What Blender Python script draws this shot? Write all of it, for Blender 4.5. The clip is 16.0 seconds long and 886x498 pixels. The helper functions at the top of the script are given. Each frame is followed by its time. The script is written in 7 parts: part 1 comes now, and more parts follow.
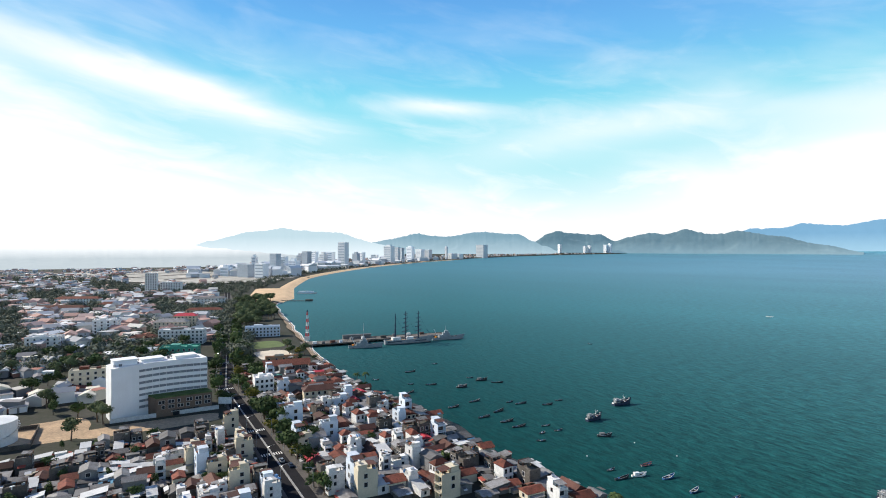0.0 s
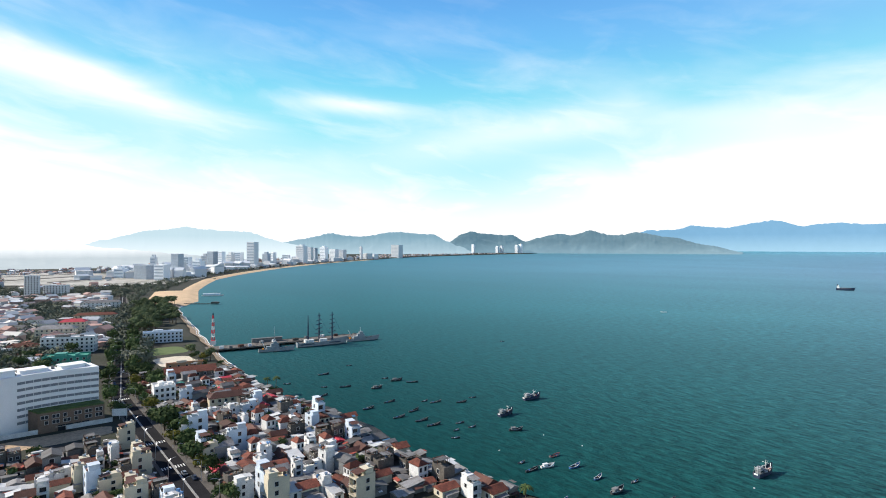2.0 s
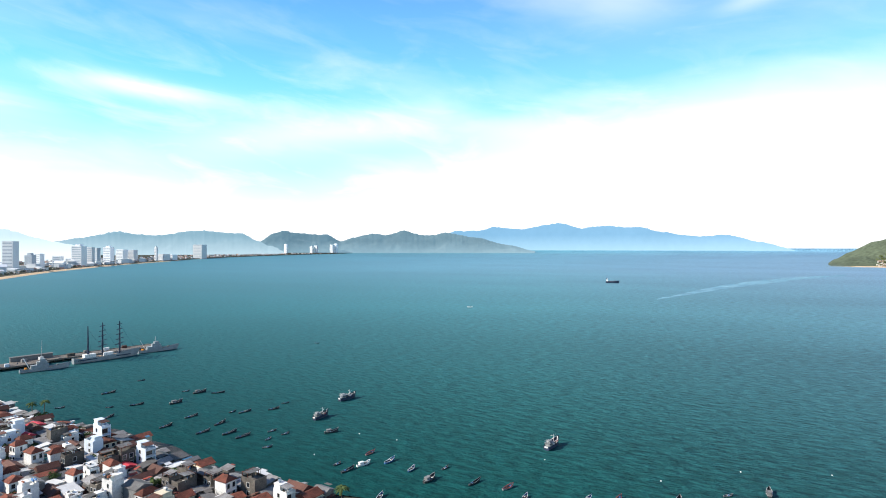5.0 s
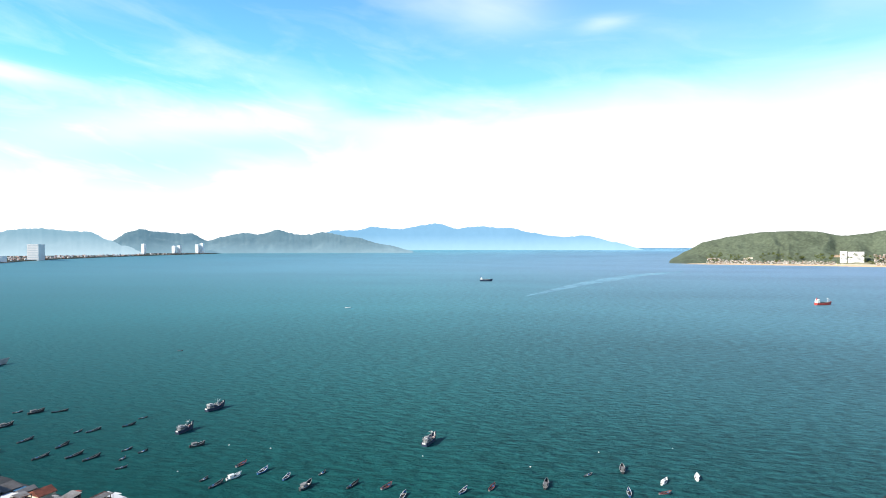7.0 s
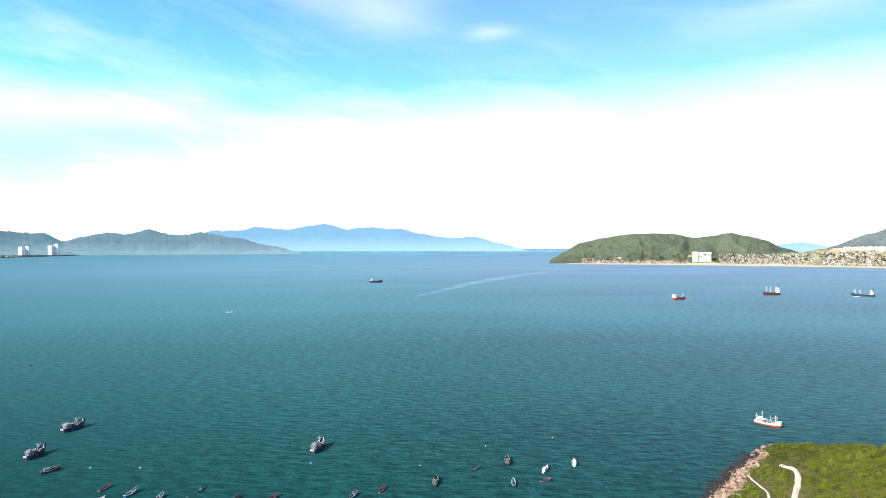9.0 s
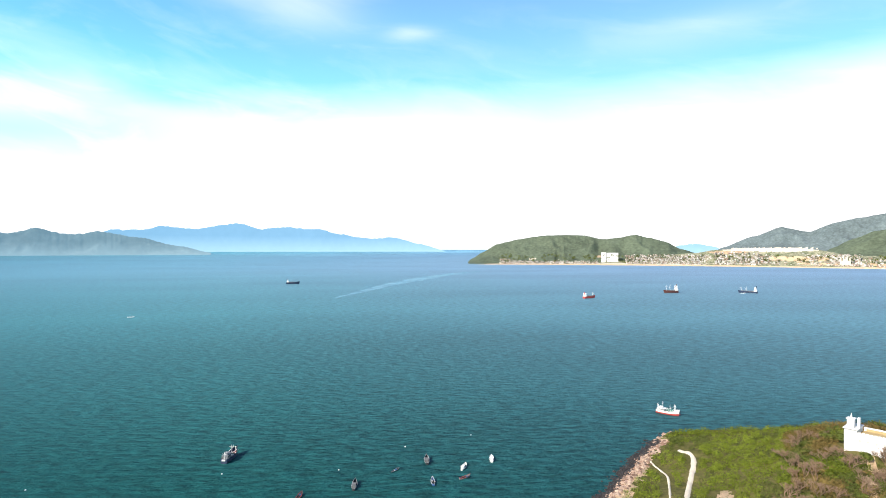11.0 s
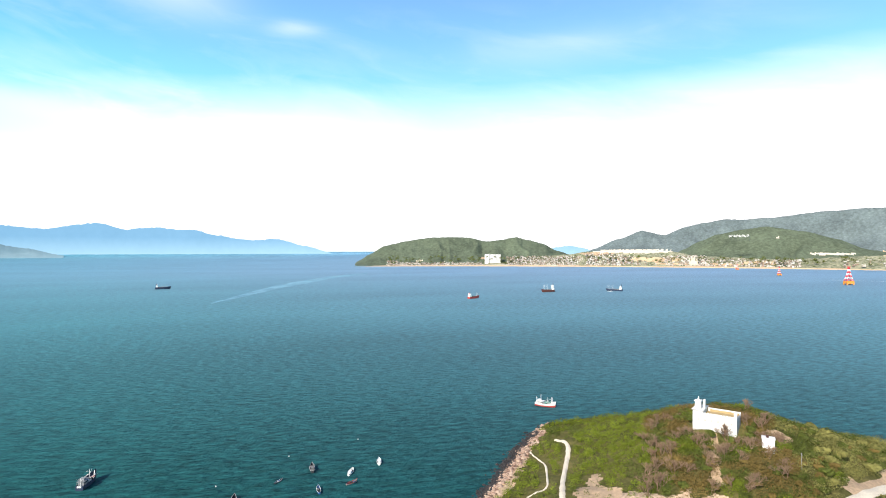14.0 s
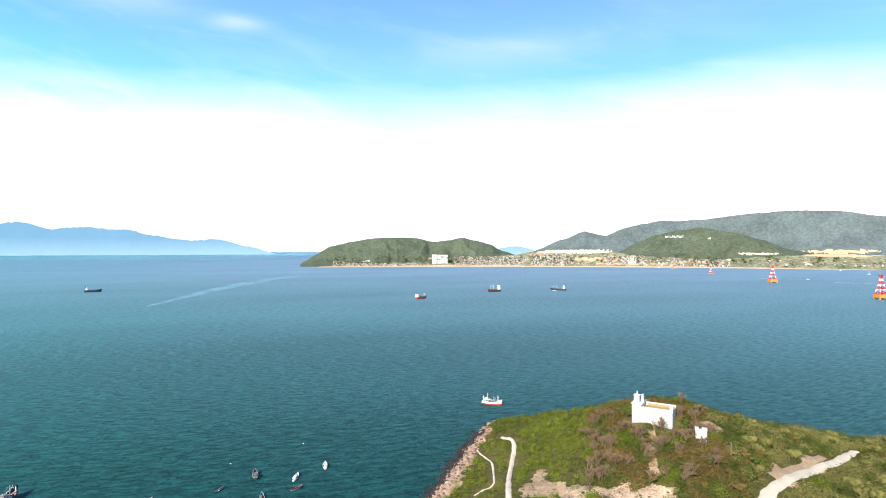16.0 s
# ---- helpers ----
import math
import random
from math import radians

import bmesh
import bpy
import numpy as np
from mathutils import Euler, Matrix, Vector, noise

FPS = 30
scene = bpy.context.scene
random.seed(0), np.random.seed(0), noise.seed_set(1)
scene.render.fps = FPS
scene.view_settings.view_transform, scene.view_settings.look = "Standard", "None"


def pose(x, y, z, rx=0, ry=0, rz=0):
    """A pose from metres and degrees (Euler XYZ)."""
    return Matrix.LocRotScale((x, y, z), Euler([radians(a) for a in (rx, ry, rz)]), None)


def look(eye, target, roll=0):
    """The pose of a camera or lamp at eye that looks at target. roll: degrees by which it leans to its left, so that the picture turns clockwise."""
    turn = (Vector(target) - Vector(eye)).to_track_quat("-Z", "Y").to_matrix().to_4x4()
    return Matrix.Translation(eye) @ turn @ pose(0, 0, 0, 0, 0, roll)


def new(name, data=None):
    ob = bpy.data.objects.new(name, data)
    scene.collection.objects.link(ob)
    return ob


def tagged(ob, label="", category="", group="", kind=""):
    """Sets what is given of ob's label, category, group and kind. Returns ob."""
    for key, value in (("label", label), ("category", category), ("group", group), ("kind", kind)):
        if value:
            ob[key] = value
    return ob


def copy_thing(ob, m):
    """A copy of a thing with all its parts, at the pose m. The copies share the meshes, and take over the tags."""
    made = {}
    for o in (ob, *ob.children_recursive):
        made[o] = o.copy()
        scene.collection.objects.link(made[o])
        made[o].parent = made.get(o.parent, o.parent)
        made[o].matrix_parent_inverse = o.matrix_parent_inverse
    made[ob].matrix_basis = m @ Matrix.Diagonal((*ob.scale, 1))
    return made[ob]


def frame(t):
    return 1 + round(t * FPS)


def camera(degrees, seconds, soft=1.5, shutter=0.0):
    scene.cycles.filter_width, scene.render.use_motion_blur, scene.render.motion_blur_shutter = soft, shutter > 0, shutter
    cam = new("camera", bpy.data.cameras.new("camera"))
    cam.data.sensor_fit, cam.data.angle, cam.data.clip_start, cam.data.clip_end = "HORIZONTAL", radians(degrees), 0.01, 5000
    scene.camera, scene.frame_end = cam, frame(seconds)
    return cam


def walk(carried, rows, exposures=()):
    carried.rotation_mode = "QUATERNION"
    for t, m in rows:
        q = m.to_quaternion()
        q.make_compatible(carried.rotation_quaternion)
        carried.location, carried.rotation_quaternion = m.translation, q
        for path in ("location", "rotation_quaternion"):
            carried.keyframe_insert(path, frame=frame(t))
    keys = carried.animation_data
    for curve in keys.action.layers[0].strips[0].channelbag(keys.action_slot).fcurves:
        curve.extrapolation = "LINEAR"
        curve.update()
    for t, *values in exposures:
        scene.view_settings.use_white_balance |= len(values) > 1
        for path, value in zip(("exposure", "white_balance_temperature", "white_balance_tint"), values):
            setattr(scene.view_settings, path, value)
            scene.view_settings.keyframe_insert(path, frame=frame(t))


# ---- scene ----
# Aerial pan over a bay: a city shore, moored boats, an island resort and a scrub headland.
EYE = 100.0
TURNS = (
    (0, -0.00, -0.20, -0.04),
    (0.5, -1.89, -0.18, -0.12),
    (1, -3.96, -0.17, -0.14),
    (1.5, -6.36, -0.20, -0.12),
    (2, -8.84, -0.18, -0.11),
    (2.5, -11.79, -0.20, -0.12),
    (3, -14.64, -0.20, -0.14),
    (3.5, -17.82, -0.18, -0.22),
    (4, -20.84, -0.15, -0.20),
    (4.5, -24.48, -0.16, -0.09),
    (7, -40.62, -0.21, 0.02),
    (7.5, -44.10, -0.18, 0.05),
    (8, -46.98, -0.17, 0.04),
    (8.5, -49.71, -0.14, 0.05),
    (9, -52.07, -0.11, 0.05),
    (11.5, -62.66, -0.01, -0.02),
    (12, -65.01, 0.03, 0.03),
    (12.5, -67.21, 0.06, 0.09),
    (13, -69.18, 0.08, 0.01),
    (13.5, -70.56, 0.16, 0.08),
    (14, -72.16, 0.16, 0.04),
    (14.5, -73.17, 0.20, 0.09),
    (15, -74.07, 0.23, 0.14),
    (15.5, -75.39, 0.23, 0.18),
    (16, -77.65, 0.20, 0.10),
)
cam = camera(77.85, 16.0, soft=1.0)
walk(cam, [(t, pose(0, 0, EYE, 90 + pitch, roll, yaw)) for t, yaw, pitch, roll in TURNS],
     [(0.0, 0.36), (3.5, 0.52), (7.0, 0.74), (12.0, 0.75), (14.5, 0.65), (16.0, 0.65)])

# ---- world and sun ----
SUN_AZ, SUN_EL = -72.0, 34.0
world = bpy.data.worlds.new("world")
scene.world = world
world.use_nodes = True
wt = world.node_tree
wt.nodes.clear()


def wnode(kind, operation="", use_clamp=False, data_type="", noise_dimensions=""):
    n = wt.nodes.new(kind)
    if operation:
        n.operation = operation
    if use_clamp:
        n.use_clamp = True
    if data_type:
        n.data_type = data_type
    if noise_dimensions:
        n.noise_dimensions = noise_dimensions
    return n


def wmath(op, a, b=None, c=None, clamp=False):
    n = wnode("ShaderNodeMath", operation=op, use_clamp=clamp)
    for i, v in enumerate((a, b, c)):
        if v is None:
            continue
        if isinstance(v, (int, float)):
            n.inputs[i].default_value = v
        else:
            wt.links.new(v, n.inputs[i])
    return n.outputs[0]


def wramp(fac, stops, smooth=True):
    n = wnode("ShaderNodeValToRGB")
    n.color_ramp.interpolation = "B_SPLINE" if smooth else "LINEAR"
    while len(n.color_ramp.elements) < len(stops):
        n.color_ramp.elements.new(0.5)
    for e, (p, c) in zip(n.color_ramp.elements, stops):
        e.position = p
        e.color = (c, c, c, 1) if isinstance(c, (int, float)) else (*c, 1)
    wt.links.new(fac, n.inputs[0])
    return n.outputs[0]


def wmix(fac, a, b):
    n = wnode("ShaderNodeMix", data_type="RGBA")
    for sock, v in ((n.inputs[0], fac), (n.inputs[6], a), (n.inputs[7], b)):
        if isinstance(v, (int, float)):
            sock.default_value = v
        elif isinstance(v, tuple):
            sock.default_value = (*v, 1)
        else:
            wt.links.new(v, sock)
    return n.outputs[2]


sky = wnode("ShaderNodeTexSky")
sky.sky_type, sky.sun_disc, sky.sun_elevation, sky.sun_rotation = "NISHITA", False, radians(SUN_EL), radians(SUN_AZ)
coord = wnode("ShaderNodeTexCoord")
split = wnode("ShaderNodeSeparateXYZ")
wt.links.new(coord.outputs["Generated"], split.inputs[0])
DX, DY, DZ = split.outputs
elev = wmath("MULTIPLY", wmath("ARCSINE", DZ), 57.2958)
azim = wmath("MULTIPLY", wmath("ARCTAN2", DX, DY), 57.2958)
# clouds drift in long flat streaks: noise in azimuth and elevation, wider than high
lay = wnode("ShaderNodeCombineXYZ")
wt.links.new(wmath("MULTIPLY", azim, 0.035), lay.inputs[0])
wt.links.new(wmath("ADD", wmath("MULTIPLY", elev, 0.13), wmath("MULTIPLY", azim, 0.018)), lay.inputs[1])


def wnoise(scale, detail, rough, seed, distort=0.0):
    n = wnode("ShaderNodeTexNoise", noise_dimensions="4D")
    n.inputs["W"].default_value = seed
    n.inputs["Scale"].default_value = scale
    n.inputs["Detail"].default_value = detail
    n.inputs["Roughness"].default_value = rough
    n.inputs["Distortion"].default_value = distort
    wt.links.new(lay.outputs[0], n.inputs["Vector"])
    return n.outputs[0]


big = wnoise(0.9, 3, 0.45, 3.0, 0.2)
fine = wnoise(1.7, 6, 0.50, 8.0, 0.5)
thread = wnoise(2.6, 8, 0.58, 15.0, 0.9)
# height of the bright cloud bank over the horizon, by azimuth
span = wmath("DIVIDE", wmath("ADD", azim, 60.0), 200.0, clamp=True)
bank = wmath("MULTIPLY", wramp(span, [(0.0, 0.28), (0.06, 0.50), (0.11, 0.47), (0.17, 0.30), (0.26, 0.20), (0.36, 0.20), (0.44, 0.30),
                                      (0.5, 0.41), (0.6, 0.47), (0.68, 0.45), (0.76, 0.45), (0.86, 0.50), (0.92, 0.4), (1.0, 0.28)]), 30.0)
# ragged in the north, smooth and flat towards the east
ragged = wramp(span, [(0.0, 1.0), (0.45, 1.0), (0.62, 0.4), (1.0, 0.35)])
rough = wmath("ADD", wmath("MULTIPLY", wmath("SUBTRACT", big, 0.5), 6.0), wmath("MULTIPLY", wmath("SUBTRACT", fine, 0.5), 5.0))
edge = wmath("ADD", bank, wmath("MULTIPLY", rough, ragged))
cover = wmath("DIVIDE", wmath("SUBTRACT", wmath("ADD", edge, 3.5), elev), 8.0, clamp=True)
cover = wmath("SMOOTH_MIN", cover, 1.0, 0.1)


def streak(az0, el0, slope, width, reach, gain):
    """A long thin cloud through (az0, el0) that rises by slope degrees a degree."""
    off = wmath("SUBTRACT", azim, az0)
    mid = wmath("ADD", wmath("MULTIPLY", off, slope), el0)
    mid = wmath("ADD", mid, wmath("MULTIPLY", wmath("SUBTRACT", fine, 0.5), 3.0))
    a = wmath("DIVIDE", wmath("SUBTRACT", elev, mid), width)
    b = wmath("DIVIDE", off, reach)
    s = wmath("ADD", wmath("MULTIPLY", a, a), wmath("MULTIPLY", b, b))
    return wmath("MULTIPLY", wmath("EXPONENT", wmath("MULTIPLY", s, -1.0)), gain)


streaks = streak(-28, 15.0, -0.20, 1.6, 16, 1.0)
for row in ((-1, 14.3, -0.03, 0.9, 6, 0.7), (12, 11.0, 0.12, 2.0, 14, 0.5), (28, 12.5, -0.02, 1.6, 20, 0.3), (45, 23.5, -0.1, 2.2, 6, 0.32),
            (57, 21.5, 0.0, 0.8, 2.5, 0.28), (84, 20.0, 0.05, 1.6, 9, 0.15)):
    streaks = wmath("ADD", streaks, streak(*row))
wisps = wmath("MULTIPLY", wmath("MULTIPLY", wmath("SUBTRACT", fine, 0.47, clamp=True), 0.8, clamp=True), ragged)
# fine torn threads, denser near the bank
torn = wmath("MULTIPLY", wmath("SUBTRACT", thread, 0.50, clamp=True), wmath("MULTIPLY", wmath("SUBTRACT", 27.0, elev, clamp=False), 0.13), clamp=True)
wisps = wmath("ADD", wisps, wmath("MULTIPLY", torn, wmath("ADD", wmath("MULTIPLY", ragged, 0.5), 0.12)))
veil = wramp(span, [(0.0, 0.0), (0.4, 0.0), (0.6, 0.10), (1.0, 0.10)])
wisps = wmath("ADD", wisps, veil)
cover = wmath("ADD", wmath("ADD", cover, streaks), wisps, clamp=True)
height = wmath("DIVIDE", elev, 60.0, clamp=True)
clear = wramp(height, [(0.0, (0.62, 0.95, 1.06)), (0.12, (0.34, 0.92, 1.08)), (0.24, (0.25, 0.84, 1.08)), (0.32, (0.16, 0.58, 1.02)),
                       (0.42, (0.12, 0.42, 0.94)), (0.6, (0.03, 0.13, 0.48)), (1.0, (0.015, 0.06, 0.25))])
scaled = wnode("ShaderNodeVectorMath", operation="SCALE")
wt.links.new(sky.outputs[0], scaled.inputs[0])
scaled.inputs[3].default_value = 0.10
base = wmix(0.88, scaled.outputs[0], clear)
bright = wmix(cover, base, (1.12, 1.13, 1.14))
# beneath the horizon: far water
under = wmath("MULTIPLY", wmath("ADD", elev, 0.3), -2.0, clamp=True)
final = wmix(under, bright, (0.10, 0.22, 0.32))
back = wnode("ShaderNodeBackground")
back.inputs[1].default_value = 0.76
wt.links.new(final, back.inputs[0])
wt.links.new(back.outputs[0], wnode("ShaderNodeOutputWorld").inputs[0])

sun = new("sun", bpy.data.lights.new("sun", "SUN"))
sun.data.energy, sun.data.angle, sun.data.color = 5.0, radians(0.6), (1.0, 0.93, 0.82)
SA, SE = radians(SUN_AZ), radians(SUN_EL)
TO_SUN = Vector((math.sin(SA) * math.cos(SE), math.cos(SA) * math.cos(SE), math.sin(SE)))
sun.matrix_world = look(TO_SUN * 300, (0, 0, 0))


# ---- materials ----
def mat(name, colour, rough=0.8, vary=0.25, scale=0.5, fine=6.0, bump=0.1, metal=0.0, tint=None, random_tint=0.0, spec=0.22):
    """A surface with broad stains and fine grain; scale and fine are noise scales per metre."""
    m = bpy.data.materials.new(name)
    m.use_nodes = True
    nt = m.node_tree
    b = nt.nodes["Principled BSDF"]
    tc = nt.nodes.new("ShaderNodeNewGeometry")
    n1, n2 = nt.nodes.new("ShaderNodeTexNoise"), nt.nodes.new("ShaderNodeTexNoise")
    for n, s, d in ((n1, scale, 4), (n2, fine, 3)):
        n.inputs["Scale"].default_value = s
        n.inputs["Detail"].default_value = d
        n.inputs["Roughness"].default_value = 0.6
        nt.links.new(tc.outputs["Position"], n.inputs["Vector"])
    add = nt.nodes.new("ShaderNodeMath")
    add.operation = "ADD"
    nt.links.new(n1.outputs[0], add.inputs[0])
    nt.links.new(n2.outputs[0], add.inputs[1])
    ramp = nt.nodes.new("ShaderNodeMapRange")
    ramp.inputs[1].default_value, ramp.inputs[2].default_value = 0.7, 1.3
    nt.links.new(add.outputs[0], ramp.inputs[0])
    mix = nt.nodes.new("ShaderNodeMix")
    mix.data_type = "RGBA"
    dark = tuple(c * (1 - vary) for c in (tint or colour))
    lite = tuple(min(1, c * (1 + vary * 0.6)) for c in colour)
    mix.inputs[6].default_value, mix.inputs[7].default_value = (*dark, 1), (*lite, 1)
    nt.links.new(ramp.outputs[0], mix.inputs[0])
    out = mix.outputs[2]
    if random_tint:
        info = nt.nodes.new("ShaderNodeObjectInfo")
        hsv = nt.nodes.new("ShaderNodeHueSaturation")
        rr = nt.nodes.new("ShaderNodeMapRange")
        rr.inputs[3].default_value, rr.inputs[4].default_value = 1 - random_tint, 1 + random_tint * 0.6
        nt.links.new(info.outputs["Random"], rr.inputs[0])
        nt.links.new(rr.outputs[0], hsv.inputs["Value"])
        nt.links.new(out, hsv.inputs["Color"])
        out = hsv.outputs[0]
    nt.links.new(out, b.inputs["Base Color"])
    b.inputs["Roughness"].default_value = rough
    b.inputs["Metallic"].default_value = metal
    b.inputs["Specular IOR Level"].default_value = spec
    if bump:
        bp = nt.nodes.new("ShaderNodeBump")
        bp.inputs["Strength"].default_value = bump
        bp.inputs["Distance"].default_value = 0.3
        nt.links.new(n2.outputs[0], bp.inputs["Height"])
        nt.links.new(bp.outputs[0], b.inputs["Normal"])
    return m


def water_mat():
    m = bpy.data.materials.new("sea_water")
    m.use_nodes = True
    nt = m.node_tree
    nt.nodes.clear()
    geo = nt.nodes.new("ShaderNodeNewGeometry")

    def noise_at(sx, sy, scale, detail, rz):
        mp = nt.nodes.new("ShaderNodeMapping")
        mp.vector_type = "TEXTURE"
        mp.inputs["Rotation"].default_value = (0, 0, rz)
        mp.inputs["Scale"].default_value = (1 / sx, 1 / sy, 5.0)
        nt.links.new(geo.outputs["Position"], mp.inputs["Vector"])
        n = nt.nodes.new("ShaderNodeTexNoise")
        n.inputs["Scale"].default_value = scale
        n.inputs["Detail"].default_value = detail
        n.inputs["Roughness"].default_value = 0.55
        nt.links.new(mp.outputs[0], n.inputs["Vector"])
        return n.outputs[0]

    swell = noise_at(1.0, 0.40, 0.26, 4, radians(38))
    chop = noise_at(1.0, 0.40, 0.6, 3, radians(62))
    drift = noise_at(1.0, 0.35, 0.004, 4, radians(40))
    add = nt.nodes.new("ShaderNodeMath")
    add.operation = "MULTIPLY_ADD"
    nt.links.new(chop, add.inputs[0])
    add.inputs[1].default_value = 0.5
    nt.links.new(swell, add.inputs[2])
    bump = nt.nodes.new("ShaderNodeBump")
    bump.inputs["Strength"].default_value = 1.0
    bump.inputs["Distance"].default_value = 3.0
    nt.links.new(add.outputs[0], bump.inputs["Height"])
    # green near the town, blue in the bay, distance haze greyed into the colour
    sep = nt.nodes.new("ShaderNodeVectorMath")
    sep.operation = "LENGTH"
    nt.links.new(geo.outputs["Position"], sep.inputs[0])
    farness = nt.nodes.new("ShaderNodeMapRange")
    farness.inputs[1].default_value, farness.inputs[2].default_value = 200.0, 2600.0
    nt.links.new(sep.outputs["Value"], farness.inputs[0])
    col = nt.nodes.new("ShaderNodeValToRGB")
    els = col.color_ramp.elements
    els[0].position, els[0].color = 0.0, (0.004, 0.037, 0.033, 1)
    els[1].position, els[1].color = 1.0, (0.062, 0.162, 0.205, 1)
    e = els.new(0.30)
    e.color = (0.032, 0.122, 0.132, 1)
    nt.links.new(farness.outputs[0], col.inputs[0])
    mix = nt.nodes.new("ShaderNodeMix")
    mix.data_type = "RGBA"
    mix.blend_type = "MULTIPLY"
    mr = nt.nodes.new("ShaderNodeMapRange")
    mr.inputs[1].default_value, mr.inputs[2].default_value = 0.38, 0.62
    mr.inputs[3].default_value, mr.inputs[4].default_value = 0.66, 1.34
    # broad wind drifts and finer ripple, their light and dark put into the colour
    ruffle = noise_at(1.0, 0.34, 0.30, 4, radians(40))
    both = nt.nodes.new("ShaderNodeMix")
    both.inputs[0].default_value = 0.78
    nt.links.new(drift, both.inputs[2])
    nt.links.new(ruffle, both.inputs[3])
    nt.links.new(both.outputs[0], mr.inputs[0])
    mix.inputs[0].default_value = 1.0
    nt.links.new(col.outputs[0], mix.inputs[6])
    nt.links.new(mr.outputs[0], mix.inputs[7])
    # colour gain by bearing from the origin, paler towards the east
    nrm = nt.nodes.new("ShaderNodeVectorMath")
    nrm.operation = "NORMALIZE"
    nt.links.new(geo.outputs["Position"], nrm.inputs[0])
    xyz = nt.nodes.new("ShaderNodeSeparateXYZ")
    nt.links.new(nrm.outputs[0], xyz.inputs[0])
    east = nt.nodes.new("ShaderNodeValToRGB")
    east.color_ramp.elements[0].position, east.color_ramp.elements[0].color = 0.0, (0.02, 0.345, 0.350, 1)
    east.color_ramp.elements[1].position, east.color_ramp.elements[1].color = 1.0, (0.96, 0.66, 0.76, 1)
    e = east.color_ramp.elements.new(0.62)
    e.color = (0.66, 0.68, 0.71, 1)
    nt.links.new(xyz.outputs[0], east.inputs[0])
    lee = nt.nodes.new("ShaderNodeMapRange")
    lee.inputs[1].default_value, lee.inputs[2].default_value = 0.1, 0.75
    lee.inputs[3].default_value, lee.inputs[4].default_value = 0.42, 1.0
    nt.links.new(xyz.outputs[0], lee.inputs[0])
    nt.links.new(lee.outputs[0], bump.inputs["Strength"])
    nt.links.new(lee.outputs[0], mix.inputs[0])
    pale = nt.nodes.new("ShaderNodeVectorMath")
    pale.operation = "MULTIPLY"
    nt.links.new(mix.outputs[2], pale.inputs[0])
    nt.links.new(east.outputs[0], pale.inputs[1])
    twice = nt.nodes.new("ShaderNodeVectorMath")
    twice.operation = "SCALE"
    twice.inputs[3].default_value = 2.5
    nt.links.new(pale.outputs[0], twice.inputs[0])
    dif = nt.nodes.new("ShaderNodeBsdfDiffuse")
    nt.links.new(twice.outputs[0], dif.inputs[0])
    nt.links.new(bump.outputs[0], dif.inputs["Normal"])
    glo = nt.nodes.new("ShaderNodeBsdfGlossy")
    glo.inputs["Roughness"].default_value = 0.46
    calm = nt.nodes.new("ShaderNodeBump")
    calm.inputs["Strength"].default_value = 0.8
    calm.inputs["Distance"].default_value = 1.5
    nt.links.new(add.outputs[0], calm.inputs["Height"])
    nt.links.new(calm.outputs[0], glo.inputs["Normal"])
    fr = nt.nodes.new("ShaderNodeFresnel")
    fr.inputs[0].default_value = 1.33
    steep = nt.nodes.new("ShaderNodeMath")
    steep.operation = "POWER"
    steep.inputs[1].default_value = 1.2
    nt.links.new(fr.outputs[0], steep.inputs[0])
    lim = nt.nodes.new("ShaderNodeMath")
    lim.operation = "MULTIPLY"
    lim.inputs[1].default_value = 0.33
    nt.links.new(steep.outputs[0], lim.inputs[0])
    ms = nt.nodes.new("ShaderNodeMixShader")
    nt.links.new(lim.outputs[0], ms.inputs[0])
    nt.links.new(dif.outputs[0], ms.inputs[1])
    nt.links.new(glo.outputs[0], ms.inputs[2])
    nt.links.new(ms.outputs[0], nt.nodes.new("ShaderNodeOutputMaterial").inputs[0])
    return m


WATER = water_mat()
M_TOWN = mat("town_ground", (0.042, 0.038, 0.032), 0.95, 0.45, 0.03, 0.4, 0.2, tint=(0.045, 0.056, 0.028))
M_ASPHALT = mat("asphalt", (0.024, 0.024, 0.027), 0.95, 0.4, 0.1, 3.0, spec=0.05)
M_PAVE = mat("paving", (0.125, 0.115, 0.105), 0.9, 0.35, 0.2, 3.0, spec=0.08)
M_KERB = mat("kerb_concrete", (0.30, 0.30, 0.29), 0.9, 0.3, 0.3, 2.0)
M_PAINT = mat("road_paint", (0.75, 0.75, 0.72), 0.7, 0.2)
M_SAND = mat("beach_sand", (0.62, 0.44, 0.27), 0.95, 0.22, 0.04, 1.0, 0.2)
M_EARTH = mat("bare_earth", (0.46, 0.32, 0.20), 0.95, 0.35, 0.06, 0.8, 0.3, tint=(0.38, 0.28, 0.18))
# dry earth of the airfield, paled with distance haze in the colour
M_DRY = mat("dry_field", (0.46, 0.43, 0.39), 0.95, 0.3, 0.008, 0.05, 0.1, tint=(0.32, 0.31, 0.25))
M_FOAM = mat("surf", (0.80, 0.82, 0.80), 0.8, 0.25, 0.1, 1.0)
M_CHALK = mat("pale_track", (0.64, 0.56, 0.44), 0.95, 0.2, 0.2, 2.0, 0.2)
M_PINKROCK = mat("pinkish_rock", (0.56, 0.41, 0.29), 0.92, 0.45, 0.15, 1.2, 0.6, tint=(0.40, 0.28, 0.19))
M_ROCK = mat("shore_rock", (0.36, 0.25, 0.19), 0.9, 0.5, 0.4, 2.0, 0.5, random_tint=0.4)
M_WETROCK = mat("wet_rock", (0.034, 0.030, 0.028), 0.6, 0.5, 0.4, 2.0, 0.5)
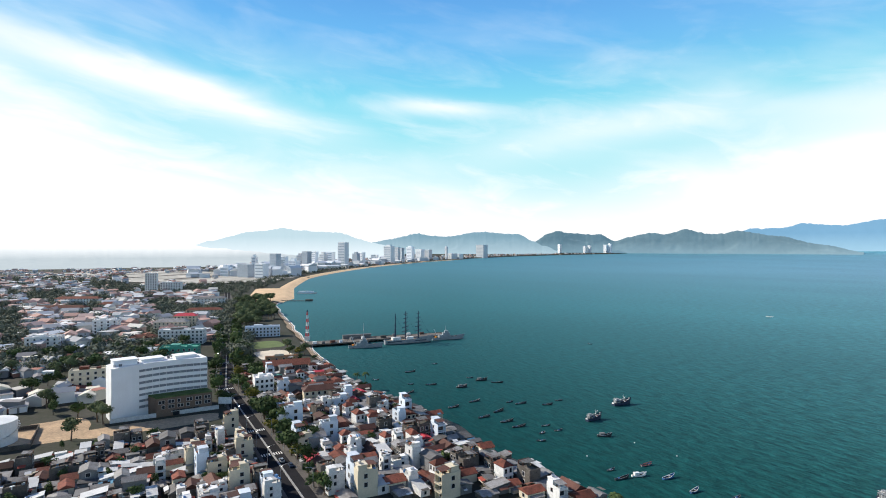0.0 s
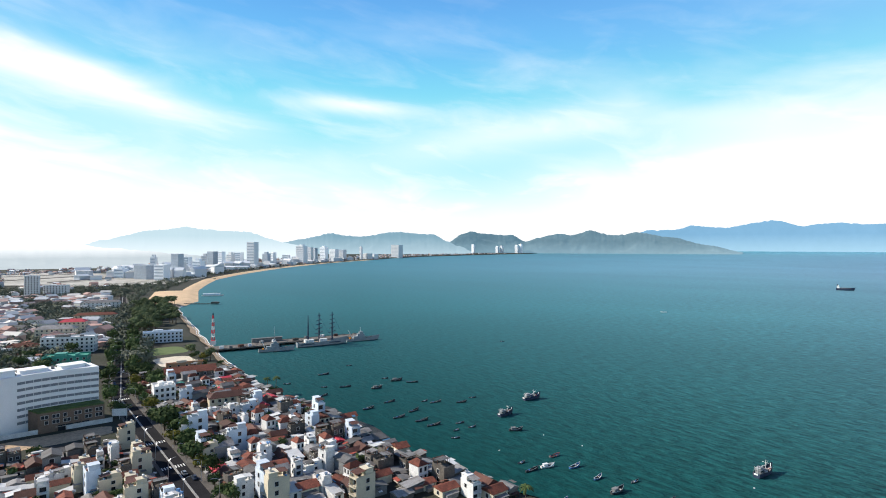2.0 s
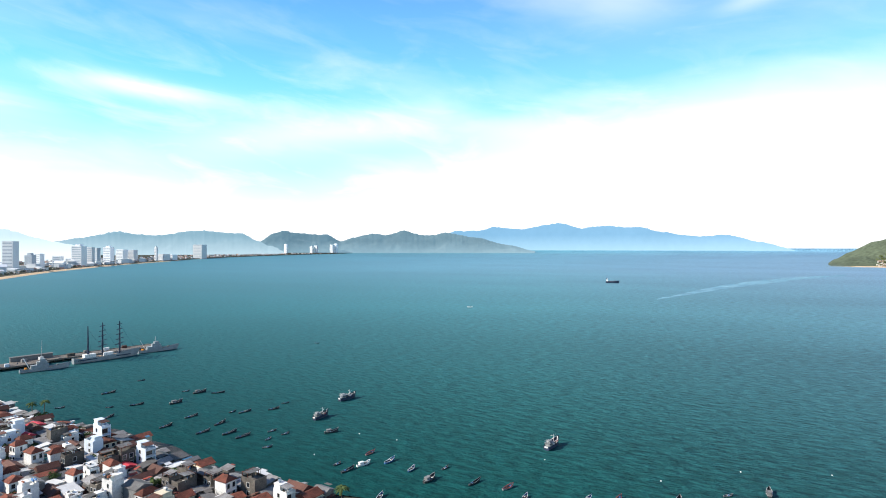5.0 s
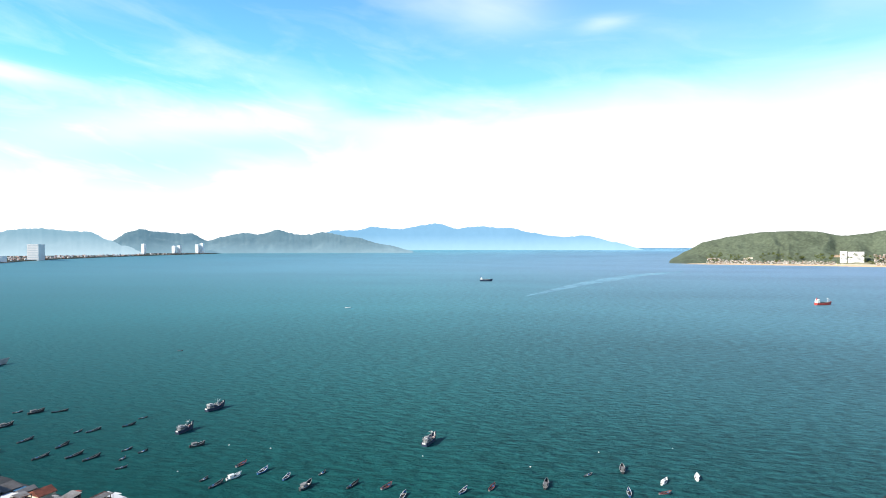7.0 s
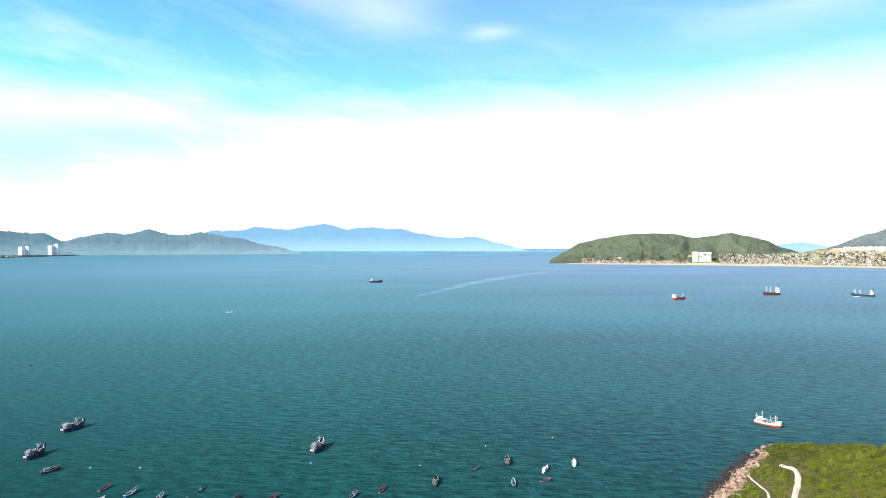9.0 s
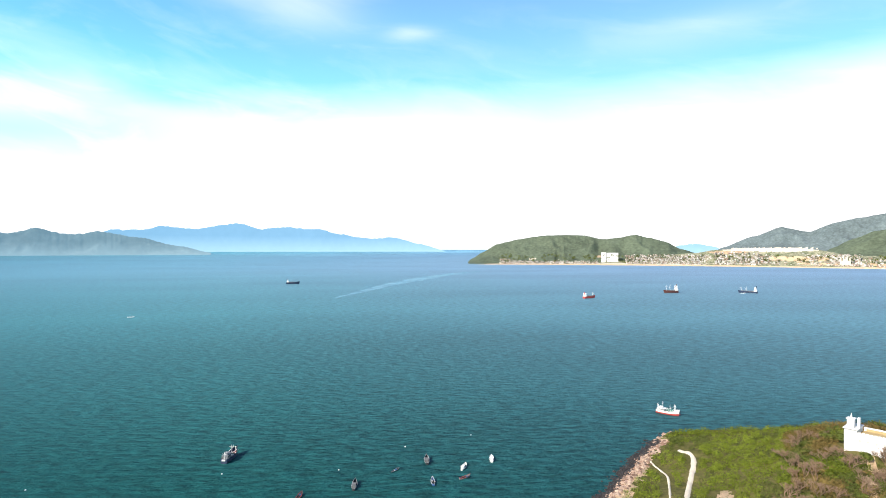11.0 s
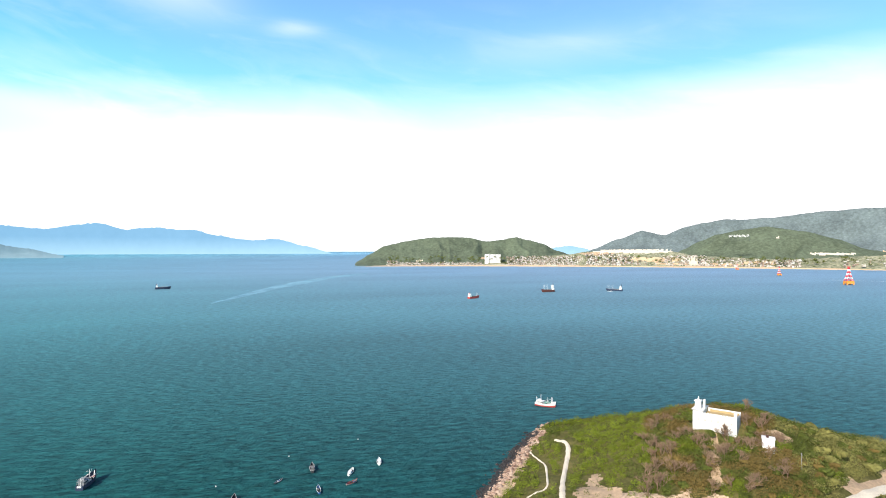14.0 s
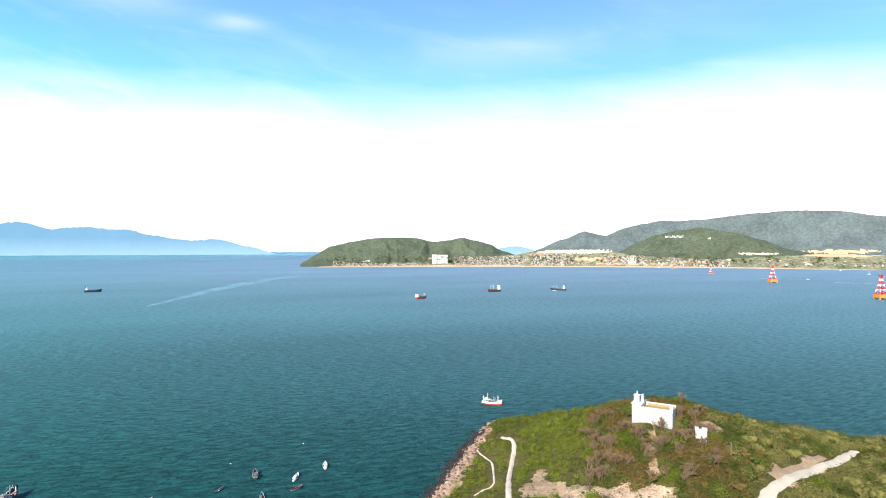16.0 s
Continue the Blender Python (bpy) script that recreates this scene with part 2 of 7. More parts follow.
M_WHITE = mat("white_render", (0.74, 0.73, 0.71), 0.85, 0.26, 0.35, 2.0, 0.05, random_tint=0.16)
M_HOTEL = mat("hotel_white_paint", (0.80, 0.80, 0.80), 0.8, 0.08, 0.1, 2.0, 0.03)
M_GREY = mat("grey_render", (0.20, 0.20, 0.20), 0.9, 0.3, 0.2, 2.0, 0.1, random_tint=0.3)
M_CREAM = mat("cream_render", (0.60, 0.53, 0.40), 0.88, 0.15, 0.2, 2.0, 0.05, random_tint=0.12)
M_BLUE = mat("pale_blue_render", (0.60, 0.66, 0.73), 0.85, 0.15, 0.2, 2.0, 0.05, random_tint=0.15)
M_STAIN = mat("stained_concrete", (0.135, 0.12, 0.105), 0.92, 0.5, 0.3, 2.5, 0.15, random_tint=0.35)
M_TILE = mat("red_roof_tile", (0.20, 0.062, 0.040), 0.85, 0.5, 0.5, 4.0, 0.3, tint=(0.13, 0.055, 0.04), random_tint=0.5)
M_RUST = mat("rusty_sheet", (0.105, 0.048, 0.036), 0.7, 0.45, 0.3, 3.0, 0.2, random_tint=0.4)
M_SHEET = mat("grey_sheet_roof", (0.20, 0.20, 0.20), 0.6, 0.45, 0.25, 3.0, 0.2, tint=(0.20, 0.17, 0.15), random_tint=0.55)
M_PALESHEET = mat("pale_sheet_roof", (0.54, 0.54, 0.53), 0.55, 0.2, 0.25, 3.0, 0.1, random_tint=0.2)
M_GREENSHEET = mat("green_sheet_roof", (0.09, 0.30, 0.24), 0.6, 0.25, 0.3, 2.0)
M_REDSHEET = mat("crimson_sheet_roof", (0.50, 0.05, 0.07), 0.6, 0.25, 0.3, 2.0)
M_GLASS = mat("window_glass", (0.020, 0.024, 0.030), 0.15, 0.4, 0.3, 1.0, 0.0, spec=0.6)
M_FRAME = mat("window_frame", (0.55, 0.54, 0.52), 0.7, 0.2)
M_STEEL = mat("steel", (0.55, 0.56, 0.58), 0.35, 0.2, 0.5, 4.0, 0.0, metal=0.7)
M_BROWN = mat("brown_stone", (0.17, 0.12, 0.09), 0.9, 0.3, 0.2, 1.5, 0.2)
M_FRAMEGREY = mat("worn_boat_paint", (0.31, 0.32, 0.33), 0.7, 0.4, 0.8, 4.0, 0.1, random_tint=0.3)
M_BARK = mat("bark", (0.13, 0.09, 0.065), 0.9, 0.3, 0.5, 4.0, 0.3)
M_LEAF = mat("dark_leaves", (0.074, 0.108, 0.040), 0.75, 0.5, 0.25, 1.5, 0.0, spec=0.05, random_tint=0.4)
# far leaves: distance haze painted in as a paler, greyer green
M_HAZELEAF = mat("dusty_leaves", (0.135, 0.150, 0.105), 0.85, 0.45, 0.02, 0.3, 0.0)
# lighter than the street leaves, some distance haze mixed into the colour
M_PARKLEAF = mat("park_leaves", (0.135, 0.165, 0.080), 0.8, 0.45, 0.25, 1.5, 0.0, spec=0.05, random_tint=0.3)
M_LEAFY = mat("yellow_leaves", (0.15, 0.14, 0.03), 0.75, 0.4, 0.25, 1.5, 0.0, spec=0.05)
M_BUSH = mat("bright_scrub", (0.150, 0.185, 0.022), 0.75, 0.5, 0.06, 0.6, 0.0, spec=0.05)
M_BUSHDARK = mat("green_scrub", (0.090, 0.108, 0.024), 0.75, 0.5, 0.08, 0.6, 0.0, spec=0.05)
M_BUSHDRY = mat("dry_scrub", (0.165, 0.118, 0.038), 0.8, 0.45, 0.08, 0.6, 0.0, spec=0.05)
M_BUSHOLIVE = mat("olive_scrub", (0.200, 0.190, 0.060), 0.8, 0.45, 0.08, 0.6, 0.0, spec=0.05)
M_TWIG = mat("bare_twigs", (0.22, 0.145, 0.095), 0.85, 0.3, 0.4, 2.0, 0.0)
M_HILLSOIL = mat("hill_soil", (0.115, 0.098, 0.036), 0.95, 0.5, 0.05, 0.5, 0.3, tint=(0.070, 0.088, 0.022), spec=0.05)
M_WOODHULL = mat("weathered_hull", (0.035, 0.040, 0.044), 0.65, 0.4, 0.6, 3.0, 0.1, random_tint=0.4)
M_BLUEHULL = mat("blue_hull", (0.04, 0.12, 0.28), 0.6, 0.3, 0.6, 3.0, 0.1, random_tint=0.3)
M_REDHULL = mat("red_hull", (0.42, 0.07, 0.06), 0.55, 0.3, 0.3, 2.0, 0.1)
M_WHITEHULL = mat("white_hull", (0.72, 0.72, 0.70), 0.5, 0.15, 0.3, 2.0, 0.05)
M_NAVY = mat("dark_blue_steel", (0.03, 0.045, 0.08), 0.55, 0.3, 0.2, 1.0)
M_DARKDECK = mat("dark_plank_deck", (0.035, 0.032, 0.030), 0.85, 0.35, 0.6, 4.0, 0.2)
M_DECK = mat("plank_deck", (0.32, 0.24, 0.17), 0.85, 0.35, 0.6, 4.0, 0.2)
M_REDPAINT = mat("tower_red", (0.62, 0.05, 0.06), 0.6, 0.2)
M_ORANGE = mat("orange_footing", (0.72, 0.28, 0.05), 0.7, 0.2)
M_ISLESHORE = mat("resort_ground", (0.30, 0.28, 0.19), 0.95, 0.4, 0.02, 0.08, 0.2, tint=(0.13, 0.17, 0.08))
# high-rise colours: distance haze lightens these three base colours
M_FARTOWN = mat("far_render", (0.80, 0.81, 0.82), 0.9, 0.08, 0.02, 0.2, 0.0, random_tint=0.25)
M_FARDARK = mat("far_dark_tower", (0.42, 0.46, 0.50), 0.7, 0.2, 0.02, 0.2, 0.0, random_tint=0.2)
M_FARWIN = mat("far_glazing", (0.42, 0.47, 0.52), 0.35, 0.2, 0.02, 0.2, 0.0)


def backdrop_mat(name, colour, crest_haze, foot_haze, z0, z1):
    """Far mountains with distance haze painted as emission by height, thickest over the water."""
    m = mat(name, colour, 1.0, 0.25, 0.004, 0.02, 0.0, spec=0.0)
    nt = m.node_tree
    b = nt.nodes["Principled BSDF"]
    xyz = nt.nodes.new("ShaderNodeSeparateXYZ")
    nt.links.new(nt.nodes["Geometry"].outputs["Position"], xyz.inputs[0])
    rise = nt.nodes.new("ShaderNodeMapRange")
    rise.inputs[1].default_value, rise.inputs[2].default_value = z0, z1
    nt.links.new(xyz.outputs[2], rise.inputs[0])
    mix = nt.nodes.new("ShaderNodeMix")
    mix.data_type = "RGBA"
    mix.inputs[6].default_value, mix.inputs[7].default_value = (*foot_haze, 1), (*crest_haze, 1)
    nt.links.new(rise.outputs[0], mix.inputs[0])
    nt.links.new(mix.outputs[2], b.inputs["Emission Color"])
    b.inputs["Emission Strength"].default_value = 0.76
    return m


def forest_mat(name, colour, cell, bump):
    """Closed tree canopy seen from afar: rounded crowns, gaps painted dark as shade."""
    m = mat(name, colour, 0.95, 0.35, 0.005, 0.05, 0.0, spec=0.1)
    nt = m.node_tree
    b = nt.nodes["Principled BSDF"]
    vor = nt.nodes.new("ShaderNodeTexVoronoi")
    vor.inputs["Scale"].default_value = 1.0 / cell
    nt.links.new(nt.nodes["Geometry"].outputs["Position"], vor.inputs["Vector"])
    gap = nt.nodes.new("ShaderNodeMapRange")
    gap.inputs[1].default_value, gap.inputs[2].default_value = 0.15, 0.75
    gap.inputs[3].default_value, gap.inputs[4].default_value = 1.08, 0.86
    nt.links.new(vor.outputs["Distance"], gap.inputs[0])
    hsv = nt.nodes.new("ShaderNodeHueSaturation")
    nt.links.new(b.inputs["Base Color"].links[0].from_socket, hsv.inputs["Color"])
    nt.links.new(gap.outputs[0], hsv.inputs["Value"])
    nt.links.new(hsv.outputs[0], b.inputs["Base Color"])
    bp = nt.nodes.new("ShaderNodeBump")
    bp.invert = True
    bp.inputs["Strength"].default_value = 0.4
    bp.inputs["Distance"].default_value = bump
    nt.links.new(vor.outputs["Distance"], bp.inputs["Height"])
    nt.links.new(bp.outputs[0], b.inputs["Normal"])
    return m


# distance haze is mixed into both greens, most in the farther one
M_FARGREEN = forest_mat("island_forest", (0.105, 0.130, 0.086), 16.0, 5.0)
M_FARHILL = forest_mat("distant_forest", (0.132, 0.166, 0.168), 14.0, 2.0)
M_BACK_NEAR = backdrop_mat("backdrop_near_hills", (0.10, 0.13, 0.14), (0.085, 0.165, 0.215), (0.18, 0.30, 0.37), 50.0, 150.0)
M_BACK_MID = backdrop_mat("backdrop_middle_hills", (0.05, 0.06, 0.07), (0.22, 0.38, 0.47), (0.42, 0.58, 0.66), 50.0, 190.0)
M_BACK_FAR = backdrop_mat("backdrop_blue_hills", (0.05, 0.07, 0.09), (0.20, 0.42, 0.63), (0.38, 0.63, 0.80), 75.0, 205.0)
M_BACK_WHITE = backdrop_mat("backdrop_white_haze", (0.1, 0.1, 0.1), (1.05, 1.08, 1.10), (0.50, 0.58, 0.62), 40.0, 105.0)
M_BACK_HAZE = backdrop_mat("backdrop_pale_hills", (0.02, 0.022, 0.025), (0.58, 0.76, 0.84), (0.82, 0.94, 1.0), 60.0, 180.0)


# ---- building blocks ----
def part(name, bm, material, parent=None, label=""):
    me = bpy.data.meshes.new(name)
    bm.normal_update()
    bm.to_mesh(me)
    bm.free()
    me.materials.append(material)
    ob = new(name, me)
    ob.parent = parent
    if label:
        tagged(ob, label)
    return ob


def shared(name, me, parent, loc, rz=0.0):
    """One more object on a mesh that alike pieces share."""
    ob = new(name, me)
    ob.parent = parent
    ob.matrix_basis = pose(*loc, 0, 0, rz)
    return ob


def thing(name, label, category, m=None, group="", kind=""):
    ob = new(name)
    if m is not None:
        ob.matrix_basis = m
    return tagged(ob, label, category, group, kind)


def box(bm, x0, x1, y0, y1, z0, z1, m=None, taper=0.0):
    v = [bm.verts.new(p) for p in ((x0, y0, z0), (x1, y0, z0), (x1, y1, z0), (x0, y1, z0),
                                   (x0 + taper, y0 + taper, z1), (x1 - taper, y0 + taper, z1), (x1 - taper, y1 - taper, z1), (x0 + taper, y1 - taper, z1))]
    for f in ((3, 2, 1, 0), (4, 5, 6, 7), (0, 1, 5, 4), (1, 2, 6, 5), (2, 3, 7, 6), (3, 0, 4, 7)):
        bm.faces.new([v[i] for i in f])
    if m is not None:
        bmesh.ops.transform(bm, matrix=m, verts=v)
    return v


def stack(bm, rings, close=True):
    """One closed body through rectangles (x0, x1, y0, y1, z), from below upwards."""
    last = None
    for x0, x1, y0, y1, z in rings:
        ring = [bm.verts.new(p) for p in ((x0, y0, z), (x1, y0, z), (x1, y1, z), (x0, y1, z))]
        if last is None:
            bm.faces.new(ring[::-1])
        else:
            for i in range(4):
                bm.faces.new((last[i], last[(i + 1) % 4], ring[(i + 1) % 4], ring[i]))
        last = ring
    if close:
        bm.faces.new(last)
    return last


def storeys_body(bm, w, d, storeys, sh, base, flat, front=0.5, out=0.12, low=-1.5, rim=0.9, lip=0.2):
    """Walls with a string course at each floor and, under a flat roof, a parapet round it."""
    x, y = w / 2, d / 2
    rings = [(-x, x, -y, y, low)]
    for k in range(1, storeys):
        z = k * sh
        rings += [(-x, x, -y, y, z - 0.1), (-x - out, x + out, -y - front, y + out, z - 0.1), (-x - out, x + out, -y - front, y + out, z + 0.12), (-x, x, -y, y, z + 0.12)]
    if flat:
        rings += [(-x, x, -y, y, base + rim), (-x + lip, x - lip, -y + lip, y - lip, base + rim), (-x + lip, x - lip, -y + lip, y - lip, base)]
    else:
        rings += [(-x, x, -y, y, base)]
    stack(bm, rings)


def boxes(*rows):
    bm = bmesh.new()
    for r in rows:
        box(bm, *r)
    return bm


def tube(bm, a, b, r0, r1=None, n=8):
    a, b = Vector(a), Vector(b)
    r1 = r0 if r1 is None else r1
    q = (b - a).to_track_quat("Z", "Y").to_matrix()
    rings = []
    for p, r in ((a, r0), (b, r1)):
        rings.append([bm.verts.new(p + q @ Vector((r * math.cos(6.2832 * i / n), r * math.sin(6.2832 * i / n), 0))) for i in range(n)])
    for i in range(n):
        bm.faces.new((rings[0][i], rings[0][(i + 1) % n], rings[1][(i + 1) % n], rings[1][i]))
    bm.faces.new(rings[0][::-1])
    bm.faces.new(rings[1])
    return bm


def gable(bm, x0, x1, y0, y1, z, rise, over=0.4, thick=0.15, hip=0.0):
    """A pitched roof with its ridge along y, hipped by hip metres at the ends."""
    x0, x1, y0, y1 = x0 - over, x1 + over, y0 - over, y1 + over
    xm = (x0 + x1) / 2
    low = [bm.verts.new(p) for p in ((x0, y0, z), (x1, y0, z), (x1, y1, z), (x0, y1, z))]
    top = [bm.verts.new(p) for p in ((x0, y0, z + thick), (x1, y0, z + thick), (x1, y1, z + thick), (x0, y1, z + thick))]
    ra, rb = bm.verts.new((xm, y0 + hip, z + rise + thick)), bm.verts.new((xm, y1 - hip, z + rise + thick))
    bm.faces.new(low[::-1])
    for i in range(4):
        bm.faces.new((low[i], low[(i + 1) % 4], top[(i + 1) % 4], top[i]))
    bm.faces.new((top[0], top[1], ra))
    bm.faces.new((top[1], top[2], rb, ra))
    bm.faces.new((top[2], top[3], rb))
    bm.faces.new((top[3], top[0], ra, rb))


def mesh_object(name, verts, faces, material, smooth=False):
    me = bpy.data.meshes.new(name)
    me.from_pydata(verts, [], faces)
    me.materials.append(material)
    if smooth:
        me.shade_smooth()
    return new(name, me)


def hills(x, y, s, seed=0.0):
    return noise.fractal(Vector((x * s, y * s, seed)), 1.0, 2.0, 4)


# ---- the sheet of land and sea: true distances up to 2.5 km, drawn in beyond so that the horizon lies within 5 km ----
NEAR, SPAN = 2500.0, 2350.0


def drawn_in(d):
    return d if d <= NEAR else NEAR + SPAN * (1 - math.exp(-(d - NEAR) / SPAN))


def far(x, y, z=0.0):
    d = math.hypot(x, y)
    s = drawn_in(d) / max(d, 1e-6)
    return (x * s, y * s, EYE + (z - EYE) * s)


def bearing(az, d, z=0.0):
    """The place at an azimuth (clockwise from the y axis) and a true distance."""
    a = radians(az)
    return far(math.sin(a) * d, math.cos(a) * d, z)


def sheet_scale(d):
    return drawn_in(d) / d


rings = [20 * 1.13 ** i for i in range(63)]
rings += [60000.0]
verts, faces = [(0, 0, -0.3)], []
N = 144
for d in rings:
    for k in range(N):
        x, y, z = bearing(360 * k / N, d, 0)
        verts.append((x, y, z))
for k in range(N):
    faces.append((0, 1 + (k + 1) % N, 1 + k))
for i in range(len(rings) - 1):
    for k in range(N):
        a, b = 1 + i * N + k, 1 + i * N + (k + 1) % N
        faces.append((a, b, b + N, a + N))
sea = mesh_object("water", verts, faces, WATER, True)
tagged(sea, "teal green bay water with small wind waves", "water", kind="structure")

# how far east the mainland reaches, by distance: (distance, azimuth)
COAST = ((185, 179.0), (195, 60.0), (208, 25.0), (226, 14.8), (268, 4.5), (337, -2.9), (387, -8.4), (438, -10.7), (515, -13.0), (576, -13.8), (677, -15.2), (853, -16.5),
         (979, -17.1), (1060, -16.2), (1099, -15.5), (1367, -15.45), (1796, -13.8), (2370, -9.6), (3101, -4.9), (4173, 0.9), (5368, 5.1),
         (6574, 10.3), (8594, 17.5), (9600, 19.0), (14000, 20.0))


def coast_az(d):
    if d <= COAST[0][0]:
        return 179.9
    for (d0, a0), (d1, a1) in zip(COAST, COAST[1:]):
        if d <= d1:
            f = (d - d0) / (d1 - d0)
            return a0 + (a1 - a0) * f
    return COAST[-1][1]


def land_z(d):
    return 3.0 + max(0.0, min(4.0, (d - 3000) / 1500))


def strip(name, d0, d1, steps, offsets, heights, material, wobble=0.0):
    """A band along the coast: offsets in metres inland from the waterline, with a height for each."""
    vv, ff = [], []
    for i in range(steps + 1):
        d = d0 * (d1 / d0) ** (i / steps)
        ca = coast_az(d)
        for o, h in zip(offsets, heights):
            w = wobble * noise.noise(Vector((d * 0.03, o * 0.05, 3.0)))
            vv.append(bearing(ca - math.degrees((o + w) / d), d, h))
    n = len(offsets)
    for i in range(steps):
        for j in range(n - 1):
            a = i * n + j
            ff.append((a, a + 1, a + n + 1, a + n))
    return mesh_object(name, vv, ff, material, True)


vv, ff = [], []
rows_d = [0.5 * 3 ** i for i in range(3)] + [12 * 1.075 ** i for i in range(119)]
cols = 60
for d in rows_d:
    ca = coast_az(d)
    edge_deg = [0, math.degrees(4 / d), math.degrees(9 / d)] if d > 185 else [0, 0.1, 0.2]
    for k in range(cols + 1):
        if k < 3:
            az = ca - edge_deg[k]
            h = (-1.5, 1.2, land_z(d))[k] if d > 185 else 3.0
        else:
            az = ca - edge_deg[2] - (ca + 180 - edge_deg[2]) * ((k - 2) / (cols - 2)) ** 1.6
            h = land_z(d)
        vv.append(bearing(az, d, h))
for i in range(len(rows_d) - 1):
    for k in range(cols):
        a = i * (cols + 1) + k
        ff.append((a, a + cols + 1, a + cols + 2, a + 1))
tagged(mesh_object("ground", vv, ff, M_TOWN, True), "grey brown town ground with patches of green", "ground", kind="structure")


# ---- distant mountains ----
def crest(points, az):
    """A smooth line through (azimuth, angle) turning points."""
    if az <= points[0][0]:
        return points[0][1]
    for (a0, e0), (a1, e1) in zip(points, points[1:]):
        if az <= a1:
            f = (az - a0) / (a1 - a0)
            g = f * f * (3 - 2 * f)
            return e0 + (e1 - e0) * (0.5 * f + 0.5 * g)
    return points[-1][1]


def ridge(name, label, points, foot, foot_d, depth, material, n=320, rough=0.10, category="mountain", rows=26, steep=1.0, cuts=(), spurs=1.0, turn=0.0):
    """A range across the water: the crest's turning points (azimuth, angle over the horizon), the foot's angle and distance."""
    vv, ff = [], []
    points = [(a + turn, e) for a, e in points]
    cuts = [(c[0] + turn, *c[1:]) for c in cuts]
    az0, az1 = points[0][0], points[-1][0]
    for i in range(n + 1):
        az = az0 + (az1 - az0) * i / n
        el = crest(points, az)
        el += rough * (hills(az * 0.7, 0, 1.0, foot_d * 0.01) + 0.6 * hills(az * 3, 0, 1.0, 5.0) + 0.25 * noise.noise(Vector((az * 11, 0, 1)))) * min(1.0, max(0.0, el - foot))
        for j in range(rows + 1):
            u = j / rows
            d = foot_d + depth * u * 1.4
            up = (u / 0.72) ** steep if u < 0.72 else 1 - (u - 0.72) * 1.2
            # spurs and gullies that wander down the slope
            wa = az * 0.45 + 0.6 * noise.noise(Vector((az * 0.4, u * 3.0, foot_d)))
            spur = 0.0
            for k, amp in ((1.0, 0.26), (2.3, 0.09), (5.1, 0.03)):
                spur += amp * (0.55 - 2.0 * abs(noise.noise(Vector((wa * k, u * 1.8 * k, foot_d * 0.1 + k)))))
            spur *= spurs
            up = max(0.0, min(1.0, up + spur * 4 * up * (1 - up))) if up < 1 else 1.0
            angle = foot + (el - foot) * up
            base_el = -math.degrees(math.atan2(EYE, d))
            z = EYE + d * math.tan(radians(angle if j else min(foot, base_el) - 0.05))
            vv.append(bearing(az, d, z))
    for i in range(n):
        for j in range(rows):
            a = i * (rows + 1) + j
            ff.append((a, a + rows + 1, a + rows + 2, a + 1))
    ob = mesh_object(name, vv, ff, material, True)
    # bare cuts in the slope: azimuth, angle, half width, half height, surface
    for m in sorted({c[4] for c in cuts}, key=lambda m: m.name):
        ob.data.materials.append(m)
    slots = [m.name for m in ob.data.materials]
    if cuts:
        for f in ob.data.polygons:
            c = f.center
            az = math.degrees(math.atan2(c.x, c.y))
            el = math.degrees(math.atan2(c.z - EYE, math.hypot(c.x, c.y)))
            for a, e, wa, we, m in cuts:
                wob = 1 + 0.5 * noise.noise(Vector((az * 1.3, el * 5, a)))
                if ((az - a) / wa) ** 2 + ((el - e) / we) ** 2 < wob:
                    f.material_index = slots.index(m.name)
    return tagged(ob, label, category, kind="structure")


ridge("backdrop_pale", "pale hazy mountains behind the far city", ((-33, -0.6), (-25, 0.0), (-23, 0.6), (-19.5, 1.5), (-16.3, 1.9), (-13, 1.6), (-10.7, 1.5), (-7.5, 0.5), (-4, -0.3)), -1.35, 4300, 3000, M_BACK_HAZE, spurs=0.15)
# a glowing ridge that stands in for haze and hides the plain behind
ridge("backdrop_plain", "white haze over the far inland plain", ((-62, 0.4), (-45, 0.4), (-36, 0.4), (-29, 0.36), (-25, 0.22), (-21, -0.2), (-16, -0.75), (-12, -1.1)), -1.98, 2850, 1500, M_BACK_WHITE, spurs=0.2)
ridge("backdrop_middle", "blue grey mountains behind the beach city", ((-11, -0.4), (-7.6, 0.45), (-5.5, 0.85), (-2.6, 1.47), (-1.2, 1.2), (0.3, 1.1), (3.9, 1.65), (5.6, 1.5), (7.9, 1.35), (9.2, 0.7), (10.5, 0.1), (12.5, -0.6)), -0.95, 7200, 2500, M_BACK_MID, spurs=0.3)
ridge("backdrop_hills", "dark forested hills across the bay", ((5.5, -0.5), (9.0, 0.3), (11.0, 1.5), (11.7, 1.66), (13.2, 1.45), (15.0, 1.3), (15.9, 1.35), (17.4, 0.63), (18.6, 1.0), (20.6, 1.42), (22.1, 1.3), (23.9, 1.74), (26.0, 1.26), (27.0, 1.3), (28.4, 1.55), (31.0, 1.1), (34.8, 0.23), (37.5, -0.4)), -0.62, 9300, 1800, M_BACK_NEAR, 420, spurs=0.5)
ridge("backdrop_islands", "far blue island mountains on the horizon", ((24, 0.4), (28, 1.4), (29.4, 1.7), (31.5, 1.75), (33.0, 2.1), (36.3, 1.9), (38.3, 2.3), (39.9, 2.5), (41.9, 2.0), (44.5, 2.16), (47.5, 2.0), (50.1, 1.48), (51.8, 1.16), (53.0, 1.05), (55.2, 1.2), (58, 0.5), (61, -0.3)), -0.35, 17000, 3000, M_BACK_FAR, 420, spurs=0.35)
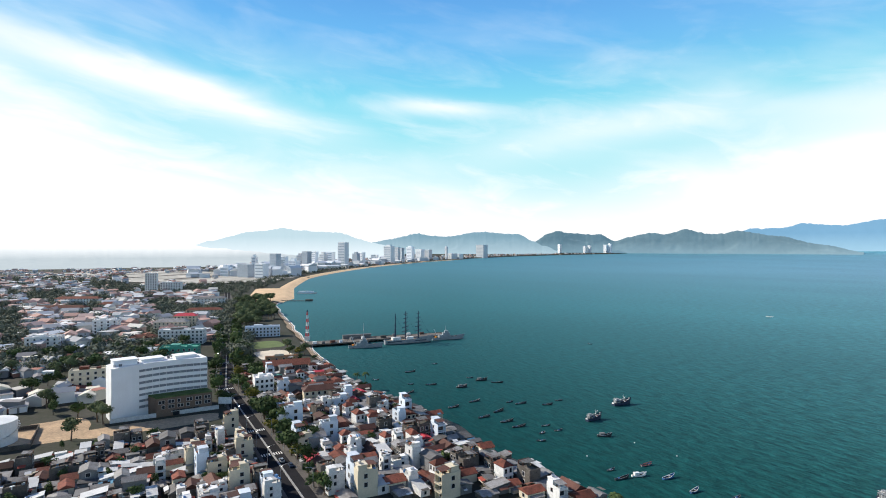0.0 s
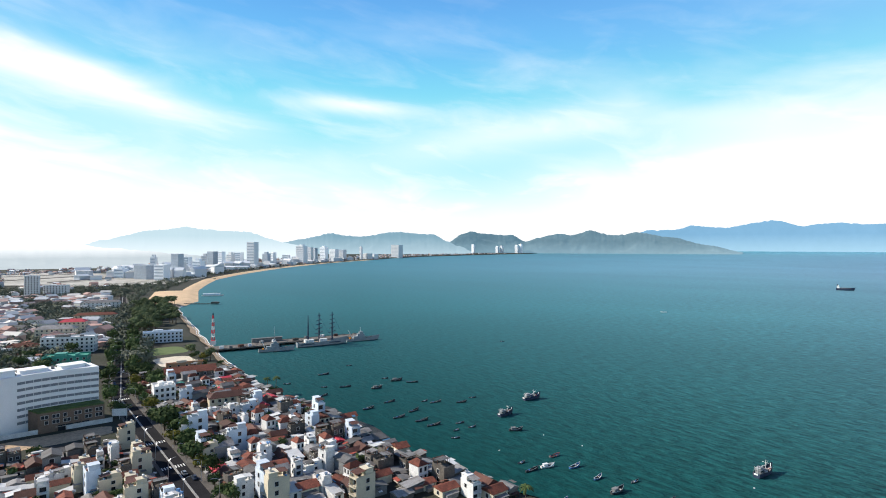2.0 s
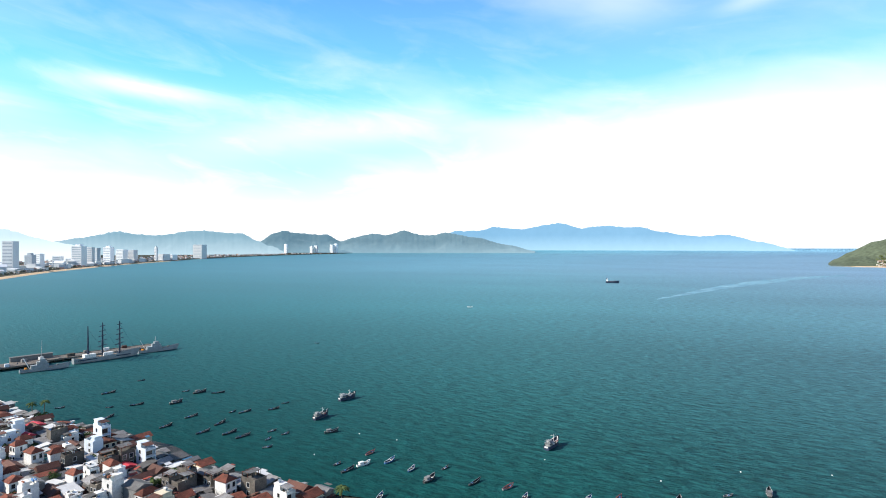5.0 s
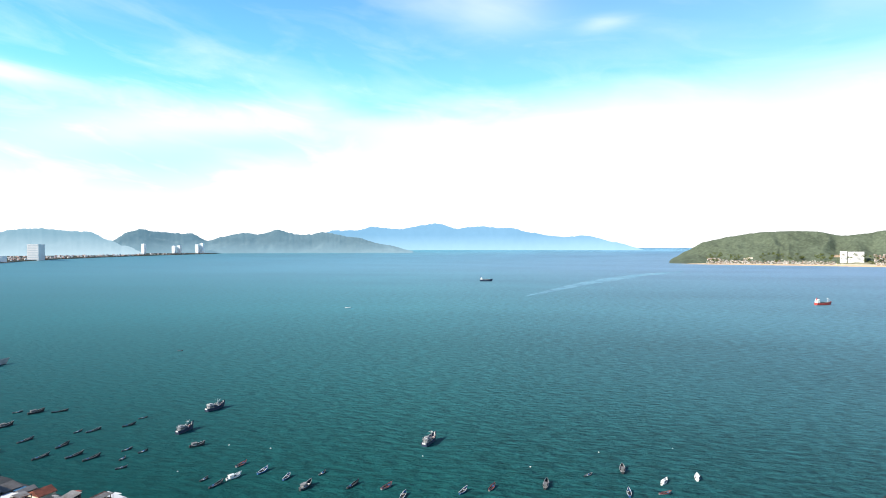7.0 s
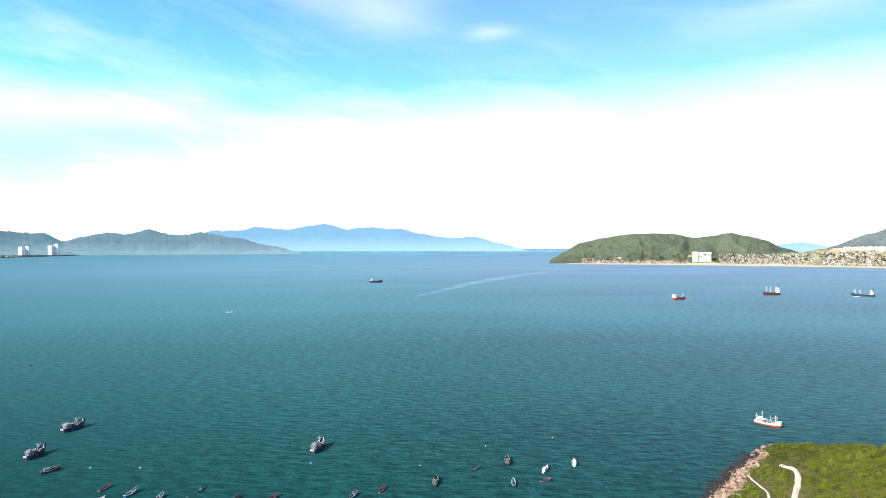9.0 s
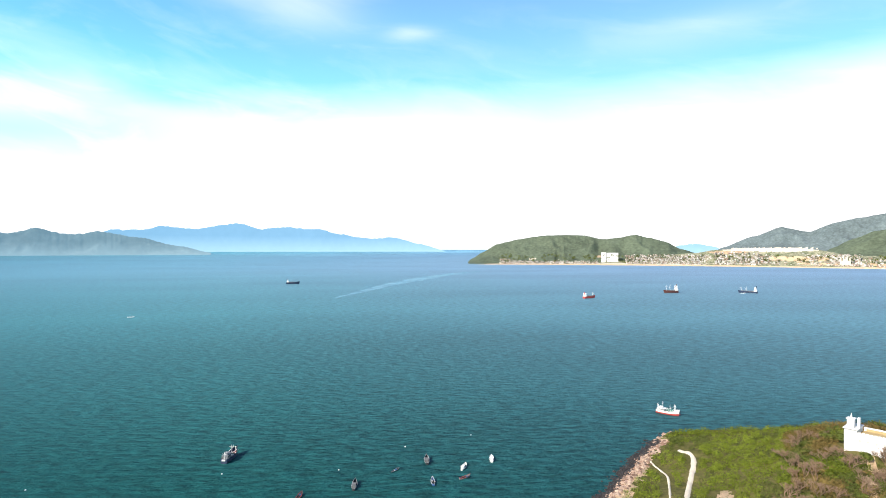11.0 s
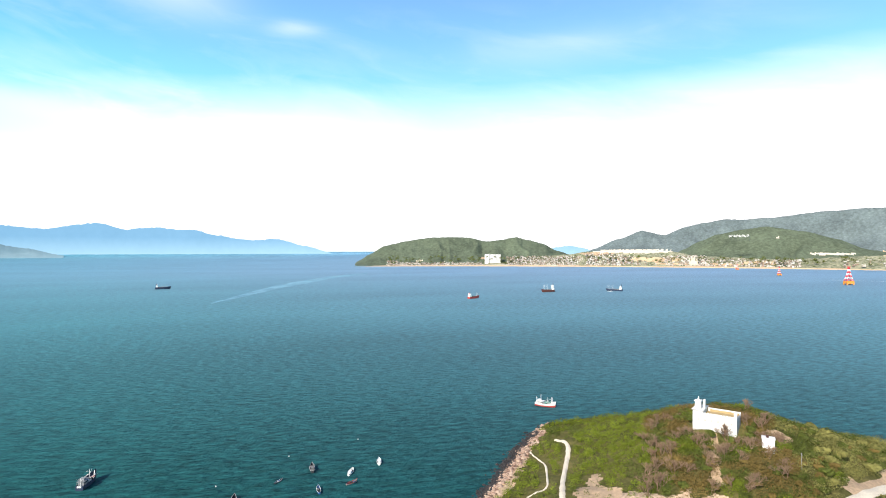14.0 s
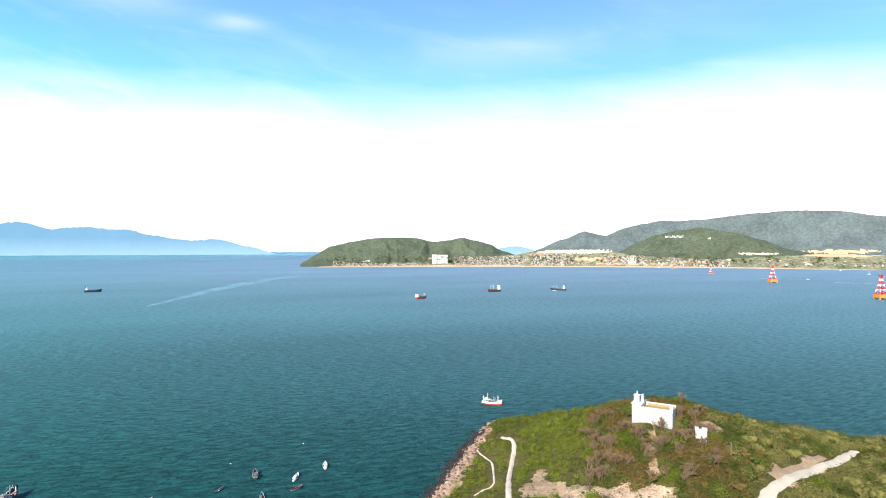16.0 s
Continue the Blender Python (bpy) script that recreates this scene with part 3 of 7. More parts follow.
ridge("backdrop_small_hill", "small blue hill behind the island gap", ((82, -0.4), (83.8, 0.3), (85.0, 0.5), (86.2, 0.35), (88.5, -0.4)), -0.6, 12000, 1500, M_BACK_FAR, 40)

ridge("island_hill", "green forested island headland above a resort shore", ((62.5, -1.55), (63.2, -1.0), (64.3, -0.35), (65.8, 0.5), (68.0, 1.0), (70.3, 1.36), (72.4, 1.45), (74.3, 1.40), (76.6, 1.0), (78.0, 1.15), (79.4, 1.42), (80.8, 1.1), (82.2, 0.7), (83.6, 0.0), (86.5, -0.9)),
      -1.6, 3600, 620, M_FARGREEN, 300, 0.05, "island", 30, turn=0.28, spurs=0.55, cuts=((69.4, -1.05, 0.35, 0.12, M_CHALK), (76.5, -0.75, 0.9, 0.10, M_EARTH)))
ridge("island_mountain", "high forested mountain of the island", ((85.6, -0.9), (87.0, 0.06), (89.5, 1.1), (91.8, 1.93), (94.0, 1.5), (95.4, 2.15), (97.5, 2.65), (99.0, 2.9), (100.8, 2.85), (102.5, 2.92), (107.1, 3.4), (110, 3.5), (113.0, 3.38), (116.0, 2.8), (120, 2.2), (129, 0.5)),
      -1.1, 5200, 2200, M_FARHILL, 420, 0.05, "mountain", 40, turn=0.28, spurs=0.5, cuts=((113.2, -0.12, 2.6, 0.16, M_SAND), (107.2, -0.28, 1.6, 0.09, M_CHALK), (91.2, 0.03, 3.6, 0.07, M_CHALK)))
ridge("island_spur", "dark green wooded spur that carries a white sign", ((94, -1.2), (95.4, 0.05), (97, 0.9), (98.5, 1.55), (100.5, 1.95), (102.5, 2.18), (105.3, 1.7), (107.5, 1.0), (109.7, 0.1), (114, -0.9)),
      -1.3, 4150, 900, M_FARGREEN, 260, 0.04, "hill", 30, turn=0.28, spurs=0.5, cuts=((107.2, -0.30, 1.7, 0.10, M_CHALK), (103.3, 1.15, 0.12, 0.06, M_CHALK)))
ridge("island_shore", "low sandy island shore with resort grounds", ((62.6, -1.62), (65, -1.45), (72, -1.15), (78, -0.85), (82, -0.6), (85, -0.35), (87, -0.05), (90, 0.05), (94, 0.0), (97, -0.55), (104, -0.8), (108, -0.55), (112, -0.3), (116, -0.4), (128, -0.6)),
      -1.62, 3480, 420, M_ISLESHORE, 700, 0.06, "shore", 30, turn=0.28, cuts=((91.0, -0.10, 3.8, 0.17, M_CHALK), (87.6, -0.32, 1.6, 0.14, M_EARTH), (93.0, -0.9, 2.6, 0.22, M_SAND), (102.2, -1.15, 1.6, 0.16, M_SAND), (113.4, -0.40, 2.8, 0.18, M_SAND), (97.0, -1.3, 4.0, 0.1, M_SAND), (80, -1.5, 6.0, 0.04, M_CHALK), (70, -1.57, 6.0, 0.04, M_CHALK)), spurs=0.5)


ridge("island_beach", "pale sand beach along the island shore", ((63, -1.64), (66, -1.56), (75, -1.53), (86, -1.5), (97, -1.5), (105, -1.52), (112, -1.56), (116, -1.6)),
      -1.66, 3455, 60, M_SAND, 300, 0.02, "beach", 4, turn=0.28, spurs=0.0)


# ---- leaves, trees, shrubs ----
def leaf_cloud(name, blobs, count, size, material, seed, parent=None, flat=0.6):
    """Many small leaf clumps spread through ellipsoids (x, y, z, rx, ry, rz)."""
    rng = np.random.default_rng(seed)
    b = np.array(blobs, float)
    vol = b[:, 3] * b[:, 4] * b[:, 5]
    pick = rng.choice(len(b), count, p=vol / vol.sum())
    d = rng.normal(size=(count, 3))
    d /= np.linalg.norm(d, axis=1)[:, None]
    r = rng.uniform(0.55, 1.05, count)[:, None]
    c = b[pick, :3] + d * r * b[pick, 3:]
    a1 = rng.normal(size=(count, 3))
    a1 /= np.linalg.norm(a1, axis=1)[:, None]
    nrm = d * 1.2 + rng.normal(size=(count, 3)) * 0.45 + np.array([0, 0, flat * 0.6])
    a2 = np.cross(nrm, a1)
    a2 /= np.linalg.norm(a2, axis=1)[:, None] + 1e-9
    a1 = np.cross(a2, nrm)
    a1 /= np.linalg.norm(a1, axis=1)[:, None] + 1e-9
    s = size * rng.uniform(0.5, 1.3, count)[:, None]
    v = np.stack([c - a1 * s, c + a2 * s * 0.6, c + a1 * s, c - a2 * s * 0.6], 1).reshape(-1, 3)
    me = bpy.data.meshes.new(name)
    f = np.arange(count * 4).reshape(-1, 4)
    me.from_pydata(v.tolist(), [], f.tolist())
    me.materials.append(material)
    ob = new(name, me)
    ob.parent = parent
    return ob


def tree(label, height, spread, material, seed, count=420, name="tree"):
    rng = random.Random(seed)
    t = thing(name, label, "tree", group=name + "s")
    bm = bmesh.new()
    lean = Vector((rng.uniform(-0.3, 0.3), rng.uniform(-0.3, 0.3), height * 0.45))
    tube(bm, (0, 0, -0.3), lean, height * 0.035, height * 0.022, 6)
    blobs = []
    for k in range(6):
        a = k * 1.05 + rng.uniform(-0.3, 0.3)
        r = spread * rng.uniform(0.25, 0.6)
        tip = Vector((r * math.cos(a), r * math.sin(a), height * rng.uniform(0.55, 0.85)))
        tube(bm, lean, tip, height * 0.016, height * 0.006, 5)
        s = spread * rng.uniform(0.38, 0.55)
        blobs.append((*tip, s, s, s * rng.uniform(0.6, 0.85)))
    blobs.append((0, 0, height * 0.82, spread * 0.45, spread * 0.45, height * 0.18))
    part("trunk", bm, M_BARK, t)
    leaf_cloud("crown", blobs, count, 0.11 * spread + 0.12, material, seed, t)
    return t


def palm(label, height, seed):
    rng = random.Random(seed)
    t = thing("palm_tree", label, "palm", group="palms")
    bm = bmesh.new()
    top = Vector((0.5, 0.2, height))
    tube(bm, (0, 0, -0.3), (0.2, 0.1, height * 0.5), 0.28, 0.2, 7)
    tube(bm, (0.2, 0.1, height * 0.5), top, 0.2, 0.15, 7)
    part("trunk", bm, M_BARK, t)
    bm = bmesh.new()
    for k in range(18):
        a = k * 0.7 + rng.uniform(-0.2, 0.2)
        rise = rng.uniform(-0.1, 0.9)
        last = None
        for i in range(7):
            f = i / 6
            c = top + Vector((math.cos(a), math.sin(a), 0)) * 3.0 * f + Vector((0, 0, rise * 2 * f - 2.2 * f * f))
            w = 0.55 * math.sin(0.25 + 2.7 * f)
            side = Vector((-math.sin(a), math.cos(a), 0)) * w
            pair = (bm.verts.new(c - side + Vector((0, 0, -w * 0.5))), bm.verts.new(c), bm.verts.new(c + side + Vector((0, 0, -w * 0.5))))
            if last:
                bm.faces.new((last[0], last[1], pair[1], pair[0]))
                bm.faces.new((last[1], last[2], pair[2], pair[1]))
            last = pair
    part("crown", bm, M_LEAF, t)
    return t


OFF = pose(0, -400, -60)    # the first of each kind is later moved to a real place
TREES = [tree("round dark green street tree with dense crown", 9.0, 5.2, M_LEAF, 1, name="street_tree"), tree("tall dark green park tree with uneven crown", 11, 5.0, M_PARKLEAF, 2, 620, "park_tree"),
         tree("small bushy green garden tree", 6.0, 3.6, M_LEAF, 3, 300, "garden_tree"), tree("yellow green street tree with thin crown", 8.5, 5.0, M_LEAFY, 4, 360, "street_tree"),
         tree("broad spreading dark green shade tree", 9.0, 5.8, M_LEAF, 5, 560, "shade_tree")]
used_once = set()


def sized(rng, lo=0.8, hi=1.15):
    return Matrix.Diagonal((rng.uniform(lo, hi), rng.uniform(lo, hi), rng.uniform(lo - 0.02, hi - 0.02), 1))


def put(ob, m):
    """The first call places the thing itself, later ones place copies."""
    if ob not in used_once:
        used_once.add(ob)
        ob.matrix_basis = m
        return ob
    return copy_thing(ob, m)


# ---- town grid: u runs along the avenue away from the eye, v to the shore ----
GRID = 30.0
EU, EV = Vector((-0.5, 0.866, 0)), Vector((0.866, 0.5, 0))


def town(u, v, z=3.0):
    p = EU * u + EV * v
    return (p.x, p.y, z)


def town_pose(u, v, rz=0.0, z=3.0):
    return pose(*town(u, v, z), 0, 0, GRID + rz)


def avenue_v(u):
    return 59.0 if u < 400 else 59.0 + (u - 400) * 0.152


def ribbon(name, us, v0, v1, z, material):
    vv, ff = [], []
    for u in us:
        a = avenue_v(u)
        vv += [town(u, a + v0, z), town(u, a + v1, z)]
    for i in range(len(us) - 1):
        ff.append((2 * i, 2 * i + 2, 2 * i + 3, 2 * i + 1))
    return mesh_object(name, vv, ff, material)


US = [120 + 20 * i for i in range(60)]
tagged(ribbon("road", US, -5.0, 5.0, 3.06, M_ASPHALT), "dark asphalt avenue with painted lines", "road", kind="structure")
for side, (v0, v1) in enumerate(((-6.6, -5.0), (5.0, 8.5))):
    vv, ff = [], []
    for u in US:
        a = avenue_v(u)
        vv += [town(u, a + v0, 3.02), town(u, a + v0, 3.2), town(u, a + v1, 3.2), town(u, a + v1, 3.02)]
    for i in range(len(US) - 1):
        for j in range(3):
            ff.append((4 * i + j, 4 * i + 4 + j, 4 * i + 5 + j, 4 * i + 1 + j))
    tagged(mesh_object("pavement", vv, ff, M_PAVE), "raised grey paving beside the avenue", "pavement", kind="structure")
vv, ff = [], []
for u in US:
    a = avenue_v(u)
    vv += [town(u, a - 0.4, 3.06), town(u, a - 0.4, 3.3), town(u, a + 0.4, 3.3), town(u, a + 0.4, 3.06)]
for i in range(len(US) - 1):
    for j in range(3):
        ff.append((4 * i + j, 4 * i + 4 + j, 4 * i + 5 + j, 4 * i + 1 + j))
tagged(mesh_object("median", vv, ff, M_KERB), "pale concrete median strip along the avenue", "kerb", kind="structure")
CROSSING = boxes(*[(x, x + 0.5, -1.6, 1.6, 0, 0.012) for x in [-4.8 + 1.1 * i for i in range(9)]])
cross = part("trim", CROSSING, M_PAINT)
tagged(cross, "white painted crosswalk stripes on the avenue", "road marking", kind="structure")
cross.matrix_basis = town_pose(398, avenue_v(398), 0, 3.07)
for u in (262, 300):
    c2 = copy_thing(cross, town_pose(u, avenue_v(u), 0, 3.07))


def patch(name, us, vs, z, material, label, kind="structure", seed=1, rot=0.0):
    """An uneven patch of open ground, given by its middle and half sizes in the town grid."""
    u0, v0, ru, rv = us[0], vs[0], us[1], vs[1]
    vv, ff = [], []
    n = 40
    vv.append(town(u0, v0, z))
    for k in range(n):
        a = 6.2832 * k / n
        c, s = math.cos(a), math.sin(a)
        q = (abs(c) ** 4 + abs(s) ** 4) ** -0.25 * (1 + 0.10 * noise.noise(Vector((c * 2, s * 2, seed))))
        vv.append(town(u0 + ru * c * q, v0 + rv * s * q, z))
    for k in range(n):
        ff.append((0, 1 + (k + 1) % n, 1 + k))
    return tagged(mesh_object(name, vv, ff, material), label, "ground", kind=kind)


patch("earth_lot", (337, 9), (12, 34), 3.03, M_EARTH, "bare orange brown earth lot beside the white hotel", seed=1)
patch("earth_yard", (352, 20), (-34, 17), 3.04, M_EARTH, "bare sandy yard by the storage tank", seed=2)
patch("sports_court", (504, 22), (115, 15), 3.05, M_CHALK, "pale clay sports ground near the shore", seed=4)
patch("sports_field", (560, 20), (118, 18), 3.06, mat("turf", (0.12, 0.16, 0.06), 0.95, 0.3, 0.1, 1.0), "dull green sports field beside the school", seed=5)
patch("dry_lawn", (672, 22), (126, 24), 3.05, mat("dry_lawn_grass", (0.30, 0.24, 0.11), 0.95, 0.3, 0.1, 1.0), "dry yellow lawn by the park", seed=6)
for d, az, rd, ra, sd in ((1900, -22, 330, 7.5, 1), (2100, -30, 380, 8.0, 2)):
    vv, ff = [bearing(az, d, 3.5)], []
    for k in range(36):
        a = 6.2832 * k / 36
        q = 1 + 0.25 * noise.noise(Vector((math.cos(a) * 2, math.sin(a) * 2, sd)))
        vv.append(bearing(az + ra * math.cos(a) * q, d + rd * math.sin(a) * q, 3.5 + sd * 0.4))
        ff.append((0, 1 + (k + 1) % 36, 1 + k))
    tagged(mesh_object("airfield", vv, ff, M_DRY), "dry brown open airfield inland of the beach", "field", kind="structure")
for az0, d0, az1, d1, wd in ((-27, 1780, -19, 2080, 16), (-30, 1950, -20, 2250, 12), (-33, 2150, -24, 2300, 10)):
    vv, ff = [], []
    for i in range(21):
        f = i / 20
        for o in (-wd, wd):
            vv.append(bearing(az0 + (az1 - az0) * f, d0 + (d1 - d0) * f + o, 5.0))
    for i in range(20):
        ff.append((2 * i, 2 * i + 2, 2 * i + 3, 2 * i + 1))
    tagged(mesh_object("runway", vv, ff, M_PAVE), "pale concrete runway strip on the airfield", "runway", kind="structure")

tagged(strip("beach", 1020, 4600, 60, (-6, 0, 8, 22, 27), (0.1, 0.7, 3.3, 3.7, 2.8), M_SAND, 0), "pale orange sand beach along the bay", "beach", kind="structure")
tagged(strip("wide_beach", 1045, 1330, 20, (9, 30, 52, 70, 82), (3.2, 4.2, 4.4, 4.2, 2.6), M_SAND, 0), "broad orange sand beach beside the park", "beach", kind="structure")
tagged(strip("shore_sand", 355, 1010, 60, (-3, 0, 3, 6), (0.05, 0.5, 2.2, 3.2), M_EARTH, 3), "narrow pale sand shore below the houses", "beach", kind="structure")
tagged(strip("surf", 362, 4200, 160, (-3.2, -1.4, 0.4), (0.10, 0.22, 0.62), M_FOAM, 3), "white line of breaking surf", "surf", kind="structure")
tagged(strip("rocky_shore", 205, 352, 60, (-9, -4, 0, 5, 9), (-0.3, 0.35, 0.9, 2.2, 3.3), M_WETROCK, 6), "dark wet rocks under the shore houses", "shore", kind="structure")

# ---- houses ----
def window_mesh(w, h, glass=M_GLASS, frame_m=M_FRAME):
    """A framed window: a proud frame and a pane set back in it, facing -y."""
    bm = bmesh.new()
    t = 0.14

    def ring(x, z0, z1, y):
        return [bm.verts.new(p) for p in ((-x, y, z0), (x, y, z0), (x, y, z1), (-x, y, z1))]
    loops = [ring(w / 2 + t, -t, h + t, 0.02), ring(w / 2 + t, -t, h + t, -0.10), ring(w / 2, 0, h, -0.10), ring(w / 2, 0, h, -0.02)]
    for p, q in zip(loops, loops[1:]):
        for i in range(4):
            bm.faces.new((p[i], p[(i + 1) % 4], q[(i + 1) % 4], q[i]))
    pane = bm.faces.new(loops[-1])
    pane.material_index = 1
    bmesh.ops.recalc_face_normals(bm, faces=bm.faces)
    me = bpy.data.meshes.new("window")
    bm.to_mesh(me)
    bm.free()
    me.materials.append(frame_m)
    me.materials.append(glass)
    return me


WIN = window_mesh(1.5, 1.75)
WIN_WIDE = window_mesh(2.8, 2.0)
DOORWAY = window_mesh(3.2, 3.1, M_GLASS, M_BROWN)
WIN_BAND = window_mesh(3.6, 1.35, mat("tinted_glazing", (0.20, 0.22, 0.25), 0.3, 0.3), M_WHITE)


def wall_windows(t, w, d, storeys, each, sh=3.2, me=None, sides="fb", z0=1.0):
    me = me or WIN
    for k in range(storeys):
        z = z0 + k * sh
        for s in sides:
            length = w if s in "fb" else d
            for i in range(each):
                o = -length / 2 + length * (i + 0.5) / each
                loc, rz = {"f": ((o, -d / 2, z), 0), "b": ((-o, d / 2, z), 180), "l": ((-w / 2, -o, z), -90), "r": ((w / 2, o, z), 90)}[s]
                shared("window", me, t, loc, rz)


def house(label, w, d, storeys, wall, roof, roof_m, extra="", wins=2, sides="fr", name="house"):
    sh = 3.2
    h = storeys * sh + 0.3
    t = thing(name, label, name, group="town " + name + "s")
    bm = bmesh.new()
    storeys_body(bm, w, d, storeys, sh, h, roof == "flat")
    if roof == "gable":
        top = sorted(bm.verts, key=lambda v: v.co.z)[-4:]
        for y in (-d / 2, d / 2):
            pair = sorted((v for v in top if abs(v.co.y - y) < 0.01), key=lambda v: v.co.x * (1 if y < 0 else -1))
            bm.faces.new((pair[0], pair[1], bm.verts.new((0, y, h + w * 0.24))))
    # ledges, corner posts and canopies cast in one with the wall
    if storeys > 1:
        for k in range(1, storeys):
            box(bm, -w / 2 - 0.22, w / 2 + 0.22, -d / 2 - 0.55, -d / 2 - 0.003, k * sh - 0.16, k * sh)
        for x in (-w / 2 - 0.1, w / 2 - 0.14):
            box(bm, x, x + 0.24, -d / 2 - 0.12, -d / 2 - 0.003, 0, h)
    part("wall", bm, wall, t)
    if name == "house" and roof == "flat":
        # posts and beams of an open roof terrace
        fb = bmesh.new()
        px = [-w / 2 + 0.25, w / 2 - 0.25]
        py = [-d / 2 + 0.3, -d / 2 + 0.3 + d * 0.4]
        for x in px:
            for y in py:
                box(fb, x - 0.11, x + 0.11, y - 0.11, y + 0.11, h, h + 2.3)
        for y in py:
            box(fb, px[0] - 0.3, px[1] + 0.3, y - 0.1, y + 0.1, h + 2.3, h + 2.5)
        for i in range(4):
            x = px[0] + (px[1] - px[0]) * i / 3
            box(fb, x - 0.07, x + 0.07, py[0] - 0.2, py[1] + 0.2, h + 2.503, h + 2.6)
        part("terrace_frame", fb, M_WHITE if wall is not M_STAIN else M_RUST, t)
    if name == "cottage" and roof_m is not M_SHEET:
        # patched lean-to against the side
        lb = boxes((w / 2 + 0.003, w / 2 + 1.9, -d * 0.38, d * 0.3, 0, 2.2))
        v = box(lb, w / 2 + 0.003, w / 2 + 2.3, -d * 0.42, d * 0.34, 2.3, 2.4)
        for q in v:
            q.co.z -= (q.co.x - w / 2) * 0.16 - 0.25
        for k in range(3):
            v = box(lb, w / 2 + 0.1 + 0.6 * k, w / 2 + 0.9 + 0.6 * k, -d * 0.4 + k * 1.5, -d * 0.4 + k * 1.5 + 1.6, 2.41, 2.46)
            for q in v:
                q.co.z -= (q.co.x - w / 2) * 0.16 - 0.25
        part("lean_to", lb, M_RUST if roof_m in (M_SHEET, M_PALESHEET) else M_SHEET, t)
    if name == "shack":
        # stilts and a plank landing towards the water
        sb = boxes((-w / 2 - 0.3, w / 2 + 0.3, -d / 2 - 2.4, -d / 2 - 0.003, -0.1, 0.08), (-w / 2 + 0.4, w / 2 - 0.6, -d / 2 - 2.2, -d / 2 - 0.4, 2.0, 2.1))
        for i in range(4):
            x = -w / 2 + w * i / 3
            box(sb, x - 0.09, x + 0.09, -d / 2 - 2.3, -d / 2 - 2.1, -2.6, 2.0 if i in (1, 2) else 0.9)
        part("landing", sb, M_RUST, t, "weathered plank landing on stilts")
    bm = bmesh.new()
    if roof == "flat":
        box(bm, -w / 2 + 0.2, w / 2 - 0.2, -d / 2 + 0.2, d / 2 - 0.2, h, h + 0.08)
    elif roof == "gable":
        gable(bm, -w / 2, w / 2, -d / 2, d / 2, h, w * 0.25, 0.45)
    elif roof == "hip":
        gable(bm, -w / 2, w / 2, -d / 2, d / 2, h, w * 0.27, 0.5, hip=w * 0.42)
    else:
        v = box(bm, -w / 2 - 0.4, w / 2 + 0.4, -d / 2 - 0.6, d / 2 + 0.3, h, h + 0.12)
        for q in v:
            q.co.z += (q.co.y + d / 2) * 0.13
        box(bm, -w / 2, w / 2, d / 2 - 0.2, d / 2, h - 0.2, h + d * 0.125)
    part("roof", bm, roof_m, t)
    if extra == "stair":
        part("stair_room", boxes((-w / 2 + 0.25, w / 2 - 0.8, d / 2 - 3.4, d / 2 - 0.25, h, h + 2.5), (-w / 2, w / 2 - 0.5, d / 2 - 3.7, d / 2, h + 2.5, h + 2.65)), wall, t)
    if extra == "tank":
        bm = bmesh.new()
        tube(bm, (-0.9, d / 2 - 1.5, h + 1.5), (0.9, d / 2 - 1.5, h + 1.5), 0.55, n=12)
        for x in (-0.6, 0.6):
            box(bm, x - 0.06, x + 0.06, d / 2 - 2, d / 2 - 1, h, h + 1.1)
        part("water_tank", bm, M_STEEL, t, "shiny steel roof water tank")
    if extra == "shed":
        bm = bmesh.new()
        v = box(bm, -w / 2 + 0.1, w / 2 - 0.1, -d / 2 + 0.3, d / 2 - d * 0.35, h + 2.2, h + 2.3)
        for q in v:
            q.co.z += (q.co.y + d / 2) * 0.1
        for x in (-w / 2 + 0.3, w / 2 - 0.3):
            for y in (-d / 2 + 0.5, d * 0.1):
                box(bm, x - 0.05, x + 0.05, y - 0.05, y + 0.05, h, h + 2.3)
        part("terrace_roof", bm, M_SHEET, t, "sheet roof on posts over the terrace")
    if extra == "balcony":
        bm = boxes(*[(-w / 2, w / 2, -d / 2 - 1.2, -d / 2, k * sh - 0.12, k * sh + 0.1) for k in range(1, storeys)], *[(-w / 2, w / 2, -d / 2 - 1.2, -d / 2 - 1.1, k * sh + 0.1, k * sh + 1.0) for k in range(1, storeys)])
        part("balcony", bm, wall, t)
    if wins:
        wall_windows(t, w, d, storeys, wins, sh, sides=sides[:1])
        if len(sides) > 1:
            wall_windows(t, w, d, storeys, 1, sh, sides=sides[1:])
    return t


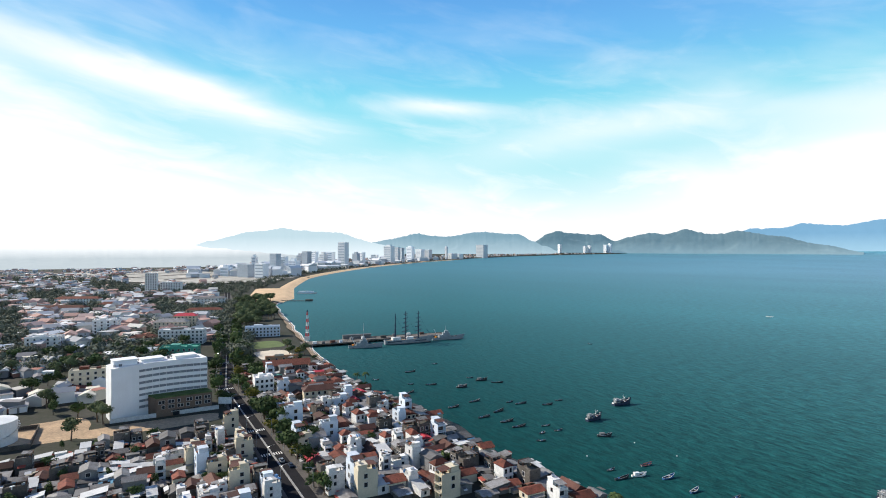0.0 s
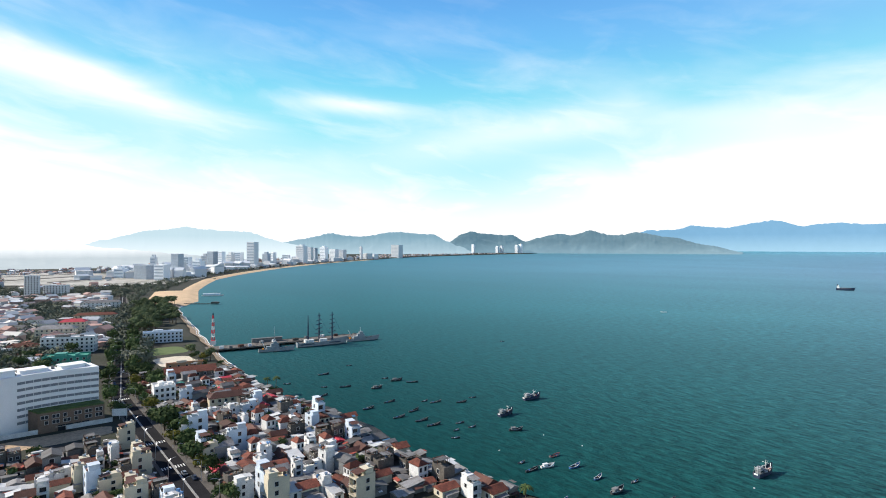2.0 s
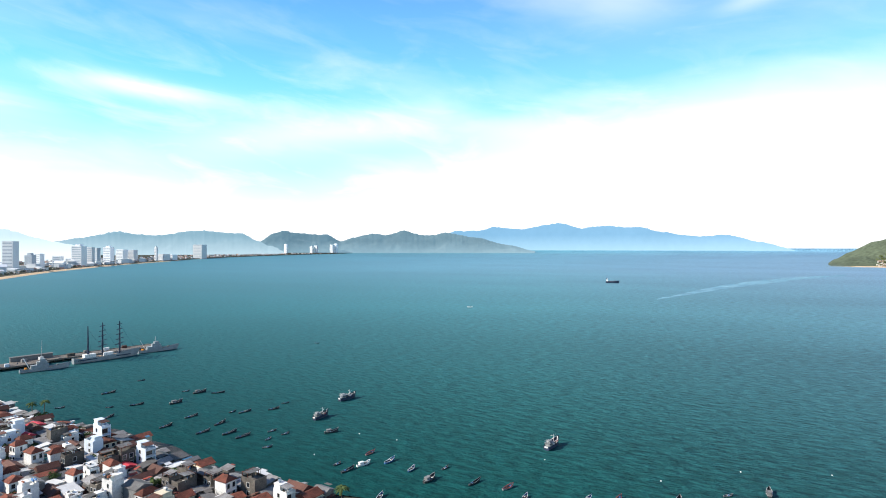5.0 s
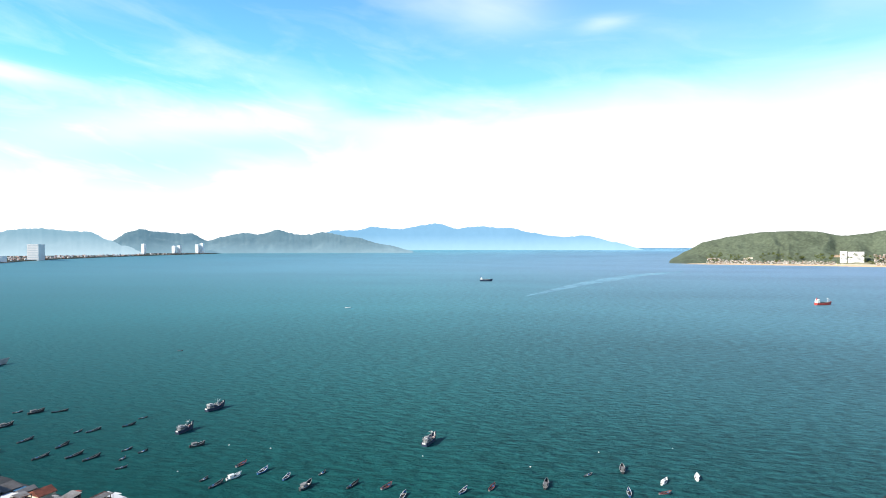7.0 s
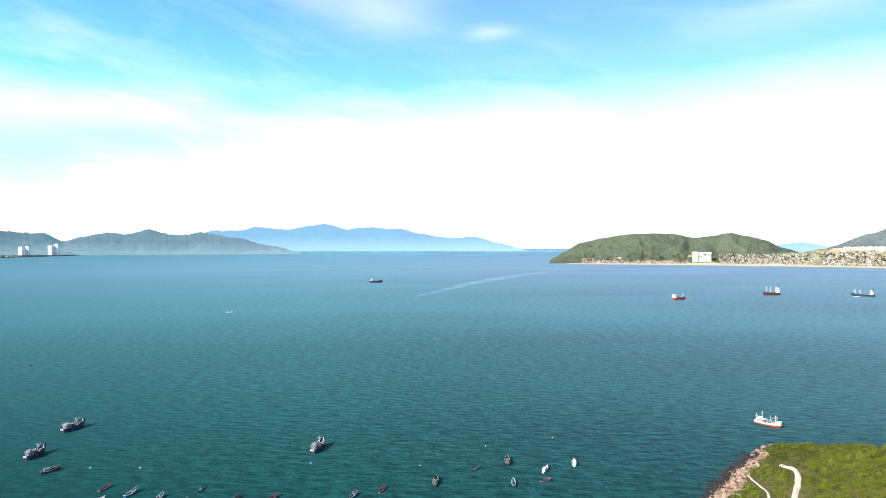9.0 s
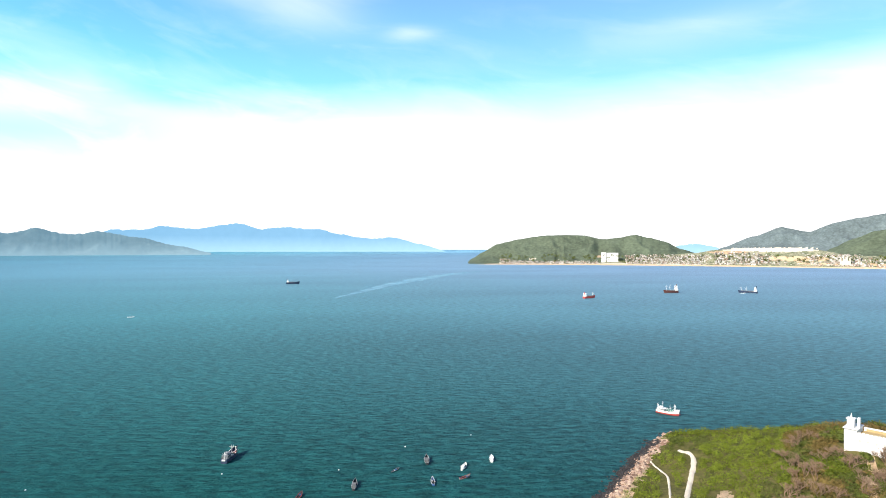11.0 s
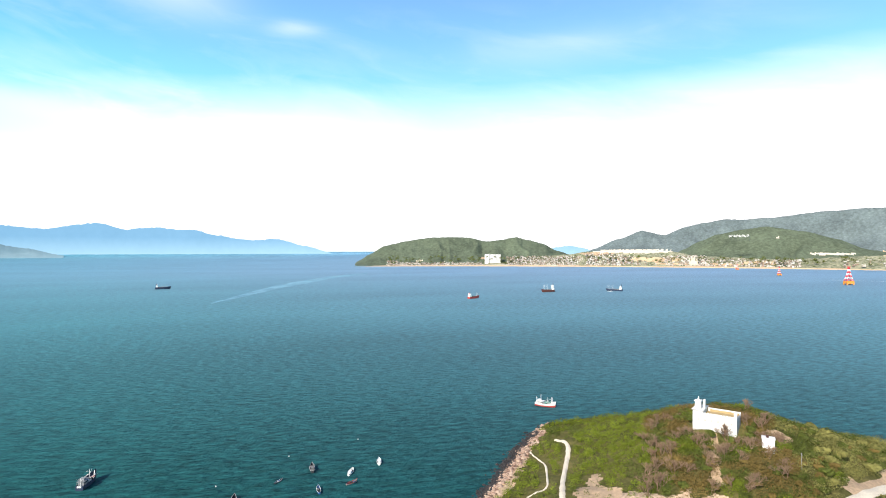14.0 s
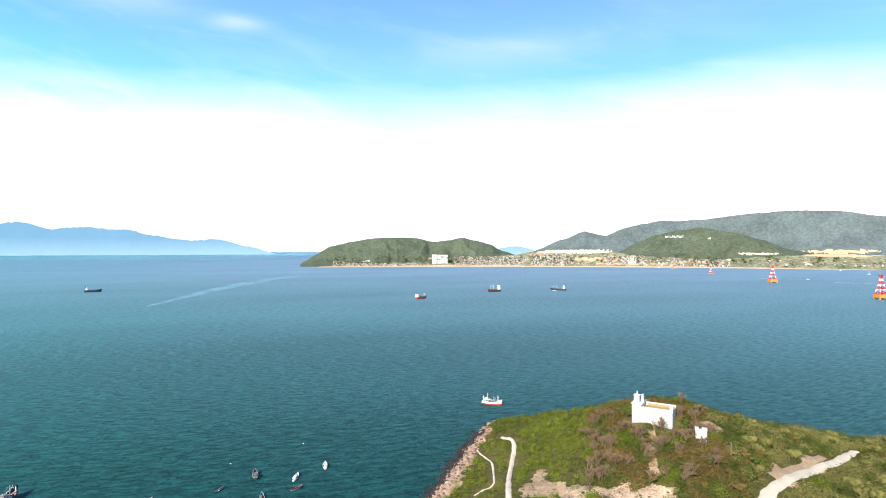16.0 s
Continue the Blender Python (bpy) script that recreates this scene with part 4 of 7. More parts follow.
def tube_house(label, w, d, storeys, wall, top, canopy_m):
    """A narrow terrace house: recessed balconies between side fins, a set-back room and gear on the roof."""
    t = thing("house", label, "house", group="town houses")
    sh, x, y = 3.3, w / 2, d / 2
    h = storeys * sh
    bm = bmesh.new()
    stack(bm, [(-x, x, -y + 1.5, y, -1.5), (-x, x, -y + 1.5, y, h + 0.9), (-x + 0.18, x - 0.18, -y + 1.68, y - 0.18, h + 0.9), (-x + 0.18, x - 0.18, -y + 1.68, y - 0.18, h + 0.05)])
    for a in (-x, x - 0.22):
        box(bm, a, a + 0.22, -y, -y + 1.497, -1.5, h + 0.9)
    for k in range(storeys + 1):
        out = 0.55 if 0 < k < storeys else 0.0
        box(bm, -x + 0.223, x - 0.223, -y - out, -y + 1.497, k * sh - 0.12, k * sh + 0.1)
    box(bm, -x + 0.223, x - 0.223, -y, -y + 0.15, h + 0.1, h + 0.75)
    part("wall", bm, wall, t)
    for k in range(1, storeys):
        rb = boxes((-x + 0.1, x - 0.1, -y - 0.55, -y - 0.47, k * sh + 0.9, k * sh + 1.0))
        for i in range(9):
            a = -x + 0.15 + (w - 0.36) * i / 8
            box(rb, a, a + 0.06, -y - 0.54, -y - 0.48, k * sh + 0.1, k * sh + 0.9)
        part("railing", rb, M_STEEL if storeys > 2 else wall, t)
    rm = bmesh.new()
    stack(rm, [(-x + 0.3, x - 0.9, 0.4, y - 0.3, h + 0.05), (-x + 0.3, x - 0.9, 0.4, y - 0.3, h + 2.7), (-x + 0.1, x - 0.6, 0.0, y - 0.1, h + 2.7), (-x + 0.1, x - 0.6, 0.0, y - 0.1, h + 2.9)])
    part("roof_room", rm, wall, t)
    cv = bmesh.new()
    q = box(cv, -x + 0.2, x - 0.2, -y + 0.3, 0.2, h + 2.2, h + 2.3)
    for v in q:
        v.co.z += (v.co.y + y) * 0.09
    for a in (-x + 0.35, x - 0.35):
        box(cv, a - 0.06, a + 0.06, -y + 0.45, -y + 0.57, h, h + 2.22)
    part("canopy", cv, canopy_m, t, "sheet canopy over the roof terrace")
    if top == "tank":
        bm = bmesh.new()
        tube(bm, (-0.9, y - 1.5, h + 3.6), (0.7, y - 1.5, h + 3.6), 0.55, n=10)
        box(bm, -0.7, 0.5, y - 1.8, y - 1.2, h + 2.9, h + 3.15)
        part("water_tank", bm, M_STEEL, t, "shiny steel roof water tank")
    for k in range(storeys):
        shared("window", WIN_WIDE, t, (0, -y + 1.5, k * sh + 0.5))
        if k:
            shared("window", WIN, t, (x, 0.9, k * sh + 0.9), 90)
            shared("window", WIN, t, (-x, 0.9, k * sh + 0.9), -90)
    return t


TALL = [tube_house("white three storey tube house with roof terrace", 5.2, 9.0, 3, M_WHITE, "", M_PALESHEET),
        tube_house("cream three storey tube house with recessed balconies", 5.6, 8.6, 3, M_CREAM, "tank", M_RUST),
        tube_house("white two storey tube house with steel roof tank", 5.2, 9.0, 2, M_WHITE, "tank", M_SHEET),
        house("grey concrete two storey house with terrace shed", 6.0, 8.6, 2, M_STAIN, "flat", M_STAIN, "shed"),
        house("white two storey house with red tile hip roof", 6.5, 8.4, 2, M_WHITE, "hip", M_TILE),
        tube_house("pale blue three storey tube house with rusty canopy", 4.8, 8.8, 3, M_BLUE, "", M_RUST),
        house("cream two storey house with red tile gable", 6.0, 8.2, 2, M_CREAM, "gable", M_TILE)]
LOW = [house("low house with grey corrugated sheet roof", 6.4, 8.4, 1, M_STAIN, "gable", M_SHEET, wins=0, sides="f", name="cottage"),
       house("low house with rusty brown sheet roof", 7.0, 8.6, 1, M_STAIN, "gable", M_RUST, wins=0, sides="f", name="cottage"),
       house("low white house with pale lean-to sheet roof", 6.0, 8.0, 1, M_WHITE, "lean", M_PALESHEET, wins=1, sides="f", name="cottage"),
       house("low cream house with worn red tile roof", 6.6, 8.4, 1, M_CREAM, "gable", M_TILE, wins=1, sides="f", name="cottage"),
       house("low grey house with grey lean-to sheet roof", 5.6, 7.6, 1, M_GREY, "lean", M_SHEET, wins=0, sides="f", name="cottage"),
       house("two storey plain house with grey sheet gable", 5.6, 8.0, 2, M_GREY, "gable", M_SHEET, wins=1, sides="f", name="cottage"),
       house("low house with bright crimson sheet roof", 6.0, 7.6, 1, M_CREAM, "gable", M_REDSHEET, wins=1, sides="f", name="cottage"),
       house("low house with green sheet roof", 6.0, 7.6, 1, M_WHITE, "gable", M_GREENSHEET, wins=1, sides="f", name="cottage")]
SHACK = [house("stilted shore shack with grey sheet roof", 5.0, 7.0, 1, M_STAIN, "lean", M_SHEET, wins=0, name="shack"),
         house("shore shack with pale patched sheet roof", 6.0, 7.0, 1, M_GREY, "lean", M_PALESHEET, wins=0, name="shack"),
         house("shore shack with weathered dark gable roof", 5.2, 7.5, 1, M_STAIN, "gable", M_SHEET, wins=0, name="shack")]
TOPS = {}
for ob, w, d, h in zip(TALL, (5.2, 5.6, 5.2, 6.0, 0, 4.8, 0), (9.0, 8.6, 9.0, 8.6, 0, 8.8, 0), (9.95, 9.95, 6.65, 6.78, 0, 9.95, 0)):
    if w:
        TOPS[ob] = (w, d, h)
GEAR, AWNINGS = [], []
rng = random.Random(11)
rgear = random.Random(17)


def furnish(ob, m):
    """Notes small gear for a flat roof, and a lean-to or awning beside the house."""
    if ob in TOPS:
        w, d, h = TOPS[ob]
        for k in range(rgear.randrange(3, 8)):
            GEAR.append((m @ pose(rgear.uniform(-0.4, 0.4) * w, rgear.uniform(-0.32, 0.32) * d, h, 0, 0, rgear.uniform(0, 90)), rgear.uniform(0.15, 0.8), rgear.uniform(0.15, 0.6), rgear.uniform(0.3, 1.3)))
    for k in range(2):
        a = rgear.choice((0, 90, 180, 270))
        AWNINGS.append((m @ pose(0, 0, 0, 0, 0, a) @ pose(rgear.uniform(-2, 2), -4.4, rgear.uniform(2.3, 4.2), rgear.uniform(6, 20), 0, 0), rgear.uniform(0.8, 2.2), rgear.uniform(0.6, 1.3), 0.05))


def joined_boxes(name, label, category, rows, material):
    """Countless small boxes and sheets, joined: a matrix and half sizes for each."""
    vv, ff = [], []
    for m, a, b, h in rows:
        n = len(vv)
        vv += [tuple(m @ Vector(p)) for p in ((-a, -b, 0), (a, -b, 0), (a, b, 0), (-a, b, 0), (-a, -b, h), (a, -b, h), (a, b, h), (-a, b, h))]
        ff += [tuple(n + i for i in f) for f in ((3, 2, 1, 0), (4, 5, 6, 7), (0, 1, 5, 4), (1, 2, 6, 5), (2, 3, 7, 6), (3, 0, 4, 7))]
    return tagged(mesh_object(name, vv, ff, material), label, category, kind="stuff")




def coast_v(u):
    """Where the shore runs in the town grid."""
    return 158 - 0.055 * (u - 160) + 2.5 * math.sin(u * 0.05) if u < 360 else 143 + (u - 360) * 0.06


# between avenue and shore, round the larger blocks (along, across, half width)
TAKEN = ((427, 107, 21), (377, 79, 10), (342, 107, 15))
u = 152.0
while u < 470:
    v = avenue_v(u) + 12.5 + rng.uniform(0, 2)
    while v < coast_v(u) - 3.5:
        inland = coast_v(u) - v
        if math.hypot(u, v) < 212 or rng.random() < 0.05 or (u > 444 and v > 90) or any(abs(u - a) < 9.5 and abs(v - b) < c for a, b, c in TAKEN):
            v += 7
            continue
        if inland < 15:
            ob = rng.choice(SHACK * 3 + LOW[:4])
        elif inland < 34:
            ob = rng.choice(LOW[:7] + SHACK[:1] + TALL[2:])
        else:
            ob = rng.choice(TALL + TALL[:1] * 2 + TALL[2:5] * 2 + TALL[5:] + LOW[:4] * 2) if rng.random() < (0.62 if u < 330 else 0.36) else rng.choice(LOW[:6] * 4 + LOW)
        turn = rng.choice((0, 90, 180, 270, -90, 0)) + rng.uniform(-6, 6)
        m = town_pose(u + rng.uniform(-1.2, 1.2), v + rng.uniform(-0.8, 0.8), turn, 3.0 if inland > 9 else 2.4) @ sized(rng, 0.74, 1.10)
        put(ob, m)
        furnish(ob, m)
        v += 6.9 + rng.uniform(-0.7, 1.2)
    u += 8.0
# inland of the avenue, in front of the white hotel
u = 205.0
while u < 312:
    v = 48.0 - rng.uniform(0, 2)
    while v > -75 - (330 - u) * 0.0:
        if rng.random() < 0.04 or (u > 303 and v < -22):
            v -= 7
            continue
        ob = rng.choice(TALL + LOW[:3]) if v > (12 if u < 280 else 36) and rng.random() < 0.8 else rng.choice(LOW[:1] * 3 + LOW[1:6] + LOW[2:3] * 3 + LOW[4:5] * 2 + TALL[3:4])
        turn = rng.choice((0, 90, 180, 270)) + rng.uniform(-5, 5)
        m = town_pose(u + rng.uniform(-1, 1), v + rng.uniform(-0.7, 0.7), turn) @ sized(rng, 0.68, 1.04)
        put(ob, m)
        furnish(ob, m)
        v -= 6.9 + rng.uniform(-0.7, 1.3)
    u += 8.0
# farther quarters inland
KEEP = ((377, 24, 38, 38), (352, -34, 30, 24))
QUARTER = []
for k in range(420):
    u, v = rng.uniform(350, 660), rng.uniform(-260, 30)
    if any(abs(u - a) < c and abs(v - b) < d for a, b, c, d in KEEP):
        continue
    if (u < 385 and v < -5 and rng.random() < 0.6) or hills(u * 0.02, v * 0.02, 1.0, 4.0) < 0.0 or v > avenue_v(u) - 22:
        continue
    x, y, _ = town(u, v)
    QUARTER.append((math.degrees(math.atan2(x, y)), math.hypot(x, y), 3.0))

# ---- the white curved hotel ----
def curved_hotel():
    t = thing("hotel", "white curved hotel block with bands of windows", "hotel")
    a, b = Vector((-182.5, 301.5, 3)), Vector((-144, 335, 3))
    n, H, depth = 14, 29.6, 15.0
    chord = b - a
    side = Vector((chord.y, -chord.x, 0)).normalized()      # towards the avenue

    def face(f, out):
        bow = -5.0 * math.sin(math.pi * f)
        return a + chord * f + side * (bow + out)
    bm = bmesh.new()
    grid = [[bm.verts.new(face(i / n, o) + Vector((0, 0, z))) for o in (0, -depth) for z in (0, H)] for i in range(n + 1)]
    for p, q in zip(grid, grid[1:]):
        bm.faces.new((p[0], q[0], q[1], p[1]))
        bm.faces.new((p[1], q[1], q[3], p[3]))
        bm.faces.new((p[3], q[3], q[2], p[2]))
    for e, flip in ((grid[0], False), (grid[-1], True)):
        fs = (e[0], e[1], e[3], e[2])
        bm.faces.new(fs if not flip else fs[::-1])
    bmesh.ops.recalc_face_normals(bm, faces=bm.faces)
    part("wall", bm, M_HOTEL, t)
    along = chord.normalized()
    ang = math.degrees(math.atan2(along.y, along.x))
    for k in range(7):
        for i in range(n):
            if i < 4 or (k < 2 and i > 5):
                continue
            f = (i + 0.5) / n
            p = (face(i / n, 0.0) + face((i + 1) / n, 0.0)) / 2
            q = face((i + 1) / n, 0.0) - face(i / n, 0.0)
            shared("window", WIN_BAND, t, (p.x, p.y, 3 + 4.4 + k * 3.45), math.degrees(math.atan2(q.y, q.x)))
    for f, ob_z in ((0.16, H), (0.45, H), (0.8, H)):
        c = face(f, -depth / 2)
        m = pose(c.x, c.y, 3 + ob_z, 0, 0, ang)
        bm = bmesh.new()
        box(bm, -6, 6, -4, 4, 0, 3.0 if f < 0.3 else 1.6, m)
        box(bm, -6.4, 6.4, -4.4, 4.4, 3.0 if f < 0.3 else 1.6, 3.3 if f < 0.3 else 1.8, m)
        part("roof_house", bm, M_HOTEL, t)
    rc = random.Random(4)
    for k in range(16):
        c = face(0.05 + 0.058 * k, -rc.uniform(2.0, depth - 2))
        w_, h_ = rc.uniform(0.6, 1.5), rc.uniform(0.8, 1.7)
        bm = bmesh.new()
        box(bm, -w_, w_, -0.7, 0.7, 0, h_, pose(c.x, c.y, 3 + H, 0, 0, ang + 90 * (k % 2)))
        part("cooling_unit", bm, M_GREY if k % 3 else M_STEEL, t)
    # low brown stone wing in the hollow of the curve
    bm = bmesh.new()
    ends = [face(0.38, 0.3), face(0.99, 0.3)]
    out = [ends[0] + side * 10 + along * 2, ends[1] + side * 10]
    base = [ends[0], out[0], out[1], ends[1]]
    lo, hi = [bm.verts.new(p) for p in base], [bm.verts.new(p + Vector((0, 0, 10.5))) for p in base]
    for i in range(4):
        bm.faces.new((lo[i], lo[(i + 1) % 4], hi[(i + 1) % 4], hi[i]))
    bm.faces.new(hi)
    bmesh.ops.recalc_face_normals(bm, faces=bm.faces)
    wing = part("stone_wing", bm, M_BROWN, t, "brown stone clad lower wing")
    d = (out[1] - out[0])
    wa = math.degrees(math.atan2(d.y, d.x))
    for k in range(2):
        for i in range(12):
            if (i * 5 + k * 3) % 7 == 0:
                continue
            p = out[0] + d * ((i + 0.6 + 0.18 * (-1) ** i) / 12.2)
            shared("window", WIN, wing, (p.x, p.y, 3 + 4.4 + k * 2.9), wa)
    for i in range(4):
        p = out[0] + d * (0.34 + 0.12 * i)
        shared("doorway", DOORWAY, wing, (p.x, p.y, 3.0), wa)
    rim = bmesh.new()
    low, up = [rim.verts.new(q + Vector((0, 0, 10.5))) for q in base], [rim.verts.new(q + Vector((0, 0, 11.2))) for q in base]
    for i in range(4):
        rim.faces.new((low[i], low[(i + 1) % 4], up[(i + 1) % 4], up[i]))
    rim.faces.new(up)
    part("roof_planting", rim, M_LEAF, wing, "dark green planted roof edge")
    bm = bmesh.new()
    tube(bm, (-132, 332, 3), (-132, 332, 6), 0.1)
    box(bm, -136, -128, 331.9, 332.1, 5, 9)
    part("signboard", bm, M_WHITE, t)
    return t


curved_hotel()
lot_wall = part("boundary_wall", boxes((-0.15, 0.15, -28, 28, 0, 2.2), (-0.3, 0.3, -28, 28, 2.2, 2.35)), M_WHITE)
tagged(lot_wall, "long white boundary wall along the hotel lot", "wall")
lot_wall.matrix_basis = town_pose(351.5, 20, 90, 3.0)

# ---- storage tank ----
tk = thing("storage_tank", "big white steel storage tank in a yard", "tank", pose(-222, 270, 3))
bm = bmesh.new()
tube(bm, (0, 0, 0), (0, 0, 11), 10, n=40)
tube(bm, (0, 0, 11), (0, 0, 12.2), 10.1, 2.0, n=40)
part("shell", bm, M_WHITEHULL, tk)
bm = bmesh.new()
for i in range(24):
    a = 0.14 * i - 0.5
    m = pose(10.5 * math.cos(a - 1.2), 10.5 * math.sin(a - 1.2), 0.45 * i, 0, 0, math.degrees(a - 1.2))
    box(bm, -0.5, 0.5, -0.6, 0.6, 0, 0.1, m)
part("stair", bm, M_STEEL, tk)
bund = part("bund_wall", boxes((-17, 17, -17, -16.6, 0, 2.2), (-17, 17, 16.6, 17, 0, 2.2), (-17, -16.6, -16.6, 16.6, 0, 2.2), (16.6, 17, -16.6, 16.6, 0, 2.2)), M_STAIN)
tagged(bund, "grey concrete bund wall round the storage tank", "wall")
bund.matrix_basis = pose(-222, 270, 3, 0, 0, 30)


# ---- larger blocks of the town ----
def block(label, x, y, rz, w, d, storeys, wall, roof, roof_m, each=8, name="building", sides="fr", sh=3.4):
    t = thing(name, label, "building", pose(x, y, 3, 0, 0, rz))
    h = storeys * sh
    bm = bmesh.new()
    storeys_body(bm, w, d, storeys, sh, h + 0.12, roof == "flat", 0.35, 0.2, -1.0, 1.0, 0.25)
    part("wall", bm, wall, t)
    bm = bmesh.new()
    if roof == "flat":
        box(bm, -w / 4, 0, -d / 4, d / 4, h + 0.12, h + 2.6)
        box(bm, w / 5, w / 5 + 2.5, -d / 6, d / 6, h + 0.12, h + 1.8)
    else:
        gable(bm, -d / 2, d / 2, -w / 2, w / 2, h, d * 0.24, 0.7, hip=d * 0.4 if roof == "hip" else 0)
        bmesh.ops.rotate(bm, matrix=Matrix.Rotation(radians(90), 3, "Z"), verts=bm.verts)
    part("roof", bm, roof_m, t)
    wall_windows(t, w, d, storeys, each, sh, WIN, sides[:1])
    if len(sides) > 1:
        wall_windows(t, w, d, storeys, 3, sh, WIN, sides[1:])
    return t


block("long white school block with red tile roof", -548, 785, 5, 72, 14, 3, M_WHITE, "hip", M_TILE, 16, sides="f")
block("long white school block with red tile roof", -612, 922, 5, 70, 14, 3, M_WHITE, "hip", M_TILE, 14, sides="f")
block("low red roofed hall among trees", -508, 866, 4, 62, 16, 2, M_CREAM, "hip", M_TILE, 10, sides="f")
block("white four storey block with square windows", -368, 507, 12, 27, 14, 4, M_WHITE, "flat", M_WHITE, 5)
block("grey white five storey apartment block", -368, 600, 20, 24, 16, 5, M_WHITE, "flat", M_WHITE, 4)
block("long pale warehouse with sheet roof", -382, 668, 8, 38, 14, 2, M_WHITE, "gable", M_SHEET, 6, sides="f")
block("cream office block with grey roof", -303, 613, 8, 34, 14, 4, M_CREAM, "hip", M_SHEET, 8)
block("grey white office block with many windows", -262, 552, 10, 42, 14, 4, M_WHITE, "flat", M_SHEET, 11)
block("cream block with crimson roof", -300, 640, 10, 24, 12, 5, M_CREAM, "hip", M_REDSHEET, 6)
block("green walled hall with flat roof", -228, 476, 14, 30, 15, 3, mat("green_render", (0.07, 0.30, 0.22), 0.85, 0.2), "flat", M_GREENSHEET, 7)
block("low hall with red tile hip roof", -299, 548, 12, 24, 12, 2, M_CREAM, "hip", M_TILE, 5, sides="f")
block("long low shed with red tile roof", -296, 452, 14, 54, 10, 1, M_CREAM, "gable", M_TILE, 10, sides="f")
block("long low shed with red tile roof", -290, 474, 14, 60, 10, 1, M_CREAM, "gable", M_TILE, 10, sides="f")
block("long low shed with rusty roof", -348, 545, 10, 40, 10, 1, M_CREAM, "gable", M_RUST, 6, sides="f")
block("blue white school block by the shore", -196, 596, 18, 36, 10, 3, M_BLUE, "flat", M_BLUE, 10)
block("red tiled villa row with white gables", -121, 424, 20, 34, 14, 2, M_STAIN, "gable", M_TILE, 7, sides="f")
block("white three storey house block at the avenue", -120, 366, 26, 12, 12, 3, M_WHITE, "flat", M_WHITE, 4)
block("cream walled house with crimson brown hip roof", -78, 350, 22, 22, 10, 2, M_CREAM, "hip", M_RUST, 6)
block("low clay walled hall by the sports ground", -136, 468, 22, 30, 4, 1, mat("clay_render", (0.5, 0.27, 0.15), 0.9, 0.2), "flat", M_CHALK, 5, sides="f")
block("cream row of tall terrace houses", -240, 372, 24, 22, 10, 4, M_CREAM, "flat", M_TILE, 5)
block("tall white tower block", -611, 1150, 20, 22, 18, 12, M_WHITE, "flat", M_WHITE, 5, sides="f")
block("white office block beside the tower", -584, 1180, 12, 40, 18, 6, M_WHITE, "flat", M_WHITE, 8, sides="f")
block("white hall with sheet roof", -400, 640, 22, 26, 14, 3, M_WHITE, "gable", M_SHEET, 5, sides="f")
block("pale low school by the park", -330, 760, 12, 46, 12, 3, M_CREAM, "hip", M_TILE, 9, sides="f")
block("pale block with grey roof by the park", -395, 930, 12, 50, 13, 3, M_WHITE, "hip", M_SHEET, 9, sides="f")


# ---- far town: countless small houses and woods ----
def island_mat(name, colours):
    m = mat(name, (0.5, 0.5, 0.5), 0.9, 0.1, 0.05, 0.5, 0.0)
    nt = m.node_tree
    geo = nt.nodes["Geometry"]
    r = nt.nodes.new("ShaderNodeValToRGB")
    r.color_ramp.interpolation = "CONSTANT"
    while len(r.color_ramp.elements) < len(colours):
        r.color_ramp.elements.new(0.5)
    for i, c in enumerate(colours):
        r.color_ramp.elements[i].position = i / len(colours)
        r.color_ramp.elements[i].color = (*c, 1)
    nt.links.new(geo.outputs["Random Per Island"], r.inputs[0])
    nt.links.new(r.outputs[0], nt.nodes["Principled BSDF"].inputs["Base Color"])
    return m


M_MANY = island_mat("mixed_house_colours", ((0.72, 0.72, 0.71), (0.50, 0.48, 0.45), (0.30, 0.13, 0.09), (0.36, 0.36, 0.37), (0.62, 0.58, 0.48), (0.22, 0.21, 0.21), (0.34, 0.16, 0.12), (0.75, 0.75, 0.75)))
# the next two palettes carry distance haze as paler base colours
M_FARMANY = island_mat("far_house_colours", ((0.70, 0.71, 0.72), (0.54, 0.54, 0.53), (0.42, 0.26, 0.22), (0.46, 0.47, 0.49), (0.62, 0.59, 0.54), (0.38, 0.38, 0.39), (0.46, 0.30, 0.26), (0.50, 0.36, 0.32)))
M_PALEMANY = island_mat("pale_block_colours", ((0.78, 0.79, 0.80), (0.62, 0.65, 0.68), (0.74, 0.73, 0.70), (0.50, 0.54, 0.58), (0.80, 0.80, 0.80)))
M_RUBBLE = island_mat("mixed_stone_colours", ((0.38, 0.27, 0.195), (0.25, 0.155, 0.11), (0.44, 0.33, 0.25), (0.13, 0.08, 0.06), (0.34, 0.25, 0.19), (0.24, 0.145, 0.10)))
M_RESORT = island_mat("resort_house_colours", ((0.46, 0.42, 0.37), (0.30, 0.21, 0.16), (0.60, 0.57, 0.53), (0.24, 0.19, 0.15), (0.40, 0.35, 0.29), (0.50, 0.48, 0.44), (0.14, 0.15, 0.10)))


